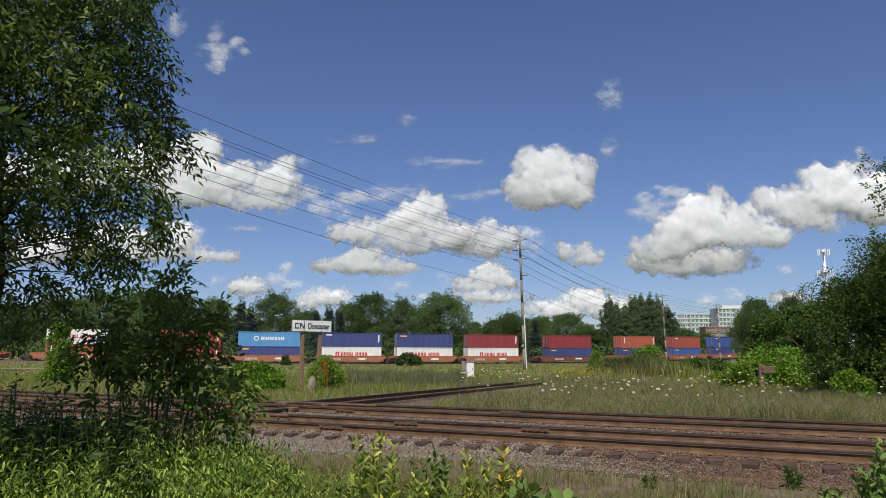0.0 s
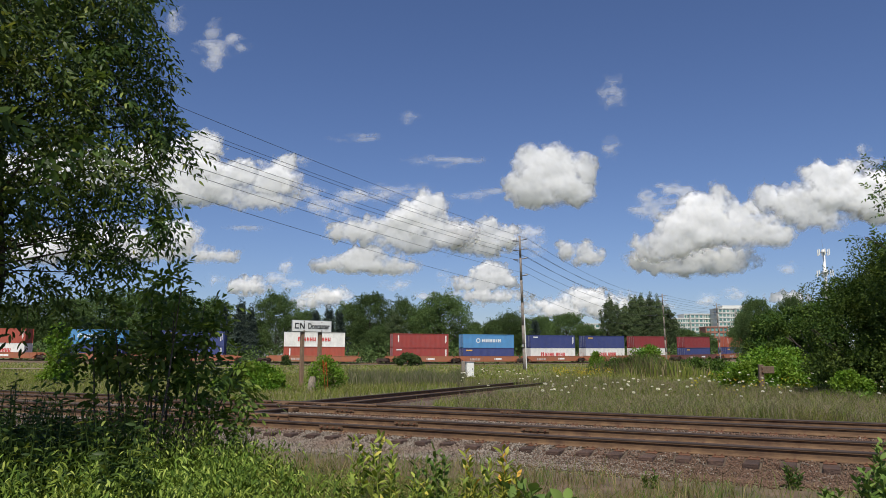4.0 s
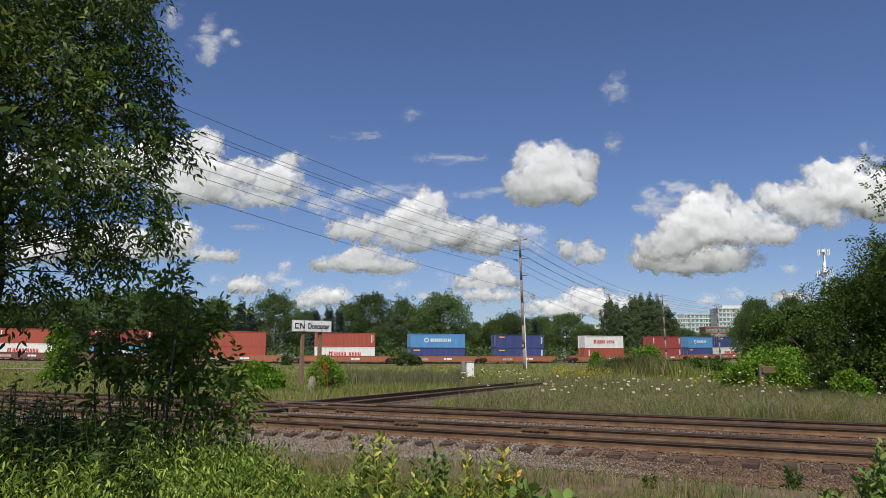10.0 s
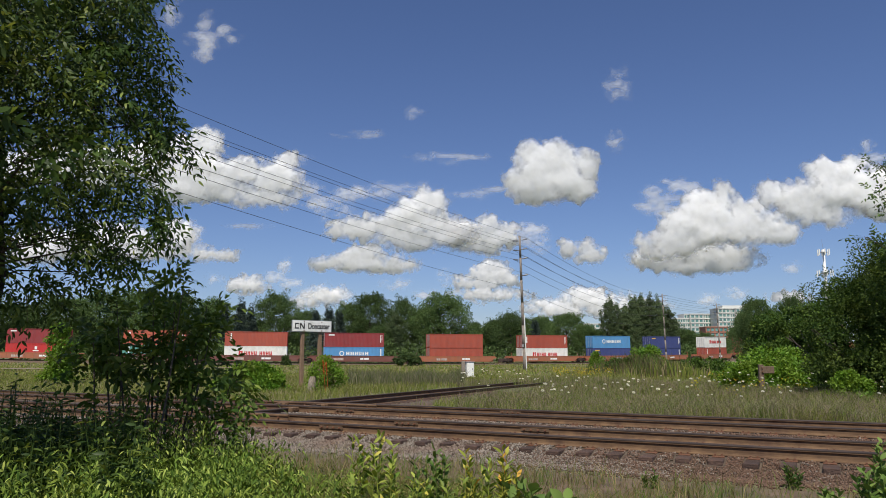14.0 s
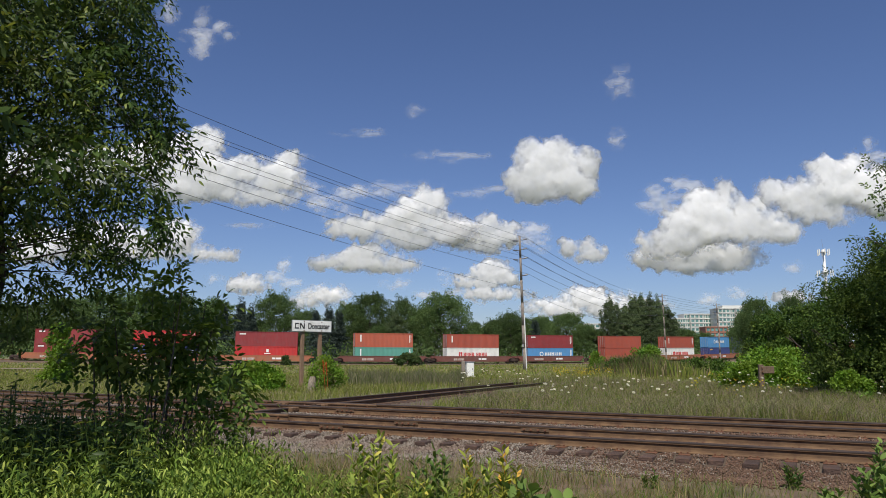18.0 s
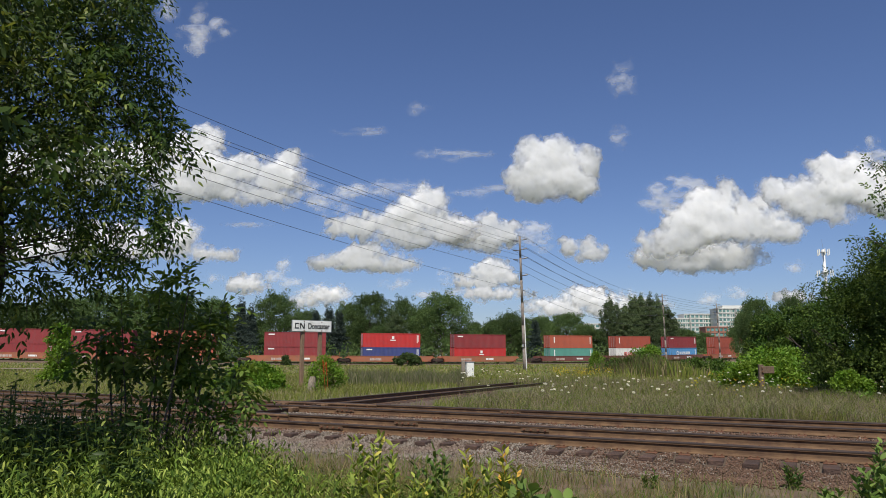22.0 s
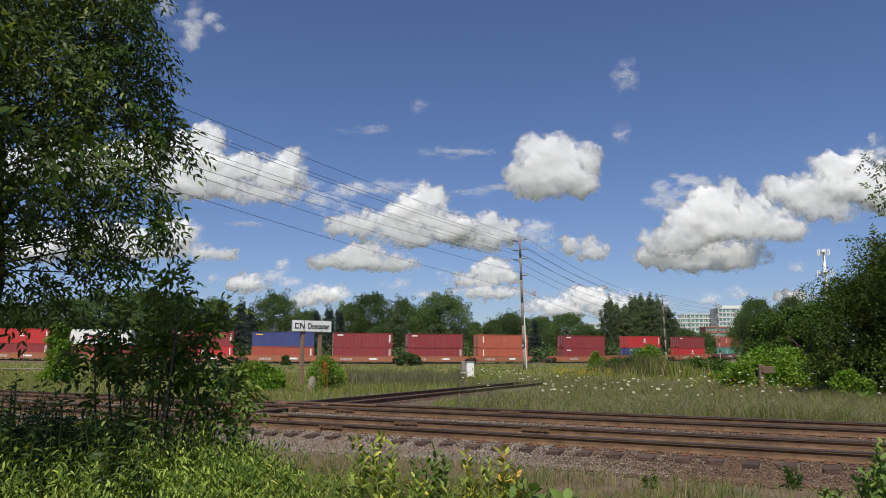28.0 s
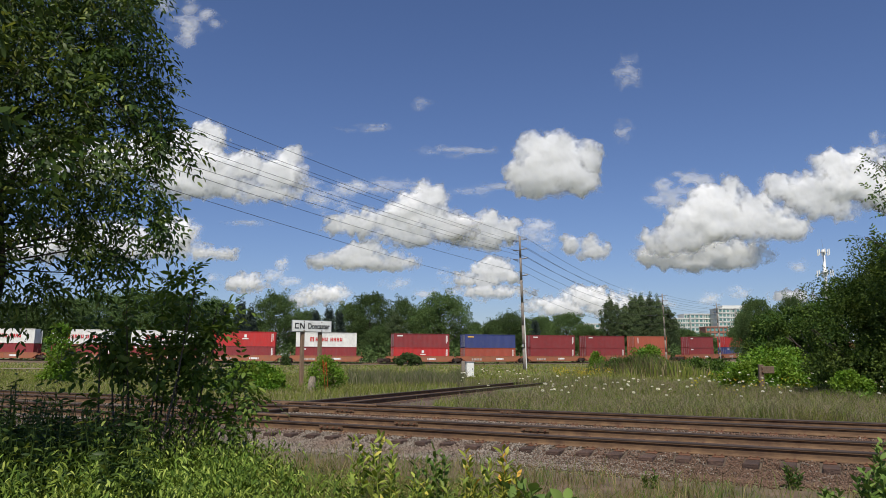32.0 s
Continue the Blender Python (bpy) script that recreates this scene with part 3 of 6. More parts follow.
def glyph(x, w, z0, z1, bar=0.5):
    """A plain two-stemmed block in place of a letter, as one raised shape."""
    y = -CW / 2 - 0.004
    s, h = w * 0.36, (z1 - z0) * 0.2
    zm = z0 + (z1 - z0) * bar
    out = [(x, z0), (x + s, z0), (x + s, zm - h / 2), (x + w - s, zm - h / 2), (x + w - s, z0), (x + w, z0), (x + w, z1), (x + w - s, z1), (x + w - s, zm + h / 2), (x + s, zm + h / 2), (x + s, z1), (x, z1)]
    bm = bmesh.new()
    rows = [[bm.verts.new((a, yy, c)) for a, c in out] for yy in (y, y + 0.03)]
    bm.faces.new(rows[0])
    for i in range(12):
        bm.faces.new((rows[0][(i + 1) % 12], rows[0][i], rows[1][i], rows[1][(i + 1) % 12]))
    return bm


def patch(x0, x1, z0, z1):
    return slab(bmesh.new(), x0, x1, -CW / 2 - 0.004, -CW / 2 + 0.03, z0, z1)


def mark_pieces(kind):
    """Plain painted shapes on the wall that faces the meadow: name, mesh, paint."""
    white, red = M["mark_white"], M["mark_red"]
    if kind == "disc_and_bars":
        disc = bmesh.new()
        rod(disc, (-2.55, -CW / 2 + 0.03, 1.55), (-2.55, -CW / 2 - 0.005, 1.55), 0.5, sides=20)
        inner = bmesh.new()
        rod(inner, (-2.55, -CW / 2 + 0.03, 1.55), (-2.55, -CW / 2 - 0.009, 1.55), 0.33, sides=20)
        got = [("emblem", disc, white), ("emblem_core", inner, P["sky"])]
        x = -1.65
        for w, bar in ((0.66, 0.5), (0.70, 0.42), (0.66, 0.6), (0.44, 0.2), (0.30, 0.5), (0.66, 0.55)):
            got.append(("letter_block", glyph(x, w, 1.2, 1.9, bar), white))
            x += w + 0.22
        return got
    if kind == "badge_and_bars":
        got = [("emblem", glyph(-3.3, 0.75, 1.05, 1.95, 0.8), red)]
        x = -2.2
        for k in range(8):
            if k == 4:
                x += 0.4
            got.append(("letter_block", glyph(x, 0.48, 1.1, 1.85, (0.4, 0.6, 0.5, 0.3)[k % 4]), red))
            x += 0.64
        return got
    return {"code": [("code_panel", patch(-5.3, -4.1, 2.28, 2.52), white)], "code_yellow": [("code_panel", patch(-5.4, -4.0, 2.2, 2.45), M["mark_yellow"])],
            "stripe": [("stripe", patch(-5.0, -4.75, 1.1, 2.5), white)], "badge": [("emblem", patch(0.0, 0.5, 1.7, 2.3), white), ("letter_block", patch(-0.35, 0.85, 1.35, 1.55), white)],
            "edge": [("stripe", patch(5.35, 5.5, 0.9, 2.5), white), ("stripe", patch(5.65, 5.72, 1.2, 2.5), white)]}[kind]


MARKS = {}


def marked(c, kind):
    if kind not in MARKS:
        MARKS[kind] = []
        for name, bm, mt in mark_pieces(kind):
            me = bpy.data.meshes.new(name)
            bm.to_mesh(me)
            bm.free()
            me.materials.append(mt)
            MARKS[kind].append((name, me))
    for name, me in MARKS[kind]:
        piece(name, me, c)


def well_master(half, reach):
    """One unit of an articulated well car: deep side sills, floor, end platforms over a bogie."""
    c = thing("well_car", Matrix(), "x", "rail wagon")
    for sgn in (-1, 1):
        bm = bmesh.new()
        y0, y1 = sgn * 1.30, sgn * 1.42
        out = [(-half - 0.5, 1.36), (-half - 0.5, 1.0), (-half + 0.6, 0.26), (half - 0.6, 0.26), (half + 0.5, 1.0), (half + 0.5, 1.36)]
        ends = [[bm.verts.new((x, y, z)) for x, z in out] for y in (y0, y1)]
        for i in range(6):
            bm.faces.new((ends[0][i], ends[0][(i + 1) % 6], ends[1][(i + 1) % 6], ends[1][i]))
        bm.faces.new(ends[0])
        bm.faces.new(ends[1][::-1])
        bmesh.ops.recalc_face_normals(bm, faces=bm.faces[:])
        s = part("side_sill", bm, M["well_orange"], c)
        part("top_chord", slab(bmesh.new(), -half - 0.5, half + 0.5, min(y0, y1) - 0.04, max(y0, y1) + 0.04, 1.30, 1.42, 0.01), M["well_orange"], s)
        for k in range(9):
            x = -half + 0.9 + k * (2 * half - 1.8) / 8
            part("rib", slab(bmesh.new(), x - 0.05, x + 0.05, sgn * 1.42 - 0.03, sgn * 1.42 + 0.03, 0.32, 1.3), M["well_orange"], s)
    part("floor", slab(bmesh.new(), -half, half, -1.3, 1.3, 0.22, 0.31), M["well_orange"], c)
    for sgn in (-1, 1):
        a, b = sorted((sgn * half, sgn * reach))
        bm = slab(bmesh.new(), a, b, -1.0, 1.0, 0.95, 1.2, 0.03)
        slab(bm, sgn * half - 0.1, sgn * half + 0.1, -1.3, 1.3, 0.3, 1.3)
        part("end_platform", bm, M["well_orange"], c)
        rail_bm = rod(bmesh.new(), (sgn * (half + 0.55), -1.25, 1.35), (sgn * (half + 0.55), -1.25, 2.1), 0.03, sides=6)
        rod(rail_bm, (sgn * (half + 0.55), -1.25, 2.08), (sgn * (half + 0.55), -0.4, 2.08), 0.03, sides=6)
        part("grab_rail", rail_bm, M["well_orange"], c)
    return c


def bogie(parent, x):
    b = part("bogie", slab(bmesh.new(), -0.35, 0.35, -1.0, 1.0, 0.55, 0.9, 0.05), M["bogie"], parent, m=pose(x, 0, 0))
    for sgn in (-1, 1):
        bm = extruded([(0, 0.45), (0.12, 0.45), (0.12, 0.75), (0, 0.75)], -1.15, 1.15)
        slab(bm, -0.45, 0.45, 0, 0.14, 0.25, 0.8, 0.04)
        part("side_frame", bm, M["bogie"], b, m=pose(0, sgn * 1.0 - 0.06, 0))
        for w in (-0.88, 0.88):
            bm = rod(bmesh.new(), (w, sgn * 0.72, 0.46), (w, sgn * 0.84, 0.46), 0.46, sides=18)
            rod(bm, (w, sgn * 0.70, 0.46), (w, sgn * 0.74, 0.46), 0.49, sides=18)
            part("wheel", bm, M["bogie"], b)


BOX = container_master("shipping_container")
SHORT, LONG = well_master(6.55, 7.45), well_master(8.35, 9.45)
for _c in (SHORT, LONG):
    part("placard", slab(bmesh.new(), 1.2, 3.0, -1.436, -1.424, 0.62, 0.98), M["mark_white"], _c, "pale stencilled panel")
    part("paint_patch", slab(bmesh.new(), -4.6, -2.2, -1.436, -1.424, 0.5, 0.95), surface("faded_spray_paint", (0.55, 0.5, 0.45), (0.30, 0.22, 0.2), 2.2, 0.7, wear=(0.5, 0.2, 0.1), wear_scale=3, bump=0), _c, "faded spray-painted patch")
bogie(SHORT, -7.8)
bogie(LONG, -9.8)
COLOUR_WORDS = {"rust": "rust-red", "maroon": "dark maroon", "brick": "brick-red", "red": "bright red", "orange": "faded orange", "navy": "navy blue", "blue": "blue", "sky": "light blue", "white": "white", "green": "sea-green"}
# along the train from its head: place, long or short well, upper box, lower box, marks of each
CARS = [
    (133.8, "L", "navy", "blue", "code", ""), (114.2, "L", "blue", "navy", "code", "code"), (94.5, "L", "rust", "blue", "code", "code_yellow"), (74.8, "L", "orange", "navy", "stripe", "code_yellow"),
    (53.1, "L", "maroon", "navy", "", "code_yellow"), (33.0, "S", "maroon", "white", "", "badge_and_bars"), (17.3, "S", "navy", "white", "code_yellow", "badge_and_bars"),
    (1.9, "S", "navy", "white", "code", "badge_and_bars"), (-14.5, "S", "sky", "navy", "disc_and_bars", "code_yellow"), (-30.0, "S", "brick", "brick", "stripe", "code"),
    (-52.0, "L", "white", "rust", "badge_and_bars", "stripe"), (-75.7, "L", "navy", "navy", "code_yellow", "code_yellow"), (-95.2, "L", "sky", "navy", "disc_and_bars", "code_yellow"),
    (-114.8, "L", "rust", "white", "stripe", "badge_and_bars"), (-136.6, "L", "rust", "rust", "", ""), (-158.5, "L", "maroon", "sky", "code", "disc_and_bars"),
    (-178.0, "L", "rust", "white", "stripe", "badge_and_bars"), (-197.6, "L", "orange", "green", "stripe", "stripe"), (-221.2, "L", "maroon", "red", "code", "badge"),
    (-240.9, "L", "red", "navy", "badge", "code"), (-260.5, "L", "maroon", "maroon", "code", "code"), (-282.4, "S", "orange", "orange", "stripe", "stripe"),
    (-298.1, "S", "maroon", "maroon", "code", "edge"), (-313.6, "S", "maroon", "maroon", "code", "edge"), (-329.6, "S", "navy", "rust", "code_yellow", "edge"),
    (-345.3, "S", "maroon", "red", "code", "badge"), (-365.1, "S", "white", "maroon", "badge_and_bars", "code"), (-381.3, "S", "red", "maroon", "badge", "code"),
    (-397.0, "S", "white", "maroon", "badge_and_bars", "code"), (-412.7, "S", "white", "maroon", "badge_and_bars", "code"), (-428.4, "S", "white", "maroon", "badge_and_bars", "code"), (-444.1, "S", "white", "maroon", "badge_and_bars", "code")]
TRAIN = []


def repaint(ob, old, paint):
    for o in ob.children_recursive:
        if o.type == "MESH" and o.data.materials[0] == old:
            o.material_slots[0].link = "OBJECT"
            o.material_slots[0].material = paint


def train():
    for k, (place, kind, upper, lower, mark_u, mark_l) in enumerate(CARS):
        start = on_line(place)
        car = copy_thing(LONG if kind == "L" else SHORT, start)
        car.name = "well_car"
        brown = k in (4, 15, 16, 17)
        if brown:
            repaint(car, M["well_orange"], M["well_brown"])
        tagged(car, ("dark brown" if brown else "rusty orange") + " steel well car carrying two stacked containers", "rail wagon", "well cars of the train")
        TRAIN.append((car, place, 0.0))
        for colour, mark, z, where in ((lower, mark_l, 0.315, "standing low in a well car"), (upper, mark_u, 0.315 + CH + 0.01, "stacked on another container")):
            box = copy_thing(BOX, start @ Matrix.Translation((0, 0, z)))
            box.name = "shipping_container"
            repaint(box, P["rust"], P[colour])
            if mark:
                marked(box, mark)
            if mark != "edge" and k % 2:
                marked(box, "edge")
            tagged(box, COLOUR_WORDS[colour] + " corrugated steel container " + where, "container", "containers on the train")
            TRAIN.append((box, place, z))
    for master in (BOX, SHORT, LONG):
        for o in (*master.children_recursive, master):
            bpy.data.objects.remove(o)


train()


# ---- poles and wires ----
POLES = [(-23.5, 15.5, 14.9), (8.85, 79.15, 14.85), (47.4, 155.0, 14.9), (69.3, 182.5, 14.85), (92.0, 227.0, 14.8), (128.0, 298.0, 14.8)]
ARMS = ((0.85, 14.45), (-0.85, 14.35), (0.85, 13.4), (-0.85, 13.3), (0.85, 12.35), (-0.85, 12.25), (0.85, 10.5), (0.16, 8.75))
POLE_DIR = Vector((32.3, 63.6, 0)).normalized()
POLE_SIDE = Vector((POLE_DIR.y, -POLE_DIR.x, 0))


def pole(x, y, h, first):
    t = thing("utility_pole", Matrix.Translation((x, y, -0.1)), "tall weathered wooden utility pole with short insulator arms", "utility pole", "utility poles along the crossing track")
    bm = bmesh.new()
    lean = -0.012 * h * 2
    for k in range(6):
        a, b = k / 6, (k + 1) / 6
        rod(bm, (lean * a, 0, h * a), (lean * b, 0, h * b), 0.19 - 0.08 * a, 0.19 - 0.08 * b, 12)
    part("shaft", bm, M["pole_wood"], t, smooth=True)
    for side, z in ARMS[:7]:
        e = POLE_SIDE * side + Vector((lean * z / h, 0, z))
        s = Vector((lean * z / h, 0, z - 0.12))
        arm = part("insulator_arm", rod(bmesh.new(), s, e, 0.045, 0.035, 6), M["insulator"], t)
        bm = bmesh.new()
        for k in range(4):
            f = 0.45 + 0.15 * k
            p = s.lerp(e, f)
            rod(bm, p - (e - s) * 0.04, p + (e - s) * 0.04, 0.095, 0.07, 8)
        part("insulator", bm, M["insulator"], arm)
    if first:
        part("conduit", rod(bmesh.new(), (0.17, -0.16, 0.05), (0.02, -0.14, 6.1), 0.055, sides=8), M["white_paint"], t, "white plastic cable conduit")
        part("meter_box", slab(bmesh.new(), -0.3, -0.12, -0.3, -0.18, 2.6, 2.9, 0.02), M["grey_metal"], t)
    return t


def wires():
    for k, (a, b) in enumerate(zip(POLES, POLES[1:])):
        for side, z in ARMS:
            bm = bmesh.new()
            pts = []
            p = Vector((a[0], a[1], 0)) + POLE_SIDE * side + Vector((-0.024 * z, 0, z - 0.05))
            q = Vector((b[0], b[1], 0)) + POLE_SIDE * side + Vector((-0.024 * z, 0, z - 0.05))
            if k == 0 and z < 12:
                p.z += 1.0 if z > 9 else 2.3
            sag = (q - p).length ** 2 * (0.00012 if k == 0 else 0.00026)
            n = 22
            pts = [p.lerp(q, i / n) - Vector((0, 0, 4 * sag * (i / n) * (1 - i / n))) for i in range(n + 1)]
            r = 0.016 if k == 0 else 0.022
            rings = []
            for i, c in enumerate(pts):
                d = (pts[min(i + 1, n)] - pts[max(i - 1, 0)]).normalized()
                s = d.cross(Vector((0, 0, 1))).normalized()
                u = s.cross(d)
                rings.append([bm.verts.new(c + s * r * math.cos(w) + u * r * math.sin(w)) for w in (0, 2.1, 4.2)])
            for r0, r1 in zip(rings, rings[1:]):
                for w in range(3):
                    bm.faces.new((r0[w], r0[(w + 1) % 3], r1[(w + 1) % 3], r1[w]))
            tagged(part("overhead_wire", bm, M["wire"]), "thin dark overhead wire slung between poles", "wire", "overhead wires")


for _k, (_x, _y, _h) in enumerate(POLES):
    pole(_x, _y, _h, _k == 1)
wires()


# ---- sign, relay box, short post ----
def station_sign():
    a, b = Vector((-8.08, 39.0, 0)), Vector((-6.25, 40.6, 0))
    ang = math.atan2(b.y - a.y, b.x - a.x)
    t = thing("station_sign", Matrix.Translation(a) @ Matrix.Rotation(ang, 4, "Z"), "white station name board with black lettering on two wooden posts", "sign")
    length = (b - a).length
    board = part("board", slab(bmesh.new(), 0, length, -0.03, 0.03, 2.88, 3.46, 0.012), M["white_paint"], t)
    part("frame", slab(bmesh.new(), -0.03, length + 0.03, 0.0, 0.05, 2.85, 3.49, 0.01), M["grey_metal"], board)
    for x, top in ((0.70, 2.95), (1.80, 2.95)):
        part("post", slab(bmesh.new(), x - 0.10, x + 0.10, 0.05, 0.22, -0.25, top, 0.02), M["sign_post"], t)
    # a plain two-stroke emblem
    bm = bmesh.new()
    z0, z1 = 3.03, 3.33
    for q in ((0.17, 0.37, z1 - 0.06, z1), (0.17, 0.37, z0, z0 + 0.06), (0.13, 0.19, z0, z1), (0.43, 0.49, z0, z1), (0.67, 0.73, z0, z1)):
        slab(bm, q[0], q[1], -0.042, -0.03, q[2], q[3])
    slab(bm, -0.035, 0.035, -0.042, -0.03, -0.19, 0.19, m=Matrix.Translation((0.58, 0, (z0 + z1) / 2)) @ Matrix.Rotation(radians(-38), 4, "Y"))
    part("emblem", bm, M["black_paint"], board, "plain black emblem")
    cu = bpy.data.curves.new("name_text", "FONT")
    cu.body, cu.size, cu.extrude, cu.offset = "Doncaster", 0.5, 0.006, 0.011
    tmp = new("name_text", cu)
    bpy.context.view_layer.update()
    me = bpy.data.meshes.new_from_object(tmp.evaluated_get(bpy.context.evaluated_depsgraph_get()))
    bpy.data.objects.remove(tmp)
    xs = [v.co.x for v in me.vertices]
    k = 1.36 / (max(xs) - min(xs))
    me.transform(Matrix.Translation((0.93, -0.036, 3.04)) @ Matrix.Rotation(radians(90), 4, "X") @ Matrix.Diagonal((k, 0.85, 1, 1)))
    me.materials.clear()
    me.materials.append(M["black_paint"])
    piece("lettering", me, board, label="black lettering")
    bm = bmesh.new()
    for x in (0.70, 1.80):
        for z in (2.93, 3.41):
            rod(bm, (x, -0.03, z), (x, -0.05, z), 0.03, sides=6)
    part("bolts", bm, M["plate"], board)


station_sign()


def relay_box():
    t = thing("relay_box", pose(2.02, 55.6, -0.1, 0, 0, 12), "white trackside relay box with a grey post beside it", "cabinet")
    part("cabinet", slab(bmesh.new(), -0.29, 0.29, -0.25, 0.25, 0.08, 1.18, 0.02), M["white_paint"], t)
    part("lid", slab(bmesh.new(), -0.33, 0.33, -0.29, 0.29, 1.18, 1.24, 0.015), M["grey_metal"], t)
    part("door", slab(bmesh.new(), -0.24, 0.24, -0.268, -0.25, 0.15, 1.12, 0.008), M["white_paint"], t)
    part("hasp", slab(bmesh.new(), 0.15, 0.2, -0.285, -0.268, 0.6, 0.75), M["black_paint"], t)
    part("base", slab(bmesh.new(), -0.25, 0.25, -0.2, 0.2, -0.1, 0.08), M["grey_metal"], t)
    p = thing("marker_post", pose(1.55, 55.5, -0.1), "short grey weathered wooden post beside the relay box", "post")
    part("post", slab(bmesh.new(), -0.15, 0.12, -0.1, 0.1, 0, 1.28, 0.02), M["pole_wood"], p)


relay_box()


def short_post():
    t = thing("track_marker", pose(14.5, 33.4, -0.1), "weathered brown wooden marker with a short arm among the weeds", "marker")
    part("post", slab(bmesh.new(), -0.12, 0.1, -0.08, 0.08, -0.2, 1.28, 0.02), M["post_wood"], t)
    part("arm", slab(bmesh.new(), -0.02, 0.55, -0.13, -0.085, 0.88, 1.2, 0.015), M["post_wood"], t)
    for z in (0.96, 1.12):
        part("bolt", rod(bmesh.new(), (0.0, -0.13, z), (0.0, -0.16, z), 0.03, sides=6), M["plate"], t)


short_post()


def stump():
    """A pale weathered stump beside the sign's bush."""
    rng = random.Random(3)
    bm = bmesh.new()
    bmesh.ops.create_cone(bm, cap_ends=True, segments=14, radius1=0.24, radius2=0.13, depth=0.9, matrix=Matrix.Translation((0, 0, 0.4)))
    bmesh.ops.subdivide_edges(bm, edges=bm.edges[:], cuts=3, use_grid_fill=True)
    for v in bm.verts:
        k = noise.noise(v.co * 4.0) * 0.09 + noise.noise(v.co * 11.0) * 0.03
        v.co += Vector((v.co.x, v.co.y, 0.4)).normalized() * k
        v.co.x += 0.12 * v.co.z
    t = tagged(part("tree_stump", bm, M["stump"]), "pale grey splintered stump standing in weeds", "stump")
    t.matrix_basis = pose(-5.95, 33.0, -0.2)


M["stump"] = surface("bleached_wood", (0.17, 0.135, 0.10), (0.32, 0.27, 0.21), 6, 0.9, bump=0.6, bump_scale=14, stretch=(5, 5, 1))
stump()


# ---- far buildings and mast ----
M["concrete"] = surface("pale_concrete", (0.55, 0.56, 0.53), (0.64, 0.64, 0.60), 0.2, 0.8, wear=(0.45, 0.45, 0.42), wear_scale=0.05, bump=0)
M["brick"] = surface("red_brick", (0.30, 0.13, 0.09), (0.38, 0.18, 0.13), 0.4, 0.85, bump=0)
m_, n_, l_, p_ = shader("green_window_glass")
p_.inputs["Base Color"].default_value, p_.inputs["Roughness"].default_value, p_.inputs["Metallic"].default_value = (0.10, 0.22, 0.22, 1), 0.08, 0.35
l_.new(mixed(n_, l_, (0.10, 0.24, 0.22), (0.26, 0.42, 0.38), noisy(n_, l_, 0.35, 2)), p_.inputs["Base Color"])
M["glass"] = m_


def block(t, x0, x1, depth, floors, z0, wall, storey=3.1, y=0.0, bays=None, step=4.2):
    """A wing with slabs, piers and panes, each pane a part."""
    top = z0 + floors * storey
    part("wall", slab(bmesh.new(), x0, x1, y, y + depth, z0, top), wall, t)
    bm = bmesh.new()
    for k in range(floors + 1):
        slab(bm, x0 - 0.2, x1 + 0.2, y - 0.55, y + depth, z0 + k * storey - 0.2, z0 + k * storey + 0.2)
    part("floor_slabs", bm, wall, t)
    part("roof", slab(bmesh.new(), x0 - 0.3, x1 + 0.3, y - 0.6, y + depth, top, top + 0.6), wall, t)
    bays = bays or max(1, int((x1 - x0) / step))
    w = (x1 - x0) / bays
    for k in range(floors):
        for j in range(bays):
            part("window", slab(bmesh.new(), x0 + j * w + min(0.6, w * 0.18), x0 + (j + 1) * w - min(0.6, w * 0.18), y - 0.12, y - 0.02, z0 + k * storey + 0.85, z0 + (k + 1) * storey - 0.6), M["glass"], t)
    for j in range(bays + 1):
        part("pier", slab(bmesh.new(), x0 + j * w - min(0.3, w * 0.13), x0 + j * w + min(0.3, w * 0.13), y - 0.35, y - 0.01, z0, top), wall, t)
    return top


def buildings():
    # a terraced pale block of flats
    t = thing("apartment_building", pose(166.5, 520, 0), "pale concrete and green glass apartment building beyond the trees", "building")
    block(t, 0, 7, 16, 9, 0, M["concrete"], step=1.75)
    block(t, 7, 11, 14, 10, 0, M["concrete"], y=2, step=2)
    block(t, 11, 20, 16, 10, 0, M["concrete"], step=3)
    block(t, 20, 28, 14, 10, 0, M["concrete"], y=1.5, step=2.0)
    b = thing("apartment_building", pose(192, 505, 0), "pale concrete apartment building with stepped top floors", "building")
    block(b, 0, 8, 16, 11, 0, M["concrete"], step=2.6)
    block(b, 8, 12, 14, 11, 0, M["concrete"], y=1.5, step=2)
    block(b, 12, 23, 16, 11, 0, M["concrete"], y=-0.5, step=2.7)
    part("penthouse", slab(bmesh.new(), 4, 22, 3, 12, 34.7, 36.6), M["concrete"], b)
    c = thing("brick_house", pose(170, 470, 0), "red brick house with pale windows behind the trees", "building")
    block(c, 0, 14, 12, 6, 0, M["brick"], step=2.8, storey=3.3)
    d = thing("apartment_building", pose(105.5, 540, 0), "pale low apartment building behind the trees", "building")
    block(d, 0, 15, 14, 8, 0, M["concrete"], step=3.7)


buildings()


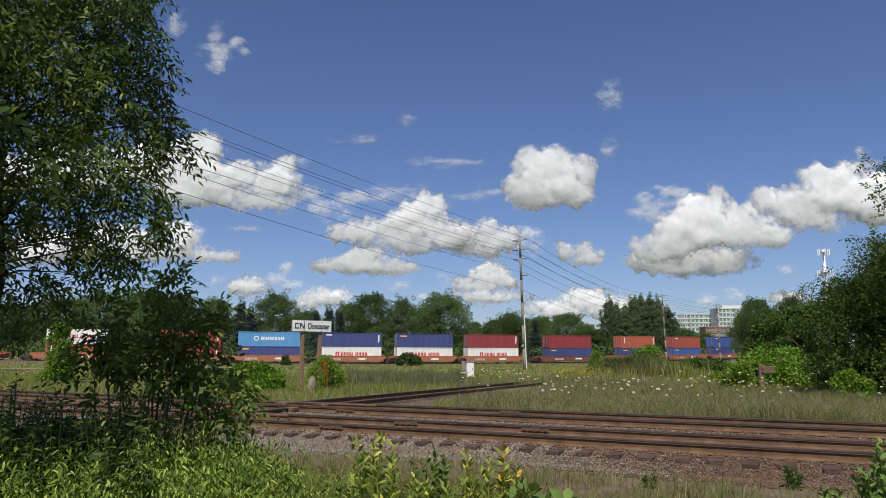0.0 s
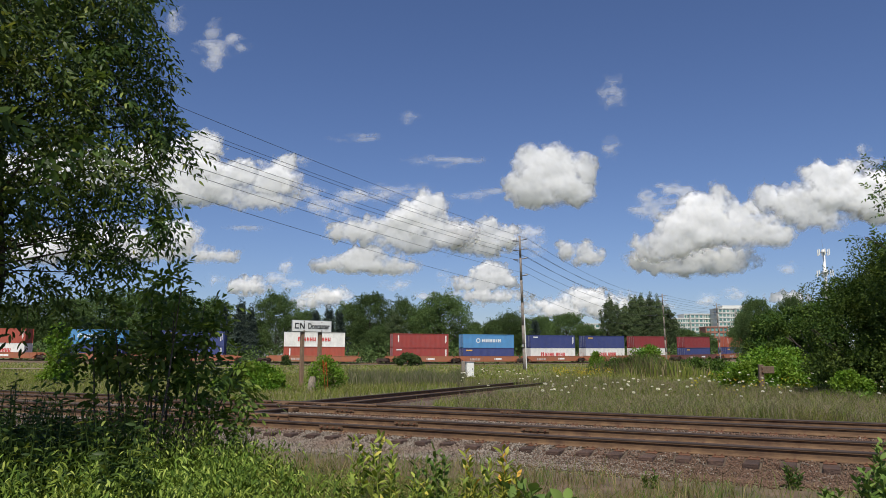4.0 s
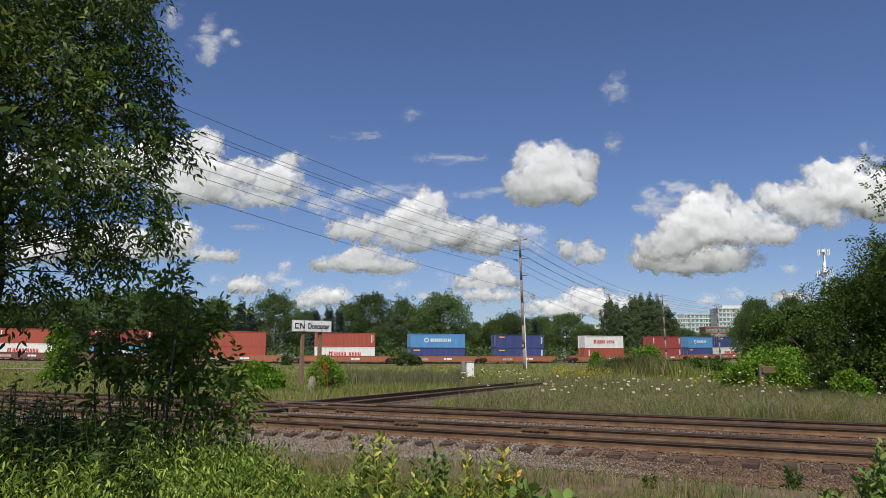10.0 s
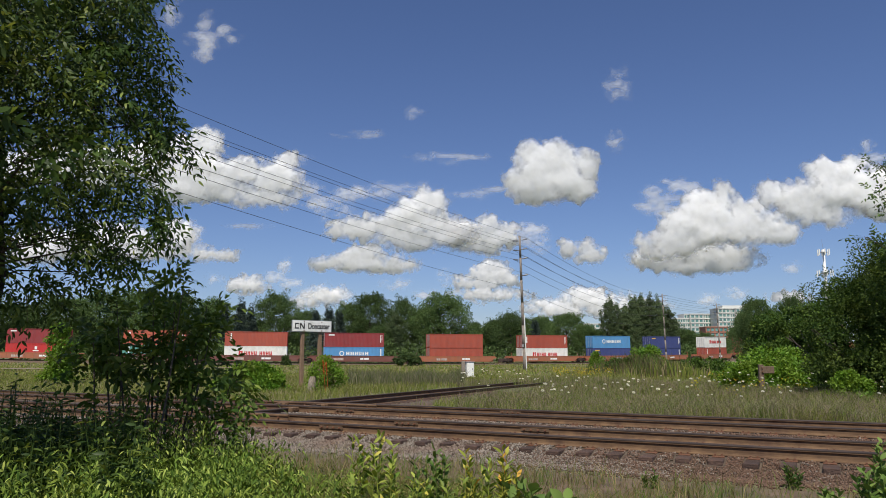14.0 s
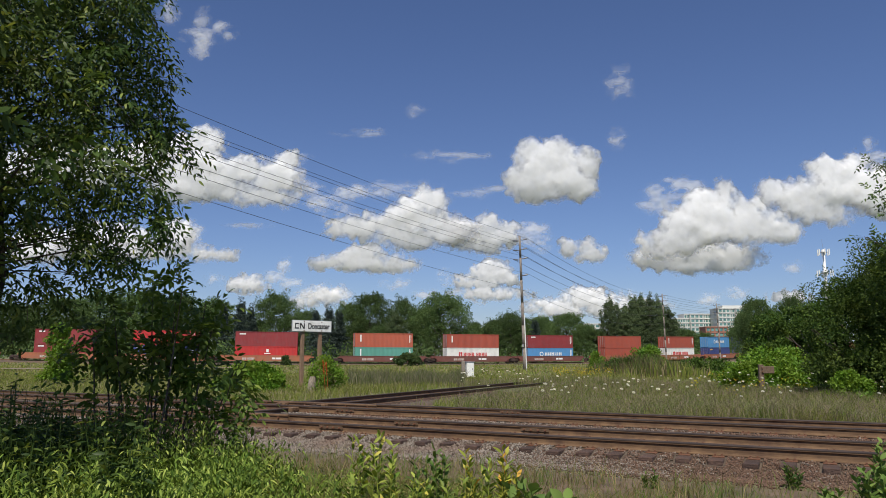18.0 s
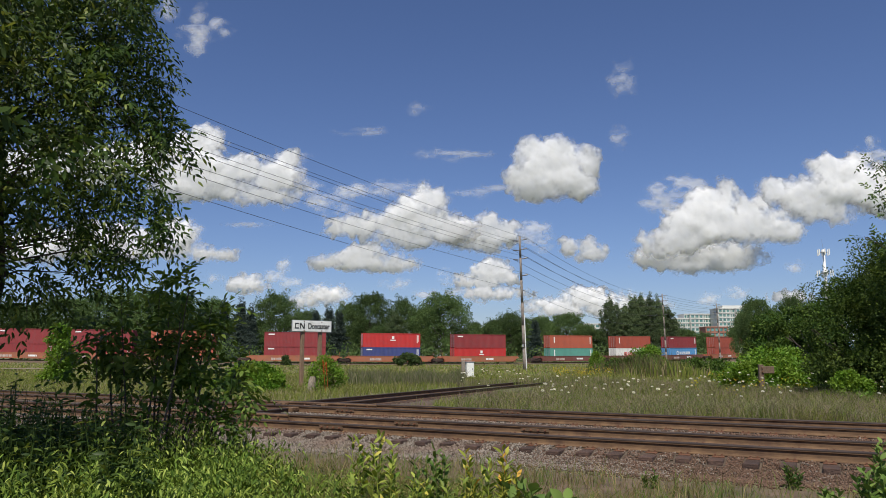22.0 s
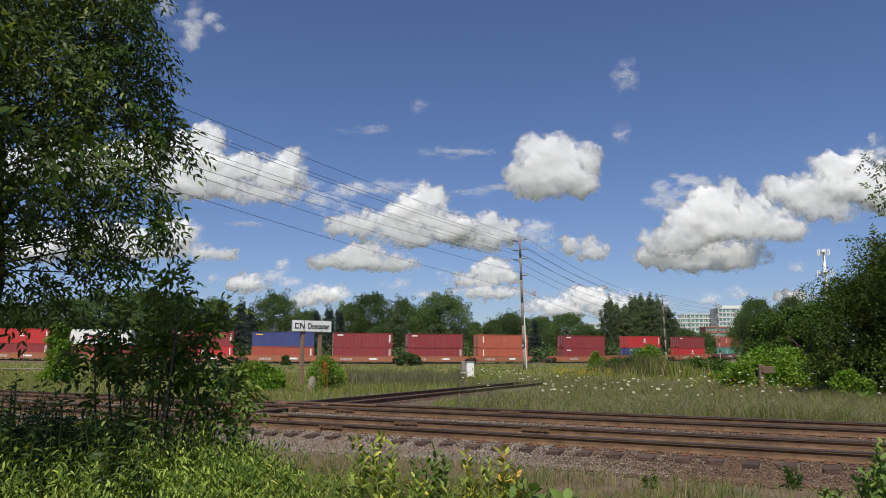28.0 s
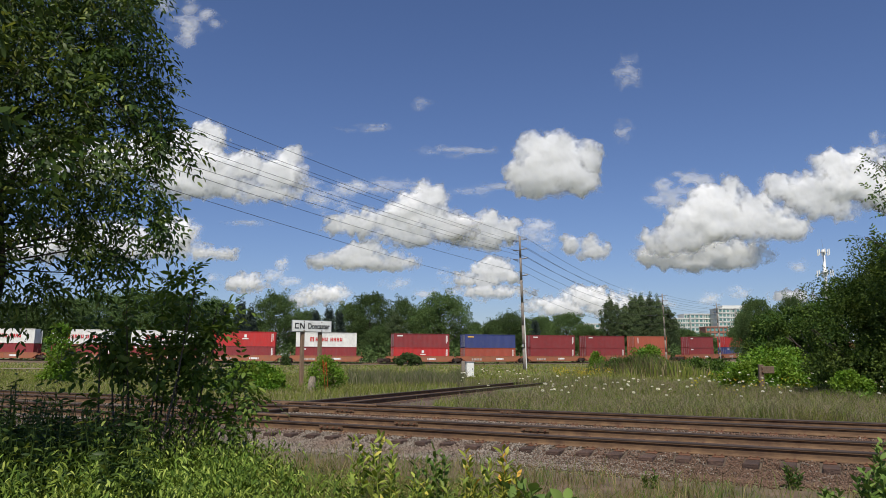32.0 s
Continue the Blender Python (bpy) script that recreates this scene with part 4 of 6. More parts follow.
def mast():
    t = thing("phone_mast", pose(159.5, 300.0, -0.3), "white tapering phone mast with antenna panels", "mast")
    part("shaft", rod(bmesh.new(), (0, 0, 0), (0, 0, 46.0), 0.8, 0.48, 12), M["white_paint"], t, smooth=True)
    for z, r, n in ((44.8, 2.2, 6), (36.0, 3.0, 6)):
        part("ring", rod(bmesh.new(), (0, 0, z - 0.2), (0, 0, z + 0.2), r * 0.55, sides=12), M["grey_metal"], t)
        for k in range(n):
            a = 2 * math.pi * k / n + 0.3
            p = part("antenna_panel", slab(bmesh.new(), -0.22, 0.22, -0.12, 0.12, -1.3, 1.3, 0.05), M["white_paint"], t, m=pose(r * math.cos(a), r * math.sin(a), z))
            part("bracket", rod(bmesh.new(), (0, 0, 0), (-r * math.cos(a) * 0.5, -r * math.sin(a) * 0.5, 0), 0.08, sides=6), M["grey_metal"], p)
    part("whip_antenna", rod(bmesh.new(), (0, 0, 45.8), (-0.4, 0, 50.3), 0.08, 0.03, 6), M["grey_metal"], t)


mast()


# ---- trees and shrubs ----
def limbs_bm(bm, rng, p, d, length, r, depth, tips):
    """A forking limb of short tapering pieces."""
    q = p
    for k in range(3):
        d = (d + Vector((rng.uniform(-1, 1), rng.uniform(-1, 1), rng.uniform(-0.4, 0.7))) * 0.16).normalized()
        e = q + d * length / 3
        rod(bm, q, e, r * (1 - k * 0.17), r * (1 - (k + 1) * 0.17), 7 if depth > 1 else 5)
        q = e
    if depth == 0:
        tips.append(q)
        return
    for k in range(3):
        a = rng.uniform(0, 6.28)
        nd = (d * 0.9 + Vector((math.cos(a), math.sin(a), rng.uniform(-0.1, 0.5))) * 0.75).normalized()
        limbs_bm(bm, rng, q, nd, length * rng.uniform(0.6, 0.8), r * 0.5, depth - 1, tips)


def clumps(rng, count, style):
    """Centres and sizes of leaf clumps of a crown in a unit box (width 1, height 1)."""
    if style == "p":
        z = rng.uniform(0.10, 1.0, count)
        rad = 0.5 * np.minimum(1, (1.02 - z) * 4.5) ** 0.7 * np.minimum(1, 0.45 + z * 2.5)
    elif style == "s":
        z = 1 - rng.uniform(0, 1, count) ** 0.7 * 0.95
        rad = 0.5 * (1 - z) ** 0.85 * (0.7 + 0.3 * np.cos(z * 60))
    else:
        z = 0.14 + 0.86 * rng.uniform(0, 1, count) ** 0.85
        rad = 0.5 * np.sqrt(np.clip(1 - ((z - 0.52) / 0.5) ** 2, 0.02, 1))
    a = rng.uniform(0, 2 * np.pi, count)
    lump = 1 + 0.22 * np.sin(a * 3 + z * 9 + rng.uniform(0, 6)) + 0.12 * np.sin(a * 5 - z * 14)
    rr = rad * lump * rng.uniform(0.05, 1.0, count) ** 0.5
    c = np.stack([rr * np.cos(a), rr * np.sin(a), z], 1)
    # shoots that stand out of the round outline
    k = count // 7
    c[:k] = (c[:k] - (0, 0, 0.5)) * rng.uniform(1.05, 1.22, (k, 1)) + (0, 0, 0.5)
    return c


def crown_mesh(seed, style, h, w, count, per, leaf, material):
    rng = np.random.default_rng(seed)
    c = clumps(rng, count, style) * (w, w, h)
    size = (0.064 if style == "r" else 0.048) * (h + w) / 2
    n = count * per
    d = unit(rng.normal(size=(n, 3)))
    base = np.repeat(c, per, 0) + d * (size * rng.uniform(0.25, 1.0, n) ** 0.5)[:, None] * (1, 1, 0.75)
    out = unit(d + rng.normal(size=(n, 3)) * 0.6 + np.array([0, 0, -0.15 if style != "p" else 0.3]))
    side = unit(np.cross(out, rng.normal(size=(n, 3))))
    L = leaf * rng.uniform(0.6, 1.3, n)
    return mesh_np("crown", *leaf_arrays(base, out, side, L, L * (0.75 if style != "s" else 0.3)), material)


def tree_master(seed, style, h, w, count, per, leaf, material, name, label, category):
    rng = random.Random(seed)
    t = thing(name, Matrix(), label, category)
    bm = bmesh.new()
    r = h * (0.020 if style != "p" else 0.014)
    top = 0.55 if style == "r" else 0.9
    q = Vector((0, 0, -0.6))
    for k in range(6):
        e = Vector((rng.uniform(-1, 1) * r, rng.uniform(-1, 1) * r, h * top * (k + 1) / 6))
        rod(bm, q, e, r * (1.25 - k * 0.17), r * (1.25 - (k + 1) * 0.17), 8)
        if style == "r" and k >= 1:
            for j in range(2):
                a = rng.uniform(0, 6.28)
                limbs_bm(bm, rng, e, Vector((math.cos(a), math.sin(a), 0.7)).normalized(), w * 0.22, r * 0.5, 1, [])
        q = e
    part("trunk", bm, M["bark"], t)
    piece("crown", crown_mesh(seed, style, h, w, count, per, leaf, material), t)
    return t


def sized(m_xy, h, w, master_h, master_w, turn, z):
    return Matrix.Translation((m_xy[0], m_xy[1], z)) @ Matrix.Rotation(turn, 4, "Z") @ Matrix.Diagonal((w / master_w, w / master_w, h / master_h, 1))


TREES = {
    "r": [tree_master(s, "r", 17, 14, 520, 64, 0.28, M["leaf_far"], "broadleaf_tree", "x", "tree") for s in (11, 12, 13, 14)],
    "b": [tree_master(s, "r", 17, 14, 300, 40, 0.44, M["leaf_far"], "broadleaf_tree", "x", "tree") for s in (15, 16)],
    "p": [tree_master(s, "p", 18, 6, 300, 60, 0.26, M["leaf_poplar"], "poplar_tree", "x", "tree") for s in (21, 22)],
    "s": [tree_master(s, "s", 14, 6, 230, 44, 0.42, M["needle"], "spruce_tree", "x", "tree") for s in (31, 32)]}
TREE_SIZE = {"r": (17, 14), "p": (18, 6), "s": (14, 6)}
TREE_WORDS = {"r": ("broadleaf_tree", "full dark green broadleaf tree behind the railway line"), "p": ("poplar_tree", "tall slender grey-green poplar beyond the train"), "s": ("spruce_tree", "bluish dark spruce with drooping tiers")}
WOODS_WEST = [ (-109, 185, 14.2, 18.8, "r"), (-100, 190, 16.0, 17.8, "r"), (-91, 195, 17.5, 16.8, "r"), (-79, 190, 17.7, 14.9, "r"), (-71, 195, 17.2, 15.2, "r"), (-63, 200, 16.3, 12.5, "r"), (-46, 200, 17.6, 13.8, "r"), (-40, 215, 14.3, 10.1, "r"), (-20, 200, 17.9, 13.1, "r"), (-28, 215, 16.2, 10.1, "r"), (-12, 215, 17.4, 10.1, "r"), (0, 205, 18.1, 16.0, "r"), (-5, 215, 15.0, 11.8, "r"), (11, 260, 12.9, 8.1, "r"), (17, 260, 12.1, 8.1, "r"), (22, 235, 14.8, 11.4, "r"), (31, 230, 13.4, 10.1, "r"), (40, 235, 14.4, 14.0, "r"), (18, 245, 13.0, 11.5, "r"), (29, 245, 13.4, 11.5, "r") ]
SPRUCES = [ (-33, 188, 12.8, 6.8, "s"), (-30, 190, 13.8, 8.3, "s"), (-27, 189, 12.6, 7.4, "s"), (-53, 190, 15.6, 8.3, "s"), (-58, 192, 14.7, 7.5, "s"), (-50, 189, 14.0, 6.5, "s"), (26, 205, 11.2, 7.4, "s") ]
WOODS_EAST = [ (44, 225, 10.7, 8.8, "r"), (48, 225, 9.3, 8.1, "r"), (50.7, 224, 17.6, 4.2, "p"), (52.3, 226, 18.4, 3.3, "p"), (53.5, 223, 16.8, 4.0, "p"), (55.2, 222, 14.6, 3.7, "p"), (56.6, 225, 16.6, 3.9, "p"), (57.9, 222, 18.2, 4.1, "p"), (59.2, 223, 19.0, 4.3, "p"), (60.9, 223, 18.6, 4.1, "p"), (61.9, 226, 19.4, 4.0, "p"), (63.4, 222, 18.8, 4.4, "p"), (64.8, 223, 17.8, 4.4, "p"), (66.3, 223, 18.4, 3.6, "p"), (68.3, 226, 16.8, 4.3, "p"), (69.5, 223, 15.4, 4.3, "p"), (61, 234, 13.0, 14.5, "r"), (75, 240, 12.8, 9.4, "r"), (80, 240, 9.8, 9.4, "r"), (88, 245, 8.8, 8.4, "r"), (50, 120, 8.4, 4.1, "r"), (41, 95, 8.7, 4.9, "r"), (45, 100, 7.8, 3.9, "r"), (53, 110, 10.1, 5.2, "r"), (-16, 180, 8.3, 7.0, "r"), (-12, 182, 11.6, 4.8, "p") ]


def woods():
    rng = random.Random(4)
    n = 0
    for x, y, h, w, k in WOODS_WEST + SPRUCES + WOODS_EAST:
        mh, mw = TREE_SIZE[k]
        z = float(ground_z([x], [y])[0]) - 0.2
        t = copy_thing(TREES[k][n % len(TREES[k])], sized((x, y), h - z, w * 1.12, mh, mw, rng.uniform(0, 6.28), z))
        t.name = TREE_WORDS[k][0]
        tagged(t, TREE_WORDS[k][1], "tree", "trees behind the train")
        n += 1
    # the wood goes on behind the front row and to the sides
    for k in range(70):
        x = rng.uniform(-260, 175)
        y = 225 + rng.uniform(0, 70) + (30 if x > 20 else 0) + (40 if x > 120 else 0)
        ratio = x / y
        low = 0.19 < ratio < 0.40
        h = rng.uniform(7, 9) if low else rng.uniform(12, 15.5)
        if 0.02 < ratio < 0.09:
            h = rng.uniform(9, 11)
        t = copy_thing(TREES["b"][k % 2], sized((x, y), h, rng.uniform(10, 14), 17, 14, rng.uniform(0, 6.28), -0.2))
        t.name = "broadleaf_tree"
        tagged(t, "dark green tree in the wood behind the railway", "tree", "trees behind the train")


woods()


def hedge():
    """Low scrub along the foot of the wood, behind the train."""
    rng = np.random.default_rng(77)
    s = rng.uniform(-170, 210, 700)
    off = rng.uniform(9, 24, 700)
    c = np.array([on_line(a, b).translation for a, b in zip(s, off)])
    c[:, 2] += rng.uniform(-0.5, 3.2, 700)
    per = 26
    n = 700 * per
    d = unit(rng.normal(size=(n, 3)))
    base = np.repeat(c, per, 0) + d * rng.uniform(0.4, 1.7, n)[:, None]
    side = unit(np.cross(d, rng.normal(size=(n, 3))))
    L = rng.uniform(0.4, 0.8, n)
    ob = piece("scrub", mesh_np("scrub", *leaf_arrays(base, d, side, L, L * 0.7), M["leaf_far"]))
    tagged(ob, "tangled dark green scrub along the foot of the wood", "scrub", kind="stuff")


hedge()
for _k in TREES.values():
    for _t in _k:
        for _o in (*_t.children_recursive, _t):
            bpy.data.objects.remove(_o)


def shrub(name, x, y, h, w, seed, leaf, material, label, count=120, per=60, squash=0.8, category="shrub", stems=7):
    """A leafy shrub: several stems from the ground, leaves in clumps down to its foot."""
    rng, nr = random.Random(seed), np.random.default_rng(seed)
    z = float(ground_z([x], [y])[0]) - 0.05
    t = thing(name, Matrix.Translation((x, y, z)), label, category)
    for k in range(stems):
        bm = bmesh.new()
        a = rng.uniform(0, 6.28)
        limbs_bm(bm, rng, Vector((math.cos(a) * w * 0.08, math.sin(a) * w * 0.08, -0.1)), Vector((math.cos(a) * 0.5, math.sin(a) * 0.5, 1)).normalized(), h * 0.42, 0.012 * h, 1, [])
        part("stem", bm, M["bark"], t)
    zz = nr.uniform(0.02, 0.97, count) ** 0.9
    rad = 0.5 * (1 - np.clip(zz, 0, 1) ** 3.0) ** 0.5
    a = nr.uniform(0, 2 * np.pi, count)
    lump = 1 + 0.2 * np.sin(a * 3 + zz * 7 + seed) + 0.14 * np.sin(a * 6 - zz * 11)
    rr = rad * lump * nr.uniform(0.25, 1.0, count) ** 0.4
    c = np.stack([rr * np.cos(a) * w, rr * np.sin(a) * w * squash, zz * h], 1)
    size = 0.11 * (h + w) / 2
    if name == "large_shrub":
        # boughs: the clumps gather round a few dozen hubs, with dark hollows between
        hubs = c[:count // 6][nr.integers(0, count // 6, count)]
        c = hubs + (c - hubs) * 0.12 + unit(nr.normal(size=c.shape)) * size * 0.75
        size *= 0.62
    n = count * per
    d = unit(nr.normal(size=(n, 3)))
    base = np.repeat(c, per, 0) + d * (size * nr.uniform(0.1, 1.0, n) ** 0.5)[:, None]
    base[:, 2] = np.maximum(base[:, 2], 0.03)
    out = unit(d + nr.normal(size=(n, 3)) * 0.6 + np.array([0, 0, -0.2]))
    side = unit(np.cross(out, nr.normal(size=(n, 3))))
    L = leaf * nr.uniform(0.6, 1.3, n)
    piece("foliage", mesh_np("foliage", *leaf_arrays(base, out, side, L, L * 0.6), material), t)
    return t


SHRUBS = [
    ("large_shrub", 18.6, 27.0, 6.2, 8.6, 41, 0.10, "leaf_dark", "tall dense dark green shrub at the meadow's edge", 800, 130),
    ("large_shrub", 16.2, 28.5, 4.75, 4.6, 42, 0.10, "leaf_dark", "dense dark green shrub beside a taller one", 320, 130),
    ("large_shrub", 18.2, 38.0, 3.6, 4.2, 43, 0.14, "leaf_shrub", "rounded dark green shrub beyond the flowering weeds", 260, 70),
    ("large_shrub", 19.0, 25.0, 5.2, 5.0, 44, 0.15, "leaf_shrub", "tall dark green shrub at the meadow's edge", 130, 80),
    ("large_shrub", 22.5, 47.0, 4.9, 6.5, 45, 0.22, "leaf_shrub", "broad dark green shrub below the phone mast", 120, 70),
    ("vine_mound", 16.5, 36.0, 2.0, 4.8, 46, 0.16, "leaf_vine", "low mound of bright green vine leaves", 120, 60),
    ("vine_mound", 14.6, 35.0, 1.3, 3.0, 47, 0.15, "leaf_vine", "low mound of bright green vine leaves in weeds", 70, 50),
    ("vine_mound", 14.3, 25.8, 1.05, 1.5, 61, 0.10, "leaf_vine", "light green leafy weeds below a tall shrub", 70, 60),
    ("vine_mound", 17.2, 33.5, 1.3, 3.4, 48, 0.15, "leaf_vine", "bright green creeper below a tall shrub", 80, 50),
    ("scrub_bush", 15.4, 62.0, 1.3, 3.4, 49, 0.20, "leaf_shrub", "grey-green bush on the meadow near a pole", 90, 50),
    ("scrub_bush", 19.6, 70.0, 2.5, 3.4, 50, 0.22, "leaf_vine", "green bush in front of the passing train", 90, 50),
    ("scrub_bush", 23.0, 64.0, 1.25, 6.0, 51, 0.22, "leaf_shrub", "green bush on the far side of the meadow", 90, 50),
    ("scrub_bush", 17.6, 84.0, 2.0, 1.7, 52, 0.2, "leaf_vine", "light green sapling bush before the railway line", 60, 40),
    ("vine_bush", -9.2, 35.0, 1.25, 2.9, 53, 0.14, "leaf_vine", "bright green leafy bush beside the diamond crossing", 130, 60),
    ("vine_bush", -8.1, 34.6, 0.8, 1.6, 54, 0.13, "leaf_vine", "low bright green leaves beside the crossing", 70, 50),
    ("scrub_bush", -5.35, 33.5, 1.6, 1.7, 55, 0.11, "leaf_vine", "green bush growing round the foot of the sign", 80, 40),
    ("scrub_bush", -5.6, 118.0, 1.9, 4.2, 56, 0.32, "leaf_far", "dark green bush in front of the train", 70, 40),
    ("scrub_bush", -27.5, 128.0, 1.8, 1.6, 58, 0.3, "leaf_far", "small green bush in front of the train", 40, 40),
    ("young_tree", -22.6, 43.0, 3.4, 1.6, 59, 0.16, "leaf_vine", "slim young green tree on the meadow", 110, 50),
    ("scrub_bush", -24.0, 52.0, 1.6, 2.2, 60, 0.16, "leaf_shrub", "small bush on the open meadow", 60, 40)]
for _n, _x, _y, _h, _w, _s, _l, _m, _t, _c, _p in SHRUBS:
    shrub(_n, _x, _y, _h, _w, _s, _l, M[_m], _t, _c, _p, category="young tree" if _n == "young_tree" else "shrub")


# ---- near foliage: compound leaves on twigs ----
def sprays(rng, starts, heads, length, leaves, leaflet, droop=0.5, broad=0.40):
    """Twigs with pinnate leaves. starts, heads (N, 3); gives leaf arrays and twig arrays."""
    n = len(starts)
    t = np.tile(np.linspace(0.15, 1.0, leaves), n)
    st, hd, ln = np.repeat(starts, leaves, 0), np.repeat(heads, leaves, 0), np.repeat(length, leaves)
    node = st + hd * (ln * t)[:, None] - np.array([0, 0, 1]) * (ln * t ** 2 * 0.25 * droop)[:, None]
    m = len(node)
    ld = unit(hd * 0.5 + rng.normal(size=(m, 3)) * 0.8 + np.array([0, 0, -0.35 * droop]))
    ls = unit(np.cross(ld, rng.normal(size=(m, 3)) * 0.5 + np.array([0, 0, 1.0])))
    rl = leaflet * rng.uniform(2.2, 3.4, m)
    bases, alongs, sides, lens = [], [], [], []
    for k in range(7):
        f = (0.25, 0.25, 0.52, 0.52, 0.8, 0.8, 1.0)[k]
        sg = (-1, 1, -1, 1, -1, 1, 0)[k]
        b = node + ld * (rl * f)[:, None] - np.array([0, 0, 1]) * (rl * f * f * 0.3 * droop)[:, None]
        a = unit(ld * (0.55 if sg else 1.0) + ls * sg * 0.85 + np.array([0, 0, -0.3 * droop]) + rng.normal(size=(m, 3)) * 0.18)
        bases.append(b)
        alongs.append(a)
        sides.append(unit(np.cross(a, np.cross(ld, ls) + rng.normal(size=(m, 3)) * 0.3)))
        lens.append(leaflet * rng.uniform(0.7, 1.25, m))
    b, a, s, L = (np.concatenate(q) for q in (bases, alongs, sides, lens))
    leaf = lance_arrays(b, a, s, L, L * broad)
    # twigs: thin three-sided bars
    ends = starts + heads * length[:, None] - np.array([0, 0, 1]) * (length * 0.25 * droop)[:, None]
    r = 0.0045
    o = np.array([(r, 0, 0), (-r / 2, r * 0.87, 0), (-r / 2, -r * 0.87, 0)])
    v = np.concatenate([starts[:, None] + o, ends[:, None] + o * 0.5], 1).reshape(-1, 3)
    i = np.arange(n)[:, None] * 6
    f = np.concatenate([i + q for q in ((0, 1, 4), (0, 4, 3), (1, 2, 5), (1, 5, 4), (2, 0, 3), (2, 3, 5))], 1).reshape(-1, 3)
    return leaf, (v, f)


SWAY = []


def near_tree():
    """The ash tree that overhangs the view: its crown in boughs that stir in the wind."""
    rng = np.random.default_rng(91)
    pr = random.Random(91)
    t = thing("ash_tree", pose(-5.6, 7.6, -0.1), "leafy green ash tree with drooping pinnate leaves, close by", "tree")
    bm = bmesh.new()
    q = Vector((0.25, 0, -0.2))
    for k, e in enumerate(((0.45, 0, 0.9), (0.74, 0, 1.7), (0.83, 0.05, 2.5), (0.72, 0.1, 3.4), (0.5, 0.1, 5.0), (0.3, 0, 6.8))):
        rod(bm, q, Vector(e), 0.17 - 0.022 * k, 0.17 - 0.022 * (k + 1), 12)
        q = Vector(e)
    part("trunk", bm, M["bark_ash"], t, smooth=True)
    # right edge of the crown at each height above ground (world): hanging bough ends with hollows between
    hz = np.array([2.05, 2.2, 2.4, 2.52, 2.62, 2.75, 2.92, 3.13, 3.35, 3.63, 3.9, 4.13, 4.3, 4.52, 4.77, 4.95, 5.2, 5.5, 6.4, 8.0])
    hx = np.array([-4.4, -4.0, -3.55, -3.28, -3.5, -3.22, -3.0, -3.12, -2.95, -3.15, -2.92, -2.88, -3.08, -3.22, -3.05, -3.32, -3.3, -3.2, -3.9, -4.6])
    bands = [(2.1, 2.9), (2.6, 3.4), (3.1, 4.0), (3.7, 4.7), (4.4, 5.5), (5.2, 6.6)]
    for k, (z0, z1) in enumerate(bands):
        n = (16, 76, 140, 190, 250, 260)[k]
        z = rng.uniform(z0, z1, n)
        edge = np.interp(z, hz, hx)
        x = edge - 0.10 - (edge + 6.4) * rng.uniform(0, 1, n) ** 0.85
        y = 7.6 + rng.normal(0, 0.55, n)
        x = x * y / 7.6
        starts = np.stack([x + 5.6, y - 7.6, z + 0.1], 1)
        # shoots gather in bunches along the boughs
        hubs = starts[rng.integers(0, n // 5, n)]
        far_off = np.linalg.norm(starts - hubs, axis=1)
        starts = np.where((far_off < 0.8)[:, None], hubs + (starts - hubs) * 0.38, starts)
        hub = np.array([0.5, 0.1, (z0 + z1) / 2 - 0.3])
        heads = unit(unit(starts - hub) * np.array([0.8, 1, 0.4]) + rng.normal(size=(n, 3)) * 0.5 + np.array([0.1, 0, -0.25]))
        length = rng.uniform(0.14, 0.38, n)
        leaf, twig = sprays(rng, starts, heads, length, 7, 0.086, 1.2, 0.32)
        me = mesh_np("bough", *leaf, M["leaf_near"])
        b = piece("bough", me, t, label="bough of drooping green leaves")
        tagged(b, "bough of drooping green leaves", kind="stuff")
        tagged(piece("fine_wood", mesh_np("fine_wood", *twig, M["bark"]), b), kind="stuff")
        lb = bmesh.new()
        for j in range(5):
            s = starts[pr.randrange(n)]
            p0 = Vector((0.3, 0.1, max(2.3, (z0 + z1) / 2 - 0.6)))
            p1 = p0.lerp(Vector(s), 0.5) + Vector((0, 0, 0.15))
            rod(lb, p0, p1, 0.016, 0.011, 6)
            rod(lb, p1, Vector(s), 0.011, 0.005, 5)
        part("limb", lb, M["bark_ash"], b)
        SWAY.append((b, Vector(hub), (0.5, 0.45, 0.4, 0.45, 0.5, 0.5, 0.5)[k], k))
    # hanging bough ends that stand out of the crown: tip (world x, z), shoots
    for k, (tx, tz, n) in enumerate(((-3.0, 4.78, 6), (-2.84, 4.12, 9), (-2.83, 3.86, 8), (-2.90, 3.34, 8), (-2.93, 2.92, 8), (-3.2, 2.50, 5), (-3.32, 2.66, 5), (-3.78, 2.36, 6), (-4.1, 2.25, 6), (-4.45, 2.15, 5), (-3.2, 5.3, 6))):
        f = rng.uniform(0, 1, n)
        f[:2] = 1.0, 0.8
        tip, root = np.array([tx + 5.6, 0.0, tz + 0.1]), np.array([tx + 5.6 - 0.55, 0.1, tz + 0.34])
        starts = root + (tip - root) * f[:, None] - np.array([0.16, 0, 0]) + rng.normal(size=(n, 3)) * np.array([0.05, 0.14, 0.06])
        heads = unit(np.array([0.75, 0, -0.45]) + rng.normal(size=(n, 3)) * np.array([0.4, 0.7, 0.45]))
        leaf, twig = sprays(rng, starts, heads, rng.uniform(0.10, 0.26, n), 6, 0.09, 1.2, 0.32)
        b = piece("bough", mesh_np("bough", *leaf, M["leaf_near"]), t)
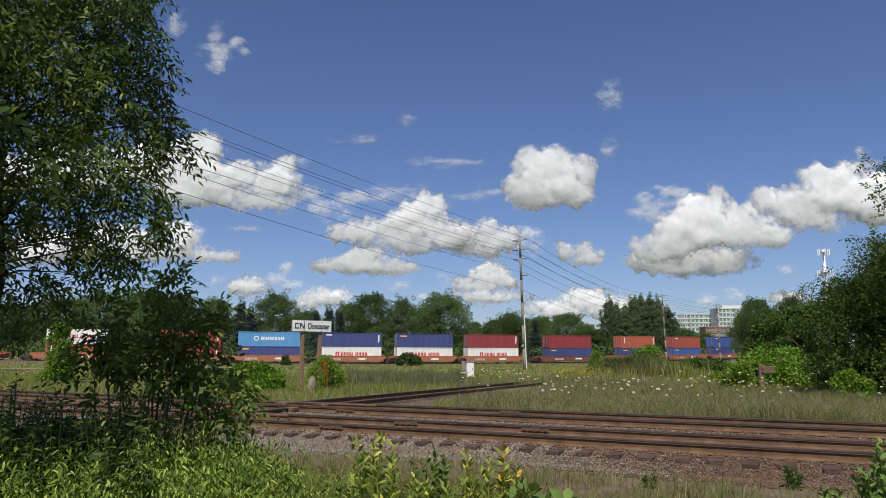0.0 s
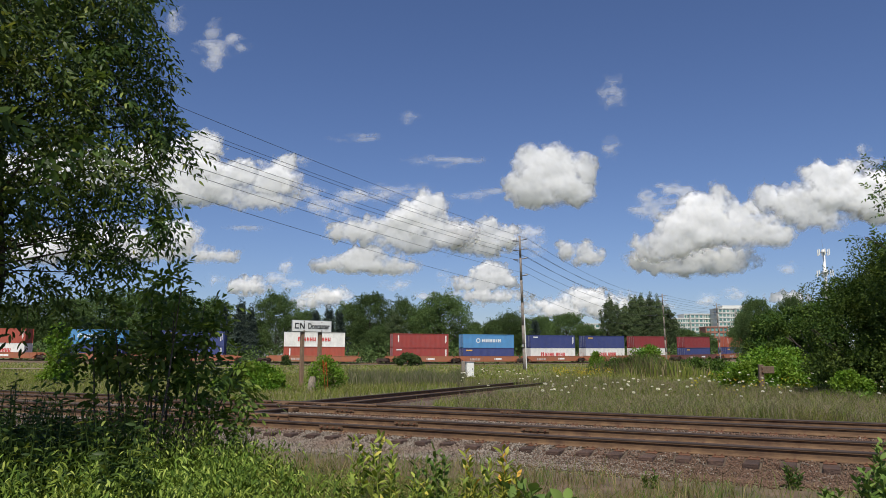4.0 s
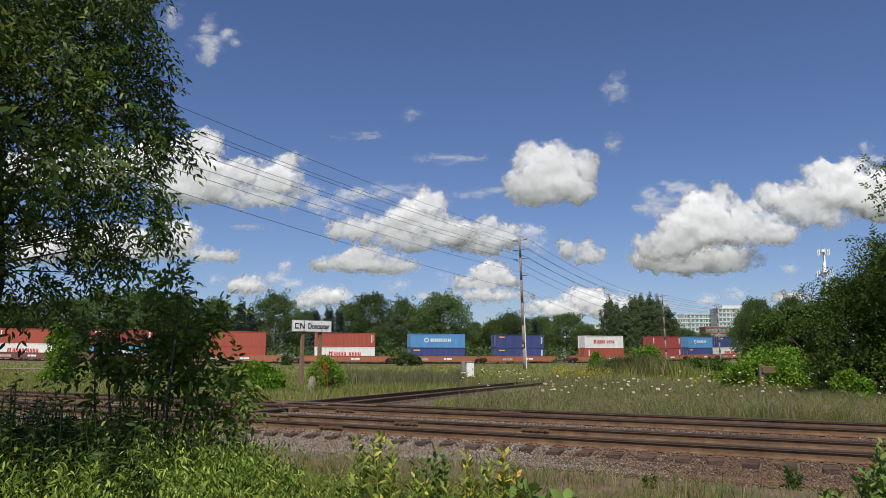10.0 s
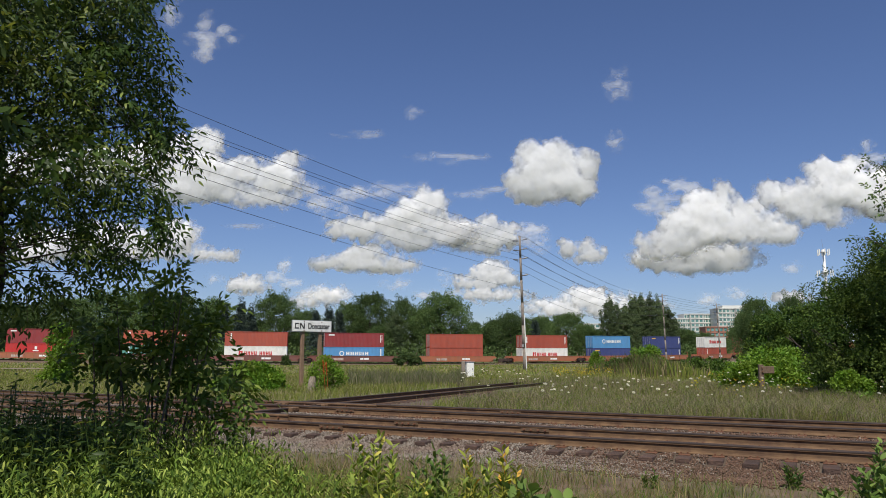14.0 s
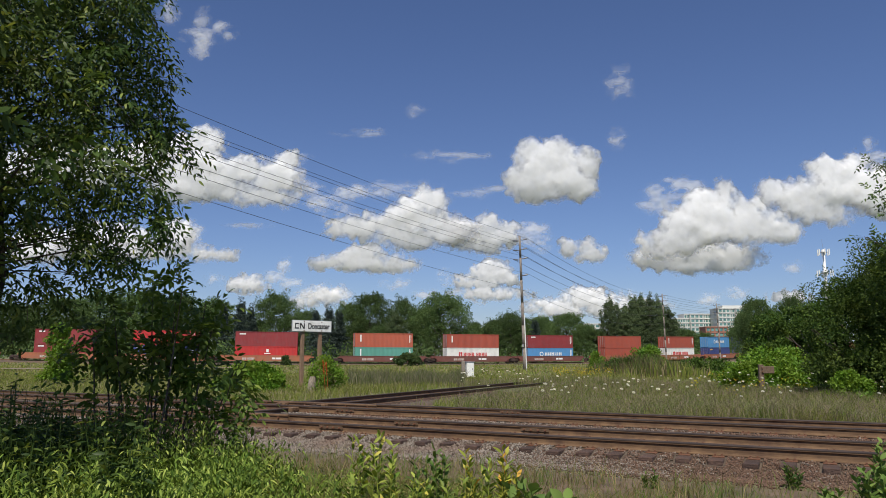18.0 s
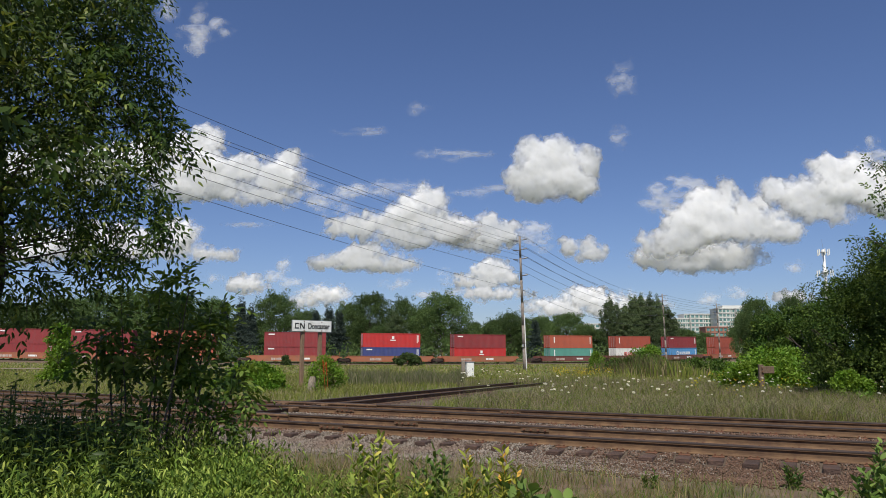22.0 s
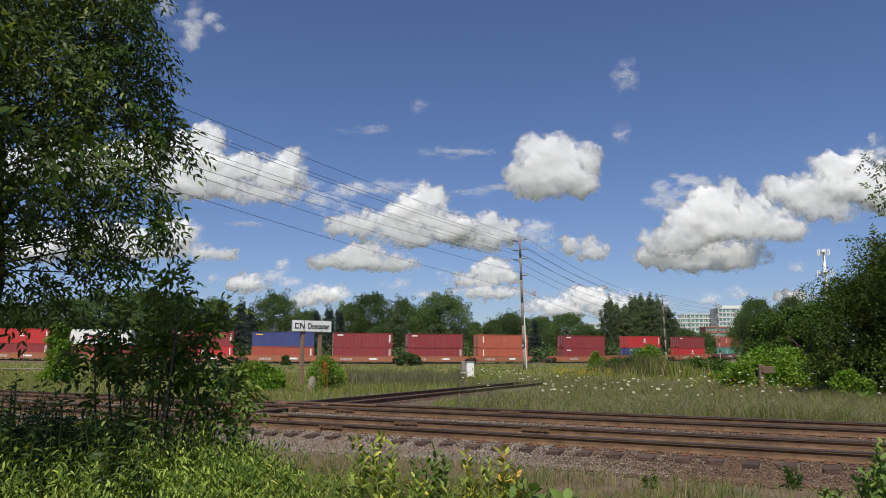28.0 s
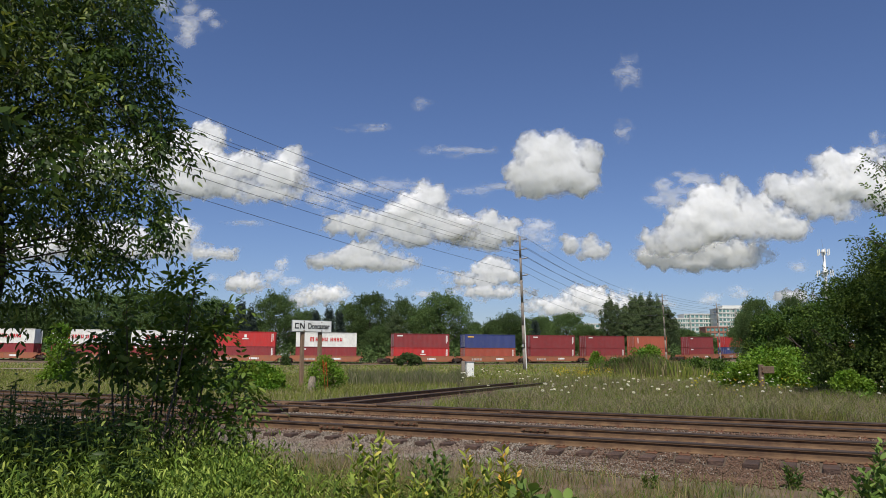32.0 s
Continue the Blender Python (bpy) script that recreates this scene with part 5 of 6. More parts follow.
        tagged(b, "hanging bough end with narrow green leaflets", kind="stuff")
        tagged(piece("fine_wood", mesh_np("fine_wood", *twig, M["bark"]), b), kind="stuff")
        lb = rod(bmesh.new(), Vector((0.6, 0.1, tz + 0.1)), Vector(root), 0.012, 0.008, 6)
        rod(lb, Vector(root), Vector(tip), 0.008, 0.003, 5)
        part("limb", lb, M["bark_ash"], b)
        SWAY.append((b, Vector(root), 0.9, 8 + k))
    # boughs towards the camera's side; two added out of view to shade weeds below
    for k in range(3):
        n = 120 if k < 2 else 12
        y = rng.uniform(5.0, 6.9, n) + (1.0 if k == 2 else 0.0)
        x = -y * rng.uniform(0.69, 0.92, n) - 0.15 if k < 2 else -y * rng.uniform(0.56, 0.70, n)
        z = rng.uniform(3.0, 5.0, n) + 0.4 * k if k < 2 else rng.uniform(2.5, 3.6, n)
        starts = np.stack([x + 5.6, y - 7.6, z + 0.1], 1)
        heads = unit(rng.normal(size=(n, 3)) * np.array([0.8, 0.8, 0.4]))
        leaf, twig = sprays(rng, starts, heads, rng.uniform(0.28, 0.6, n), 6, 0.115, 1.0)
        b = piece("bough", mesh_np("bough", *leaf, M["leaf_near"]), t, label="bough of drooping green leaves")
        tagged(b, "bough of drooping green leaves", kind="stuff")
        tagged(piece("fine_wood", mesh_np("fine_wood", *twig, M["bark"]), b), kind="stuff")
        lb = bmesh.new()
        for j in range(9):
            s = starts[pr.randrange(n)]
            p0 = Vector((0.5, 0.1, 2.6))
            p1 = p0.lerp(Vector(s), 0.5) + Vector((0, 0, 0.2))
            rod(lb, p0, p1, 0.022, 0.014, 6)
            rod(lb, p1, Vector(s), 0.014, 0.005, 5)
        part("limb", lb, M["bark_ash"], b)


near_tree()


def near_bush():
    """A young ash sucker in the shade of the tree, its shoots tossed by the wind."""
    rng = np.random.default_rng(17)
    pr = random.Random(17)
    t = thing("ash_sapling", pose(-3.6, 8.9, -0.1), "bushy dark green ash sapling in the shade of a tree", "sapling")
    # shoots: foot, height and lean
    shoots = [(-0.4, 2.15, -0.45), (0.0, 2.45, -0.05), (0.05, 2.66, 0.02), (0.3, 2.42, 0.22), (0.4, 2.5, 0.35), (0.45, 2.3, 0.45), (0.5, 2.0, 0.55), (0.6, 1.6, 0.6), (-0.3, 1.7, -0.3), (0.1, 1.8, 0.1), (0.3, 1.55, 0.35), (0.35, 2.05, 0.35), (0.7, 1.45, 0.65), (0.6, 1.2, 0.75), (-0.2, 2.3, -0.3), (-0.5, 1.9, -0.4)]
    for k, (x0, h, lean) in enumerate(shoots):
        foot = Vector((x0 * 0.55, pr.uniform(-0.4, 0.4), -0.1))
        top = Vector((x0 * 0.55 + lean, foot.y + pr.uniform(-0.4, 0.4), h))
        bm = bmesh.new()
        mid = foot.lerp(top, 0.5) + Vector((lean * 0.1, 0, 0.05))
        rod(bm, foot, mid, 0.017, 0.012, 6)
        rod(bm, mid, top, 0.012, 0.005, 6)
        s = part("shoot", bm, M["bark"], t, "slim shoot with dark green leaves")
        n = 6
        f = rng.uniform(0.35, 1.0, n) ** 0.6
        f[:2] = 1.0, 0.94
        a, b, c = (np.array(v) for v in (foot, mid, top))
        st = np.where(f[:, None] < 0.5, a + (b - a) * (f / 0.5)[:, None], b + (c - b) * ((f - 0.5) / 0.5)[:, None])
        hd = unit(rng.normal(size=(n, 3)) * np.array([1, 0.9, 0.5]) + np.array([0, 0, 0.4]))
        leaf, twig = sprays(rng, st, hd, rng.uniform(0.12, 0.42, n) * (1.25 - 0.7 * f), 5, 0.112, 0.7, 0.44)
        piece("leaves", mesh_np("leaves", *leaf, M["leaf_sapling_lit"]), s)
        tagged(piece("fine_wood", mesh_np("fine_wood", *twig, M["bark"]), s), kind="stuff")
        SWAY.append((s, foot, 1.0 if h > 2.2 else 0.6, 20 + k))


near_bush()


def edge_branch():
    """Thin branch tips of a tree that stands out of view."""
    rng = np.random.default_rng(23)
    t = thing("overhanging_tree", Matrix.Translation((17.63, 24.0, -1.51)) @ Matrix.Diagonal((1.846, 1.846, 1.846, 1)), "slender tree whose thin leafy branch tips reach into view", "tree")
    bm = bmesh.new()
    rod(bm, (0, 0, -0.2), (-0.1, 0, 3.0), 0.10, 0.07, 8)
    rod(bm, (-0.1, 0, 3.0), (-0.3, 0, 5.6), 0.07, 0.02, 8)
    part("trunk", bm, M["bark"], t)
    bm = bmesh.new()
    tips = [((-0.2, 0, 2.9), (-1.75, 0.2, 3.85)), ((-0.2, 0, 3.2), (-1.55, 0, 4.6)), ((-0.2, 0, 3.6), (-1.50, 0, 5.2)), ((-0.25, 0, 4.2), (-1.3, 0, 4.3))]
    st, hd = [], []
    for a, b in tips:
        a, b = Vector(a), Vector(b)
        rod(bm, a, b, 0.02, 0.006, 5)
        for k in range(14):
            st.append(a.lerp(b, 0.55 + 0.45 * k / 13))
            hd.append((b - a).normalized())
    part("branches", bm, M["bark"], t)
    st, hd = np.array(st), unit(np.array(hd) + rng.normal(size=(len(hd), 3)) * 0.6)
    leaf, twig = sprays(rng, st, hd, rng.uniform(0.08, 0.26, len(st)), 3, 0.08, 0.4)
    b = piece("leaves", mesh_np("leaves", *leaf, M["leaf_dark"]), t)
    tagged(piece("fine_wood", mesh_np("fine_wood", *twig, M["bark"]), b), kind="stuff")


edge_branch()


# ---- verge ----
def verge():
    s = np.linspace(-14, 30, 60)
    c = np.linspace(3.5, 9.9, 12)
    S, C = np.meshgrid(s, c)
    xy = NORMAL * C.reshape(-1, 1) + ALONG * S.reshape(-1, 1)
    z = ground_z(xy[:, 0], xy[:, 1]) + 0.045
    i = (np.arange(11)[:, None] * 60 + np.arange(59)).ravel()
    me = mesh_np("verge", np.concatenate([xy, z[:, None]], 1), np.stack([i, i + 1, i + 61, i + 60], 1)[:, ::-1], M["dirt"])
    tagged(piece("verge", me), "trodden brown dirt verge in front of the tracks", "verge", kind="structure")


verge()


# ---- grasses ----
def on_ground(xy):
    return np.concatenate([xy, ground_z(xy[:, 0], xy[:, 1])[:, None]], 1)


def fan(rng, n, y0, y1, r0, r1, power=1.0):
    """Plan points spread in depth y0..y1 and by the ratio of side to depth r0..r1."""
    u = rng.uniform(0, 1, n) ** power
    y = y0 * (y1 / y0) ** u
    return np.stack([y * rng.uniform(r0, r1, n), y], 1)


def grasses():
    rng = np.random.default_rng(5)
    # lush tall grass before the tracks, under the tree
    xy = fan(rng, 24000, 3.8, 10.8, -0.68, 0.10, 1.3)
    off = xy @ NORMAL
    edge = -0.13 + 0.05 * np.sin(xy[:, 1] * 2.3)
    keep = (off < 7.3 + 2.5 * np.clip(-0.15 - xy[:, 0] / xy[:, 1], 0, 0.5) + 0.3 * np.sin(xy[:, 0] * 2.1)) & ((xy[:, 0] / xy[:, 1] < edge) | (rng.uniform(0, 1, len(xy)) < 0.35) & (off < 7.6))
    xy = xy[keep]
    base = on_ground(xy)
    patch = 0.75 + 0.35 * np.sin(xy[:, 0] * 1.7) * np.cos(xy[:, 1] * 1.3)
    thin = rng.uniform(0, 1, len(xy)) < np.clip(0.95 + (xy[:, 0] / xy[:, 1] + 0.15) * 5, 0.06, 0.95)
    xy, base, patch = xy[thin], base[thin], patch[thin]
    h = rng.uniform(0.3, 0.75, len(xy)) * patch * np.clip(0.50 + (-0.10 - xy[:, 0] / xy[:, 1]) * 2.6, 0.42, 1.0)
    ob = piece("tall_grass", mesh_np("tall_grass", *blade_arrays(rng, base, h, rng.uniform(0.004, 0.009, len(xy)), 0.5), M["blade_near"]))
    tagged(ob, "lush tall green grass in front of the tracks", "grass", kind="stuff")
    # leafy weeds among it
    xy = fan(rng, 16000, 4.4, 10.8, -0.68, -0.10, 1.0)
    xy = xy[(xy @ NORMAL < 7.2 + 2.9 * np.clip(-0.17 - xy[:, 0] / xy[:, 1], 0, 0.5)) & (rng.uniform(0, 1, len(xy)) < np.clip((-0.15 - xy[:, 0] / xy[:, 1]) / 0.13, 0.12, 1))]
    st = on_ground(xy)
    tall = 1 + 0.4 * np.clip((xy[:, 1] - 7.5) / 1.5, 0, 1) * np.clip((-0.27 - xy[:, 0] / xy[:, 1]) / 0.08, 0, 1)
    lump = 0.72 + 0.42 * np.sin(xy[:, 0] * 9.1 + 2 * np.sin(xy[:, 1] * 3.0)) * np.sin(xy[:, 1] * 7.3 + 1.7 * np.sin(xy[:, 0] * 4.1))
    hgt = rng.uniform(0.4, 0.85, len(xy)) * lump * tall * np.clip(0.50 + (-0.10 - xy[:, 0] / xy[:, 1]) * 2.6, 0.42, 1.0)
    k = 9
    f = np.tile(np.linspace(0.3, 1.0, k), len(xy))
    b = np.repeat(st, k, 0) + np.array([0, 0, 1]) * (np.repeat(hgt, k) * f)[:, None] + rng.normal(0, 0.02, (len(f), 3))
    a = unit(rng.normal(size=(len(f), 3)) * np.array([0.8, 0.8, 0.3]) + np.array([0, 0, 1.0]) * np.where(rng.uniform(0, 1, len(f)) < 0.9, -0.75, 0.6)[:, None])
    L = rng.uniform(0.045, 0.088, len(f))
    ob = piece("leafy_weeds", mesh_np("leafy_weeds", *lance_arrays(b, a, unit(np.cross(rng.normal(size=a.shape) * 0.3 + np.array([0, 0, 1.0]), a)), L, L * 0.25), M["leaf_willow"]))
    tagged(ob, "narrow-leaved green weeds among tall grass", "weeds", kind="stuff")
    # low mixed weeds at the edge of the gravel
    xy = fan(rng, 2600, 6.6, 9.0, -0.18, 0.10)
    xy = xy[xy @ NORMAL < 7.9 - 3.0 * np.clip(xy[:, 0] / xy[:, 1] + 0.05, 0, 1)]
    st = on_ground(xy)
    hgt = rng.uniform(0.05, 0.24, len(xy))
    f = np.tile(np.linspace(0.2, 1.0, k), len(xy))
    b = np.repeat(st, k, 0) + np.array([0, 0, 1]) * (np.repeat(hgt, k) * f)[:, None] + rng.normal(0, 0.025, (len(f), 3))
    a = unit(rng.normal(size=(len(f), 3)) * np.array([0.8, 0.8, 0.3]) + np.array([0, 0, 0.35]))
    L = rng.uniform(0.03, 0.065, len(f))
    ob = piece("low_weeds", mesh_np("low_weeds", *lance_arrays(b, a, unit(np.cross(rng.normal(size=a.shape) * 0.3 + np.array([0, 0, 1.0]), a)), L, L * 0.3), M["blade_near"]))
    tagged(ob, "low green weeds at the edge of the gravel", "weeds", kind="stuff")
    # thin dry grass on the verge and the ballast shoulder
    xy = fan(rng, 90000, 5.5, 12.5, -0.2, 0.68, 1.0)
    off = xy @ NORMAL
    keep = (off < 10.6) & (rng.uniform(0, 1, len(xy)) < np.clip((10.2 - off) / 2.8, 0.03, 1) * np.clip(1.1 - xy[:, 0] / xy[:, 1], 0.6, 1) * (0.45 + 0.55 * np.sin(xy[:, 0] * 2.3 + 1) * np.sin(xy[:, 1] * 3.1)))
    base = on_ground(xy[keep])
    n = len(base)
    ob = piece("dry_verge_grass", mesh_np("dry_verge_grass", *blade_arrays(rng, base, rng.uniform(0.08, 0.40, n), rng.uniform(0.005, 0.010, n), 0.7), M["blade_dry"]))
    tagged(ob, "thin dry grass on the stony verge", "grass", kind="stuff")
    # the meadow behind the tracks
    for name, count, y0, y1, r0, r1, h0, h1, w, mt, label in (
            ("meadow_grass", 150000, 17.5, 60, -0.68, 0.68, 0.16, 0.58, 0.00033, "blade_meadow", "waist-high mixed green meadow grass"),
            ("seeding_grass", 70000, 17.5, 45, 0.02, 0.68, 0.22, 0.66, 0.00028, "seed_head", "pale brown seeding grass beside the far track"),
            ("far_meadow_grass", 60000, 50, 160, -0.72, 0.68, 0.12, 0.38, 0.0008, "blade_meadow", "green grass on the far meadow"),
            ("far_dry_grass", 12000, 50, 150, -0.72, 0.68, 0.15, 0.4, 0.0008, "blade_dry", "dry straw-coloured grass on the far meadow")):
        xy = fan(rng, count, y0, y1, r0, r1)
        off = xy @ NORMAL
        side = np.abs((xy - CROSS_AT) @ np.array([-CROSS_DIR[1], CROSS_DIR[0]]))
        hide = (side > 2.0) | (((xy - CROSS_AT) @ CROSS_DIR > 14) & (rng.uniform(0, 1, len(xy)) < 0.95))
        beside = (xy - CROSS_AT) @ np.array([-CROSS_DIR[1], CROSS_DIR[0]])
        bare = (beside < 0) & (beside > -2.7 + 0.4 * np.sin(xy[:, 1] * 1.3)) & ((xy - CROSS_AT) @ CROSS_DIR < 9) & (rng.uniform(0, 1, len(xy)) < 0.93)
        keep = (off > 19.6 + 0.6 * np.sin(xy[:, 0] * 0.9)) & hide & ~bare
        xy = xy[keep]
        n = len(xy)
        h = rng.uniform(h0, h1, n) * (0.75 + 0.3 * np.sin(xy[:, 0] * 0.35 + 2) * np.cos(xy[:, 1] * 0.21) + 0.22 * np.sin(xy[:, 0] * 1.3) * np.sin(xy[:, 1] * 0.9 + 1))
        base = on_ground(xy)
        d = xy[:, 1]
        ob = piece(name, mesh_np(name, *blade_arrays(rng, base, h, w * d * rng.uniform(0.7, 1.8, n), 0.75), M[mt]))
        tagged(ob, label, "grass", kind="stuff")


grasses()


def tall_clump():
    rng = np.random.default_rng(15)
    n = 2200
    xy = np.array([16.2, 61.0]) + rng.normal(0, 1, (n, 2)) * np.array([2.0, 4.0])
    h = rng.uniform(1.1, 2.3, n) * np.exp(-((xy[:, 0] - 16.2) / 3.6) ** 2)
    ob = piece("tall_dry_reeds", mesh_np("tall_dry_reeds", *blade_arrays(rng, on_ground(xy), h, rng.uniform(0.03, 0.06, n), 0.35), M["reed"]))
    tagged(ob, "clump of tall brown and green reedy grass", "grass", kind="stuff")
    xy = np.array([16.8, 60.0]) + rng.normal(0, 1, (n, 2)) * np.array([2.4, 4.0])
    h = rng.uniform(0.8, 1.6, n) * np.exp(-((xy[:, 0] - 16.8) / 3.9) ** 2)
    ob = piece("tall_green_reeds", mesh_np("tall_green_reeds", *blade_arrays(rng, on_ground(xy), h, rng.uniform(0.04, 0.09, n), 0.3), M["blade_meadow"]))
    tagged(ob, "clump of tall green reedy grass near the pole", "grass", kind="stuff")


    n = 5200
    xy = fan(rng, n, 38, 58, -0.13, 0.03)
    xy = xy[np.abs((xy - CROSS_AT) @ np.array([-CROSS_DIR[1], CROSS_DIR[0]])) > 2.0]
    n = len(xy)
    h = rng.uniform(0.45, 0.95, n) * (0.7 + 0.4 * np.sin(xy[:, 0] * 1.1) ** 2)
    ob = piece("hazy_tall_grass", mesh_np("hazy_tall_grass", *blade_arrays(rng, on_ground(xy), h, rng.uniform(0.012, 0.04, n), 0.4), M["grass_grey"]))
    tagged(ob, "tall grey-green grass beyond the crossing", "grass", kind="stuff")
    n = 7000
    along, side = rng.uniform(13.5, 48, n), rng.uniform(-2.3, 2.3, n)
    xy = CROSS_AT + CROSS_DIR * along[:, None] + np.array([-CROSS_DIR[1], CROSS_DIR[0]]) * side[:, None]
    h = rng.uniform(0.2, 0.55, n) * np.clip((along - 12.5) / 5, 0.2, 1)
    ob = piece("overgrown_grass", mesh_np("overgrown_grass", *blade_arrays(rng, on_ground(xy), h, rng.uniform(0.015, 0.035, n), 0.6), M["blade_meadow"]))
    tagged(ob, "grass growing over the disused end of the crossing track", "grass", kind="stuff")


M["grass_grey"] = leafy("grey_green_grass", (0.115, 0.115, 0.055), (0.25, 0.235, 0.14), (0.11, 0.14, 0.04), 0.7, 0.3, 0.3)
tall_clump()


def stones():
    rng = np.random.default_rng(6)
    n = 85000
    s = -2.5 + 24 * rng.uniform(0, 1, n) ** 1.15
    c = 12.34 - np.abs(rng.normal(0, 1.25, n)) ** 1.0
    c = np.where(rng.uniform(0, 1, n) < 0.22, rng.uniform(14.3, 16.1, n), c)
    from_tie = np.abs((s + 6.0 + 0.2575) % 0.515 - 0.2575)
    keep = (c > 7.2) & ((c < 11.84) | (c > 12.5) | (from_tie > 0.14) | (rng.uniform(0, 1, n) < 0.03 + 0.3 * np.clip((s - 3) / 5, 0, 1)))
    s, c = s[keep], c[keep]
    xy = NORMAL * c[:, None] + ALONG * s[:, None]
    bed = np.interp(c, [9.76, 11.86, 12.31, 19.1], [-0.30, -0.096, 0.0, 0.0])
    z = np.maximum(bed, ground_z(xy[:, 0], xy[:, 1]))
    size = rng.uniform(0.022, 0.058, len(xy))
    brown = rng.uniform(0, 1, len(xy)) < np.clip((7.0 - s) / 5.5, 0.12, 0.96)
    for name, pick, mt, label in (("ballast_stones", ~brown, "stone", "loose grey crushed ballast stones"), ("rusty_gravel", brown, "stone_brown", "rust-brown gravel and cinders beside the rail")):
        v, f = stone_arrays(rng, np.concatenate([xy, (z + 0.02)[:, None]], 1)[pick], size[pick] * (1.0 if name == "ballast_stones" else 0.75))
        tagged(piece(name, mesh_np(name, v, f, M[mt])), label, "stones", kind="stuff")


def stone_material(name, a, b, c):
    m, n, l, p = shader(name)
    geo = n.new("ShaderNodeNewGeometry")
    r = n.new("ShaderNodeValToRGB")
    r.color_ramp.elements[0].color, r.color_ramp.elements[1].color = (*a, 1), (*c, 1)
    e = r.color_ramp.elements.new(0.45)
    e.color = (*b, 1)
    l.new(geo.outputs["Random Per Island"], r.inputs[0])
    col = mixed(n, l, r.outputs[0], (0.16, 0.085, 0.055), noisy(n, l, 0.35, 3, low=0.5, high=0.75))
    l.new(col, p.inputs["Base Color"])
    p.inputs["Roughness"].default_value = 0.9
    return m


M["stone"] = stone_material("crushed_stone", (0.09, 0.072, 0.057), (0.175, 0.145, 0.117), (0.30, 0.258, 0.215))
M["stone_brown"] = stone_material("rusty_stone", (0.058, 0.032, 0.020), (0.115, 0.066, 0.041), (0.19, 0.12, 0.08))
stones()


# ---- single plants ----
def umbel_master(seed, h):
    rng, nr = random.Random(seed), np.random.default_rng(seed)
    t = thing("wild_carrot", Matrix(), "x", "flower")
    bm = rod(bmesh.new(), (0, 0, 0), (0.02, 0.01, h), 0.006, 0.004, 5)
    part("stem", bm, M["leaf_dock"], t)
    n = 70
    a, r = nr.uniform(0, 6.28, n), np.sqrt(nr.uniform(0, 1, n)) * 0.062
    b = np.stack([r * np.cos(a) + 0.02, r * np.sin(a) + 0.01, h + 0.03 - r * r * 3], 1)
    d = unit(np.stack([np.cos(a) * 0.4, np.sin(a) * 0.4, np.ones(n) * 0.4], 1) + nr.normal(size=(n, 3)) * 0.3)
    L = np.full(n, 0.024)
    piece("flower_head", mesh_np("flower_head", *leaf_arrays(b, d, unit(np.cross(d, nr.normal(size=(n, 3)))), L, L), M["flower_white"]), t, label="flat white flower head")
    return t


def flowers():
    rng = random.Random(9)
    masters = [umbel_master(s, h) for s, h in ((1, 0.62), (2, 0.75), (3, 0.55))]
    fields = ((30, 22, 31, 0.36, 0.60), (30, 22, 36, 0.12, 0.26), (24, 30, 48, 0.02, 0.12), (30, 26, 38, 0.26, 0.50), (14, 22, 28, 0.22, 0.36))
    for n, y0, y1, r0, r1 in fields:
        for k in range(n):
            y = rng.uniform(y0, y1)
            x = y * rng.uniform(r0, r1)
            if x * NORMAL[0] + y * NORMAL[1] < 20.2:
                continue
            z = float(ground_z([x], [y])[0])
            s = rng.uniform(0.4, 0.9)
            t = copy_thing(masters[k % 3], Matrix.Translation((x, y, z)) @ Matrix.Rotation(rng.uniform(0.1, 0.6), 4, "X") @ Matrix.Rotation(rng.uniform(0, 6), 4, "Z") @ Matrix.Diagonal((s, s, rng.uniform(0.75, 1.35), 1)))
            t.name = "wild_carrot"
            tagged(t, "wild carrot with a flat white flower head in the meadow", "flower", "white flowers in the meadow")
    for t in masters:
        for o in (*t.children_recursive, t):
            bpy.data.objects.remove(o)
    nr = np.random.default_rng(14)
    xy = np.concatenate([fan(nr, 60, 42, 58, 0.15, 0.23), fan(nr, 14, 26, 38, 0.34, 0.50)])
    b = np.repeat(on_ground(xy), 8, 0) + nr.normal(0, 0.12, (len(xy) * 8, 3)) + np.array([0, 0, 0.62])
    d = unit(nr.normal(size=b.shape) + np.array([0, 0, 0.8]))
    L = nr.uniform(0.05, 0.09, len(b))
    ob = piece("yellow_wildflowers", mesh_np("yellow_wildflowers", *leaf_arrays(b, d, unit(np.cross(d, nr.normal(size=b.shape))), L, L * 0.8), M["flower_yellow"]))
    tagged(ob, "drift of small yellow wildflowers in the grass", "flowers", kind="stuff")


flowers()


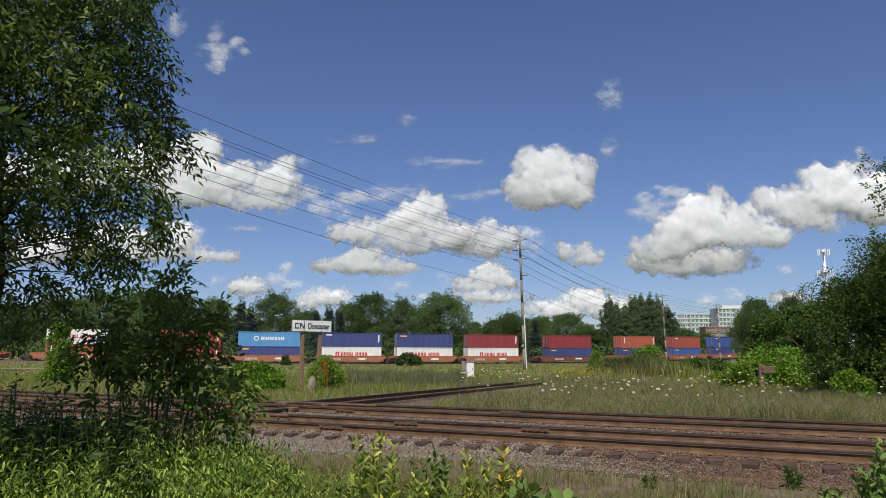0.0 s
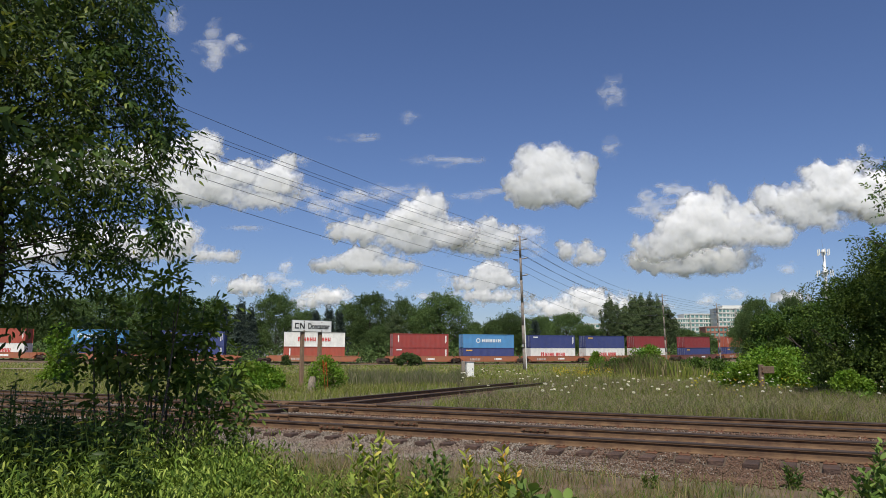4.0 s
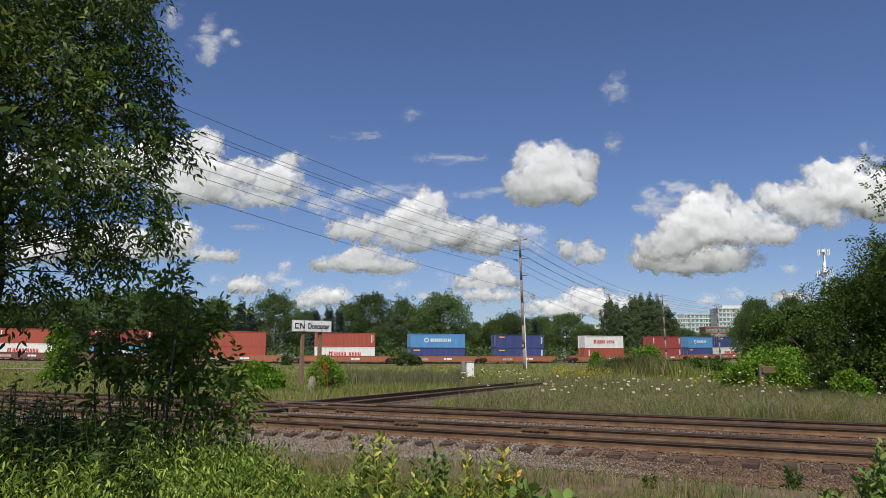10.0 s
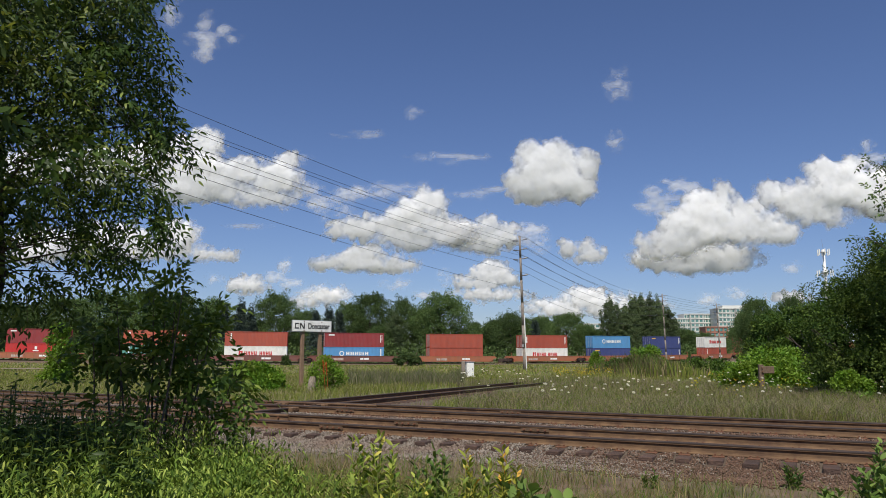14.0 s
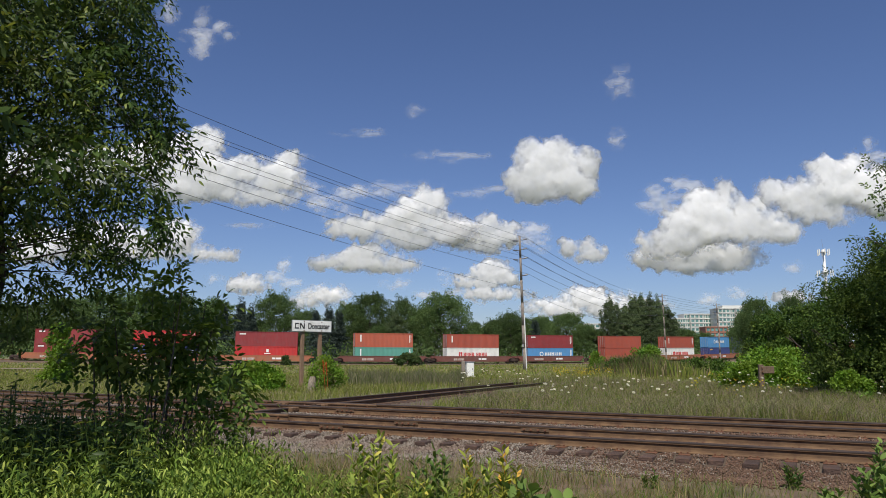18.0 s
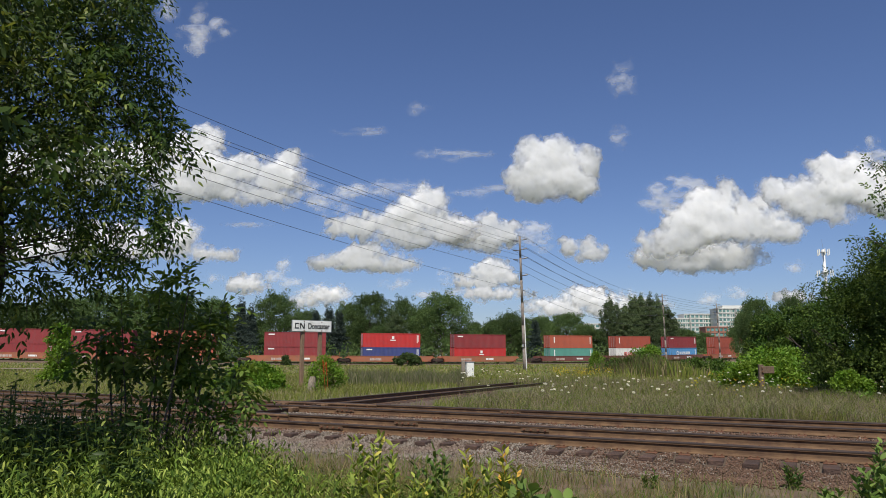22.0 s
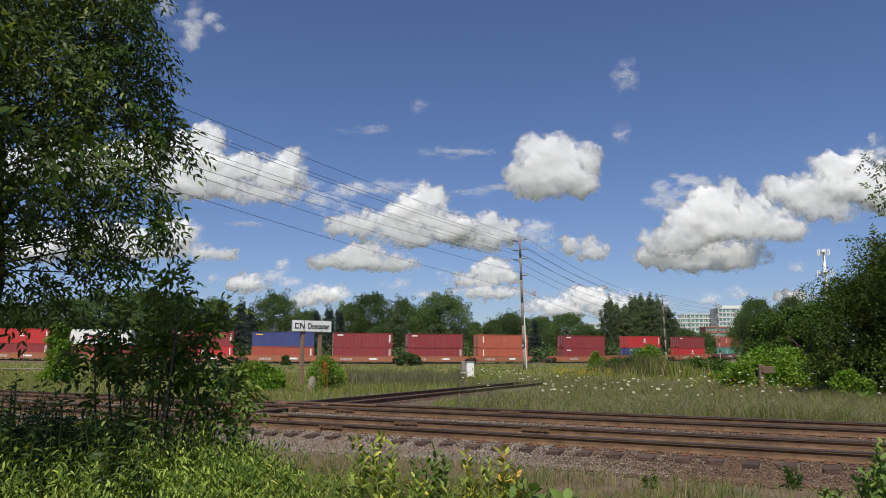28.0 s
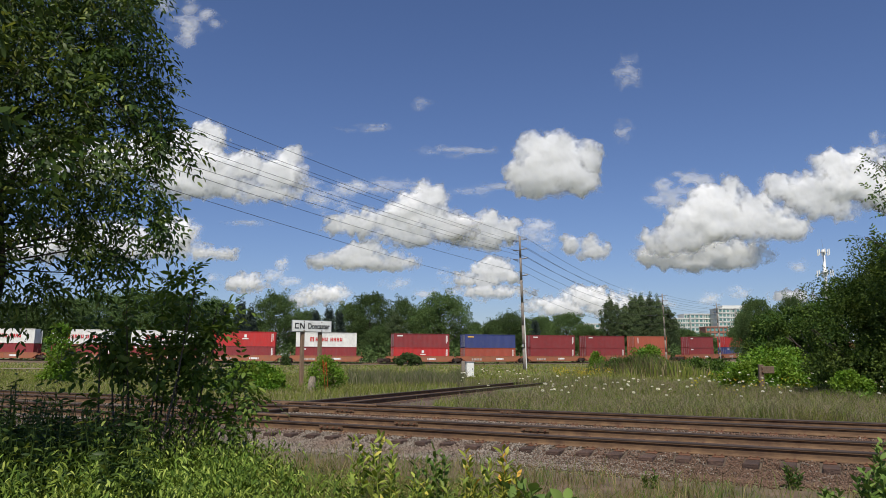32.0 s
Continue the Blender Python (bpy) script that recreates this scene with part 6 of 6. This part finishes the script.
def leafy_plant(name, x, y, h, seed, stems, leaf, width, material, label, spread=0.25, up=0.95, per=12):
    """A herb: a few stems, each with pointed leaves all the way up."""
    rng, nr = random.Random(seed), np.random.default_rng(seed)
    z = float(ground_z([x], [y])[0])
    t = thing(name, Matrix.Translation((x, y, z)), label, "plant")
    for k in range(stems):
        a = rng.uniform(0, 6.28)
        foot = Vector((math.cos(a) * 0.05, math.sin(a) * 0.05, -0.03))
        top = Vector((math.cos(a) * spread * rng.uniform(0.3, 1), math.sin(a) * spread * rng.uniform(0.3, 1), h * rng.uniform(0.6, 1.05)))
        s = part("stem", rod(bmesh.new(), foot, top, 0.007, 0.003, 5), M[material], t)
        f = np.linspace(0.25, 1.0, per)
        fa, ta = np.array(foot), np.array(top)
        b = fa + (ta - fa) * f[:, None]
        ang = nr.uniform(0, 6.28) + np.arange(per) * 2.4
        d = unit(np.stack([np.cos(ang), np.sin(ang), up * (0.4 + f) + nr.normal(0, 0.3, per)], 1))
        L = leaf * nr.uniform(0.75, 1.2, per) * (1.15 - 0.45 * f)
        piece("leaves", mesh_np("leaves", *broad_arrays(b, d, unit(np.cross(np.array([0, 0, 1.0]) + nr.normal(size=(per, 3)) * 0.45, d)), L, L * width), M[material]), s)
    return t


PLANTS = [
    ("milkweed", -0.84, 7.5, 0.74, 1, 4, 0.125, 0.32, "leaf_lime", "yellow-green leafy weed at the edge of the gravel", 0.12),
    ("milkweed", -0.66, 7.5, 0.86, 21, 3, 0.125, 0.32, "leaf_lime", "tall yellow-green leafy weed at the edge of the gravel", 0.08),
    ("milkweed", -0.56, 7.4, 0.62, 22, 4, 0.12, 0.34, "leaf_lime", "yellow-green leafy weed on the verge", 0.16),
    ("milkweed", -0.30, 7.2, 0.72, 2, 2, 0.12, 0.30, "leaf_dock", "slim green upright weed on the verge", 0.06),
    ("milkweed", -0.13, 7.2, 0.84, 23, 2, 0.125, 0.30, "leaf_dock", "tall dark green upright weed on the verge", 0.05),
    ("milkweed", -0.04, 7.1, 0.62, 24, 3, 0.12, 0.32, "leaf_dock", "green leafy weed on the verge", 0.14),
    ("milkweed", 0.24, 6.9, 0.66, 3, 4, 0.12, 0.34, "leaf_yellow", "yellowing leafy weed on the verge", 0.12),
    ("milkweed", 0.36, 6.8, 0.58, 25, 4, 0.11, 0.34, "leaf_lime", "yellow-green leafy weed on the verge", 0.12),
    ("milkweed", 0.52, 6.7, 0.68, 4, 4, 0.12, 0.36, "leaf_yellow", "yellow and orange leafy weed on the verge", 0.1),
    ("milkweed", 0.58, 6.7, 0.56, 26, 4, 0.11, 0.36, "leaf_yellow", "yellow and orange leafy weed on the verge", 0.14),
    ("burdock", 0.80, 6.7, 0.50, 5, 4, 0.21, 0.62, "leaf_burdock", "broad green burdock leaves low on the verge", 0.16),
    ("burdock", 1.00, 6.6, 0.46, 27, 3, 0.21, 0.62, "leaf_burdock", "broad pale green burdock leaves low on the verge", 0.14),
    ("burdock", 0.66, 6.5, 0.48, 6, 3, 0.20, 0.62, "leaf_burdock", "broad green dock leaves low on the verge", 0.14),
    ("leafy_weed", 4.04, 7.0, 0.60, 7, 8, 0.12, 0.45, "leaf_burdock", "fresh pale green leafy weed beside the track", 0.2),
    ("leafy_weed", 3.62, 7.0, 0.32, 8, 6, 0.11, 0.45, "leaf_burdock", "fresh green leafy weed low on the verge", 0.16),
    ("leafy_weed", 4.32, 7.2, 0.68, 9, 8, 0.12, 0.45, "leaf_burdock", "fresh pale green leafy weed in gravel", 0.2),
    ("leafy_weed", 4.3, 9.2, 0.27, 10, 6, 0.09, 0.32, "leaf_shrub", "small dark green weed beside the rail", 0.14),
    ("leafy_weed", 2.55, 9.2, 0.2, 28, 5, 0.08, 0.3, "leaf_shrub", "small dark green weed on the gravel", 0.12),
    ("leafy_weed", -2.75, 10.0, 0.76, 11, 7, 0.10, 0.25, "leaf_lime", "slim yellow-green weed on the gravel", 0.12),
    ("leafy_weed", -0.35, 6.7, 0.46, 12, 8, 0.10, 0.34, "leaf_lime", "low green weed on the verge", 0.25),
    ("leafy_weed", 0.05, 6.6, 0.44, 13, 8, 0.10, 0.34, "blade_near", "low green weed on the verge", 0.25),
    ("leafy_weed", -0.95, 6.8, 0.5, 14, 8, 0.10, 0.34, "blade_near", "low green weed at the edge of the grass", 0.25)]
M["leaf_burdock"] = leafy("pale_burdock_leaf", (0.075, 0.14, 0.027), (0.19, 0.28, 0.065), None, 0.65, 0.2)
for _n, _x, _y, _h, _s, _k, _l, _w, _m, _t, _r in PLANTS:
    leafy_plant(_n, _x, _y, _h * (1.0 if _n == "burdock" else 1.12), _s, _k, _l * {"milkweed": 1.12, "burdock": 1.0}.get(_n, 1.1), _w, _m, _t, _r, per=6 if _n == "burdock" else 17)


_r = random.Random(33)
for _k in range(52):
    _y = _r.uniform(6.0, 9.2)
    _x = _y * (-0.66 + 0.25 * _r.random() ** 1.3)
    leafy_plant("tall_weed", _x, _y, _r.uniform(0.75, 1.2), 60 + _k, 8, 0.125, 0.34, "leaf_near", "tall leafy dark green weed below the ash tree", 0.28, 0.1, 16)


for _k in range(14):
    _y = _r.uniform(6.6, 8.8)
    leafy_plant("tall_weed", _y * _r.uniform(-0.66, -0.50), _y, _r.uniform(1.1, 1.45), 130 + _k, 8, 0.125, 0.34, "leaf_near", "tall leafy dark green weed below the ash tree", 0.3, 0.1, 18)


def dock_stalk():
    t = thing("dock_stalk", pose(-5.15, 32.3, -0.05, 0, -6, 0), "rust-orange dock seed stalks standing in a bush", "plant")
    for x, h in ((0.0, 1.42), (0.12, 1.34)):
        s = part("stem", rod(bmesh.new(), (x, 0, 0), (x, 0, h), 0.012, 0.006, 5), M["rust_stalk"], t)
        nr = np.random.default_rng(int(h * 100))
        n = 120
        b = np.stack([x + nr.normal(0, 0.014, n), nr.normal(0, 0.014, n), nr.uniform(0.58, 1.0, n) * h], 1)
        d = unit(nr.normal(size=(n, 3)) + np.array([0, 0, 0.6]))
        L = np.full(n, 0.048)
        piece("seed_head", mesh_np("seed_head", *leaf_arrays(b, d, unit(np.cross(d, nr.normal(size=(n, 3)))), L, L * 0.7), M["rust_stalk"]), s)


dock_stalk()


# ---- a passing insect ----
def fly():
    t = thing("fly", Matrix.Translation((-0.1, 1.3, 2.3)), "small dark flying insect darting past in mid-air", "insect")
    bm = bmesh.new()
    bmesh.ops.create_uvsphere(bm, u_segments=10, v_segments=6, radius=1.0, matrix=Matrix.Diagonal((0.0017, 0.0042, 0.0016, 1)))
    bmesh.ops.create_uvsphere(bm, u_segments=8, v_segments=5, radius=0.0014, matrix=Matrix.Translation((0, 0.0046, 0.0002)))
    part("body", bm, M["black_paint"], t, smooth=True)
    for sgn in (-1, 1):
        bm = bmesh.new()
        bm.faces.new([bm.verts.new(v) for v in ((0, 0.001, 0.001), (sgn * 0.006, 0.0005, 0.003), (sgn * 0.0065, -0.002, 0.003), (sgn * 0.001, -0.002, 0.0012))])
        part("wing", bm, M["insulator"], t)
    return t


FLY = fly()


# ---- clouds ----
def soft_noise(rng, shape, cell):
    """Smooth random field of values -1..1 whose lumps are about 'cell' samples wide."""
    h, w = shape
    gh, gw = int(h / cell) + 3, int(w / cell) + 3
    g = rng.uniform(-1, 1, (gh, gw))
    y, x = np.arange(h) / cell + rng.uniform(0, 0.9), np.arange(w) / cell + rng.uniform(0, 0.9)
    yi, xi = y.astype(int), x.astype(int)
    fy, fx = (y - yi)[:, None], (x - xi)[None]
    fy, fx = fy * fy * (3 - 2 * fy), fx * fx * (3 - 2 * fx)
    a, b, c, d = (g[np.ix_(yi + i, xi + j)] for i, j in ((0, 0), (0, 1), (1, 0), (1, 1)))
    return (a * (1 - fx) + b * fx) * (1 - fy) + (c * (1 - fx) + d * fx) * fy


def blurred(f, turns):
    for _ in range(turns):
        p = np.pad(f, 1, mode="edge")
        f = (p[:-2, 1:-1] + p[2:, 1:-1] + p[1:-1, :-2] + p[1:-1, 2:] + 2 * f) / 6
    return f


CLOUDS = []


def cloud(start, end, unit_m, kind, lobes, label):
    """A heap of vapour: large lobes (across, up, half width, half height) in units, each studded with smaller ones."""
    rng = np.random.default_rng(100 + len(CLOUDS))
    L = np.array(lobes, float)
    reach = 1.35 if kind == "cumulus" else 1.6
    a0, a1 = (L[:, 0] - L[:, 2] * reach).min() - 8, (L[:, 0] + L[:, 2] * reach).max() + 8
    b0, b1 = (L[:, 1] - L[:, 3] * reach).min() - 8, (L[:, 1] + L[:, 3] * reach).max() + 8
    step = 1.6 if a1 - a0 < 200 else 2.1
    A, B = np.meshgrid(np.arange(a0, a1, step), np.arange(b0, b1, step))
    # the outline wanders, so that nothing stays round
    wob = 0.16 * L[:, 2:].min()
    ragged = 1.0 if kind == "cumulus" else 1.8
    WA = A + ragged * wob * (soft_noise(rng, A.shape, 16 / step) + 0.6 * soft_noise(rng, A.shape, 7 / step))
    WB = B + ragged * wob * (soft_noise(rng, A.shape, 16 / step) + 0.6 * soft_noise(rng, A.shape, 7 / step))
    inside, deep = np.full(A.shape, -99.0), np.zeros(A.shape)
    for ca, cb, w, h in L:
        down = np.where(WB < cb, 0.95, 1.05)
        q = ((WA - ca) / w) ** 2 + ((WB - cb) / (h * down)) ** 2
        r = min(w, h)
        inside = np.maximum(inside, (1 - np.sqrt(q)) * r)
        deep = np.maximum(deep, 0.62 * r * np.sqrt(np.clip(1 - q, 0, 1)))
        if kind != "cumulus":
            continue
        for k in range(int(8 + w * h / 130)):
            t, u = rng.uniform(0, 6.28), rng.uniform(0.1, 0.98) ** 0.5
            sa, sb = ca + w * u * math.cos(t), cb + h * u * (math.sin(t) if math.sin(t) > 0 else 0.7 * math.sin(t))
            sr = r * rng.uniform(0.16, 0.38) * (1.15 - 0.3 * u)
            qq = ((WA - sa) / (sr * 1.15)) ** 2 + ((WB - sb) / sr) ** 2
            inside = np.maximum(inside, (1 - np.sqrt(qq)) * sr + 1.0)
            deep = np.maximum(deep, np.where(qq < 1, 0.62 * r * math.sqrt(max(0.0, 1 - u * u)) + 0.75 * sr * np.sqrt(np.clip(1 - qq, 0, 1)), 0))
    fine = 5.0 * soft_noise(rng, A.shape, 9 / step) + 2.4 * soft_noise(rng, A.shape, 4.5 / step) + 1.4 * soft_noise(rng, A.shape, 2.4 / step)
    edge = inside + fine * (1.0 if kind == "cumulus" else 1.5)
    if kind == "cumulus":
        # crisp above, frayed below and at some stretches of the rim
        fray = min(21.0, 5.0 + 0.5 * L[:, 3].max()) * (1 + 0.55 * soft_noise(rng, A.shape, 26 / step))
        density = np.clip((edge + 6) / np.maximum(fray, 5), 0, 1) * np.clip((inside + 13) / 12, 0, 1)
    else:
        r = L[:, 2:].min()
        flow = 5.5 if kind == "wisp" else 2.0
        torn = sum(k * soft_noise(rng, (A.shape[0], int(A.shape[1] / flow) + 2), c / step) for k, c in ((0.5, 12), (0.35, 6), (0.25, 3)))
        col = np.minimum(np.arange(A.shape[1]) / flow, torn.shape[1] - 1.001)
        c0 = col.astype(int)
        torn = torn[:, c0] * (1 - col + c0) + torn[:, c0 + 1] * (col - c0)
        density = np.clip((inside + 0.25 * r) / (1.15 * r), 0, 1) ** 0.9 * np.clip(0.62 + 0.85 * torn, 0, 1.1)
    deep = 0.46 * blurred(deep, 8) + 0.16 * fine * np.clip(inside / 12, 0, 1)
    deep = np.maximum(deep, 0) * np.clip((inside + 10) / 14, 0, 1)
    front = np.stack([A, -deep, B], -1).reshape(-1, 3)
    back = np.stack([A, 0.5 * blurred(deep, 4) + 0.3, B], -1).reshape(-1, 3)
    h, w = A.shape
    i = (np.arange(h - 1)[:, None] * w + np.arange(w - 1)).ravel()
    f = np.stack([i, i + 1, i + w + 1, i + w], 1)
    f = f[(density.ravel()[f] > 0).any(1)]
    faces = np.concatenate([f, f[:, ::-1] + w * h])
    used, faces = np.unique(faces, return_inverse=True)
    verts = np.concatenate([front, back])[used] * unit_m
    me = mesh_np("cloud", verts, faces.reshape(-1, 4), M[kind])
    me.attributes.new("vapour", "FLOAT", "POINT").data.foreach_set("value", np.tile(density.ravel(), 2)[used].astype(np.float32))
    me.polygons.foreach_set("use_smooth", np.ones(len(me.polygons), bool))
    ob = new("cloud", me)
    ob.matrix_basis = Matrix.Translation(start)
    CLOUDS.append((tagged(ob, label, "cloud", "clouds"), Vector(start), Vector(end)))


cloud((122, 800, 198.4), (120, 760, 203.0), 0.641, "cumulus", [(-2, -2, 70, 46), (-34, 28, 36, 36), (12, 28, 40, 34), (56, 15, 28, 36), (-59, -15, 28, 34), (36, -22, 44, 32), (-9, -30, 66, 28)], "compact white cumulus cloud")
cloud((372, 985, 176.9), (376, 945, 180.5), 0.782, "cumulus", [(-20, -2, 72, 46), (-25, 25, 42, 38), (58, -9, 72, 36), (40, 18, 36, 30), (-105, -39, 46, 24), (10, 43, 22, 34), (105, -17, 40, 24), (-60, -22, 50, 34)], "broad white cumulus with a grey base")
cloud((367, 1060, 137.2), (371, 1020, 140.2), 0.835, "cumulus", [(-9, -8, 94, 20), (-74, 2, 44, 20), (66, -4, 46, 16), (16, 10, 96, 22)], "lower tier of a broad grey-white cloud")
cloud((302, 1000, 212.7), (317, 960, 221.5), 0.797, "veil", [(8, 10, 58, 26), (-12, -12, 50, 20), (38, 18, 34, 20), (-32, -16, 30, 12)], "ragged pale veil beside a cumulus")
cloud((553, 1000, 220.9), (552, 960, 229.4), 0.798, "cumulus", [(-76, -16, 62, 36), (-1, 10, 72, 48), (74, 0, 74, 52), (154, 2, 80, 54), (-126, -3, 26, 28), (24, 42, 34, 28), (-46, -38, 80, 24)], "large white cumulus with billowing top")
cloud((602, 1000, 274.2), (600, 960, 284.1), 0.804, "veil", [(-8, 12, 16, 26), (8, -12, 30, 22)], "ragged pale wisp over a cumulus")
cloud((-465, 1250, 316.2), (-447, 1210, 322.1), 1.003, "cumulus", [(4, 11, 78, 46), (41, 51, 34, 32), (-51, 13, 56, 40), (99, -5, 58, 30), (169, -9, 46, 36), (179, 15, 28, 22), (149, -45, 66, 22), (79, -32, 60, 24), (9, -22, 84, 36), (-141, 8, 70, 40), (-231, 13, 70, 44), (-311, 3, 60, 40)], "tall white bank of cloud")
cloud((-200, 1270, 270.5), (-198, 1230, 278.0), 1.013, "veil", [(-15, -3, 44, 28), (-42, 17, 40, 22), (43, 10, 70, 20), (13, -23, 40, 18)], "soft ragged end of a cloud bank")
cloud((-65, 1340, 237.7), (-65, 1300, 246.3), 1.063, "cumulus", [(39, 40, 36, 28), (15, 10, 64, 36), (-33, -2, 58, 26), (-87, -8, 56, 24), (67, -14, 56, 26), (-3, -24, 84, 24)], "bright heaped cumulus cloud")
cloud((73, 1350, 222.8), (71, 1310, 231.0), 1.069, "cumulus", [(-2, -3, 56, 28), (10, 19, 26, 18), (40, -3, 32, 24), (-32, 6, 30, 20), (-14, -19, 64, 18)], "heaped white end of a cloud bank")
cloud((-126, 1150, 149.6), (-125, 1110, 151.5), 0.906, "cumulus", [(-5, -1, 60, 22), (-55, -5, 36, 17), (55, -7, 42, 17), (5, 13, 36, 16)], "long low white bank of cloud")
cloud((-775, 1900, 281.0), (-768, 1860, 282.5), 1.501, "cumulus", [(50, 18, 42, 34), (0, -2, 58, 22), (100, -14, 52, 13), (134, -14, 24, 12), (-34, 6, 42, 38), (52, -8, 70, 16), (-108, 12, 60, 34), (-198, 2, 60, 36)], "flat-based white cumulus cloud")
cloud((287, 1500, 214.2), (291, 1460, 222.5), 1.184, "cumulus", [(16, -9, 30, 17), (-24, 3, 18, 17), (8, 7, 18, 13)], "small white cloud bank")
cloud((167, 2600, 255.1), (173, 2560, 269.3), 2.039, "cumulus", [(0, 18, 40, 18), (-20, 0, 52, 14), (-4, -22, 68, 13), (24, 4, 26, 14)], "small heaped white cumulus cloud")
cloud((-805, 3000, 295.2), (-804, 2960, 305.3), 2.353, "cumulus", [(-4, -4, 38, 15), (4, 4, 21, 12)], "low distant white cloud")
cloud((-513, 3100, 247.4), (-517, 3060, 256.2), 2.425, "cumulus", [(8, 1, 50, 20), (-27, -8, 33, 13), (20, 8, 26, 14)], "low distant white cloud")
cloud((-635, 3000, 288.2), (-636, 2960, 296.0), 2.352, "veil", [(-26, 13, 26, 12), (0, 0, 28, 15), (26, -13, 24, 14)], "soft low cloud near the horizon")
cloud((-650, 3000, 371.1), (-660, 2960, 380.3), 2.362, "veil", [(0, 0, 14, 18)], "small faint cloud low in the sky")
cloud((655, 3400, 233.1), (653, 3360, 240.9), 2.655, "cumulus", [(1, 8, 50, 22), (-43, -6, 61, 18), (41, -2, 52, 20)], "low distant cloud bank")
cloud((953, 3500, 244.0), (948, 3460, 252.1), 2.734, "veil", [(-18, 4, 61, 20), (18, -4, 47, 17)], "low distant pale cloud bank")
cloud((911, 1900, 231.1), (924, 1860, 233.6), 1.495, "veil", [(0, 0, 22, 13)], "small faint cloud low in the sky")
cloud((1093, 3000, 234.0), (1093, 2960, 237.9), 2.346, "veil", [(0, 0, 24, 15)], "small faint cloud low in the sky")
cloud((1212, 3000, 255.2), (1215, 2960, 258.8), 2.349, "veil", [(0, 0, 26, 12)], "small faint cloud low in the sky")
cloud((1529, 3200, 252.0), (1530, 3160, 256.3), 2.503, "cumulus", [(0, 0, 31, 11)], "small white cloud low in the sky")
cloud((-952, 3000, 316.5), (-953, 2960, 321.7), 2.356, "veil", [(0, 0, 21, 12)], "faint low cloud near the horizon")
cloud((-33, 3000, 283.4), (-33, 2960, 289.0), 2.352, "veil", [(-15, -15, 28, 13), (15, 15, 17, 17)], "faint low cloud near the horizon")
cloud((-211, 3200, 312.3), (-208, 3160, 315.9), 2.510, "veil", [(0, 0, 31, 12)], "faint low cloud near the horizon")
cloud((163, 670, 252.6), (170, 630, 259.2), 0.547, "veil", [(0, 0, 27, 36)], "ragged white wisp of cloud")
cloud((171, 720, 211.9), (176, 680, 218.4), 0.581, "veil", [(0, 0, 22, 20)], "ragged white wisp of cloud")
cloud((-301, 950, 415.5), (-330, 910, 436.1), 0.782, "veil", [(-9, 2, 46, 22), (25, 15, 26, 22), (-15, -17, 20, 22)], "ragged white wisp of cloud")
cloud((-316, 950, 444.4), (-338, 910, 464.2), 0.785, "wisp", [(0, 0, 16, 22)], "thin wispy cloud high in the sky")
cloud((-364, 930, 449.8), (-364, 890, 461.9), 0.770, "veil", [(0, 0, 26, 26)], "ragged white wisp of cloud")
cloud((23, 1300, 353.9), (45, 1260, 363.9), 1.045, "wisp", [(-24, 0, 74, 13), (24, 0, 40, 9)], "thin pale streak of cloud")
cloud((-163, 1200, 369.2), (-141, 1160, 376.4), 0.970, "wisp", [(16, 1, 48, 9), (-16, -1, 34, 6)], "thin pale streak of cloud")
cloud((-60, 1200, 406.5), (-36, 1160, 420.4), 0.974, "wisp", [(0, 0, 22, 12)], "faint pale wisp of cloud")
cloud((73, 1300, 295.6), (79, 1260, 296.9), 1.039, "wisp", [(-16, -4, 48, 11), (16, 4, 30, 8)], "thin pale streak of cloud")
cloud((-430, 1600, 284.3), (-420, 1560, 289.8), 1.269, "wisp", [(0, 0, 46, 7)], "thin pale streak of cloud")
cloud((-177, 1270, 320.6), (-172, 1230, 322.7), 1.018, "wisp", [(90, -28, 70, 16), (-90, 28, 44, 14)], "thin pale veil of cloud")
cloud((171, 1400, 218.6), (188, 1360, 225.5), 1.107, "veil", [(-6, 8, 34, 28), (6, -8, 26, 16)], "soft white cloud behind a pole")


# ---- what moves ----
def motions():
    for ob, place, up in TRAIN:
        lift = Matrix.Translation((0, 0, up))
        walk(ob, [(t, on_line(place + 11.638 * t - 0.0103 * t * t) @ lift) for t in range(0, 33)])
    turn = Matrix.Rotation(radians(-140), 4, "Z") @ Matrix.Rotation(radians(-35), 4, "X")
    walk(FLY, [(t, Matrix.Translation((x, y, z)) @ turn) for t, x, y, z in ((0.0, -0.2, 1.6, 2.63), (6.9, -0.03, 1.3, 2.31), (7.0, 0.09, 1.15, 1.92), (7.1, 0.19, 1.2, 1.8), (7.2, 0.51, 1.9, 1.67), (7.3, 1.32, 2.4, 1.44), (7.5, 2.55, 3.0, 1.28), (32.0, 4.65, 4.0, 1.36))])
    for ob, p, q in CLOUDS:
        walk(ob, [(0.0, Matrix.Translation(p)), (32.0, Matrix.Translation(q))])
    gusts = ((0, 0.2), (3, -0.4), (6, 0.1), (9, 0.3), (12, -0.2), (14.5, 0.0), (17, 0.1), (19.5, -0.7), (21, 0.3), (23, 1.3), (24, 0.1), (25.5, 0.6), (28, 0.3), (29.5, 1.2), (31, 2.6), (32, 2.0))
    for ob, hub, amount, k in SWAY:
        rows = []
        for j, (t, g) in enumerate(gusts):
            a = amount * (1.6 * g + 0.35 * math.sin(k * 2.1 + t * 1.3))
            rows.append((float(t), Matrix.Translation(hub) @ Matrix.Rotation(radians(a if k >= 20 else a * 0.35), 4, "Y") @ Matrix.Rotation(radians(0.4 * amount * math.sin(t + k)), 4, "X") @ Matrix.Translation(-hub)))
        walk(ob, rows)


motions()
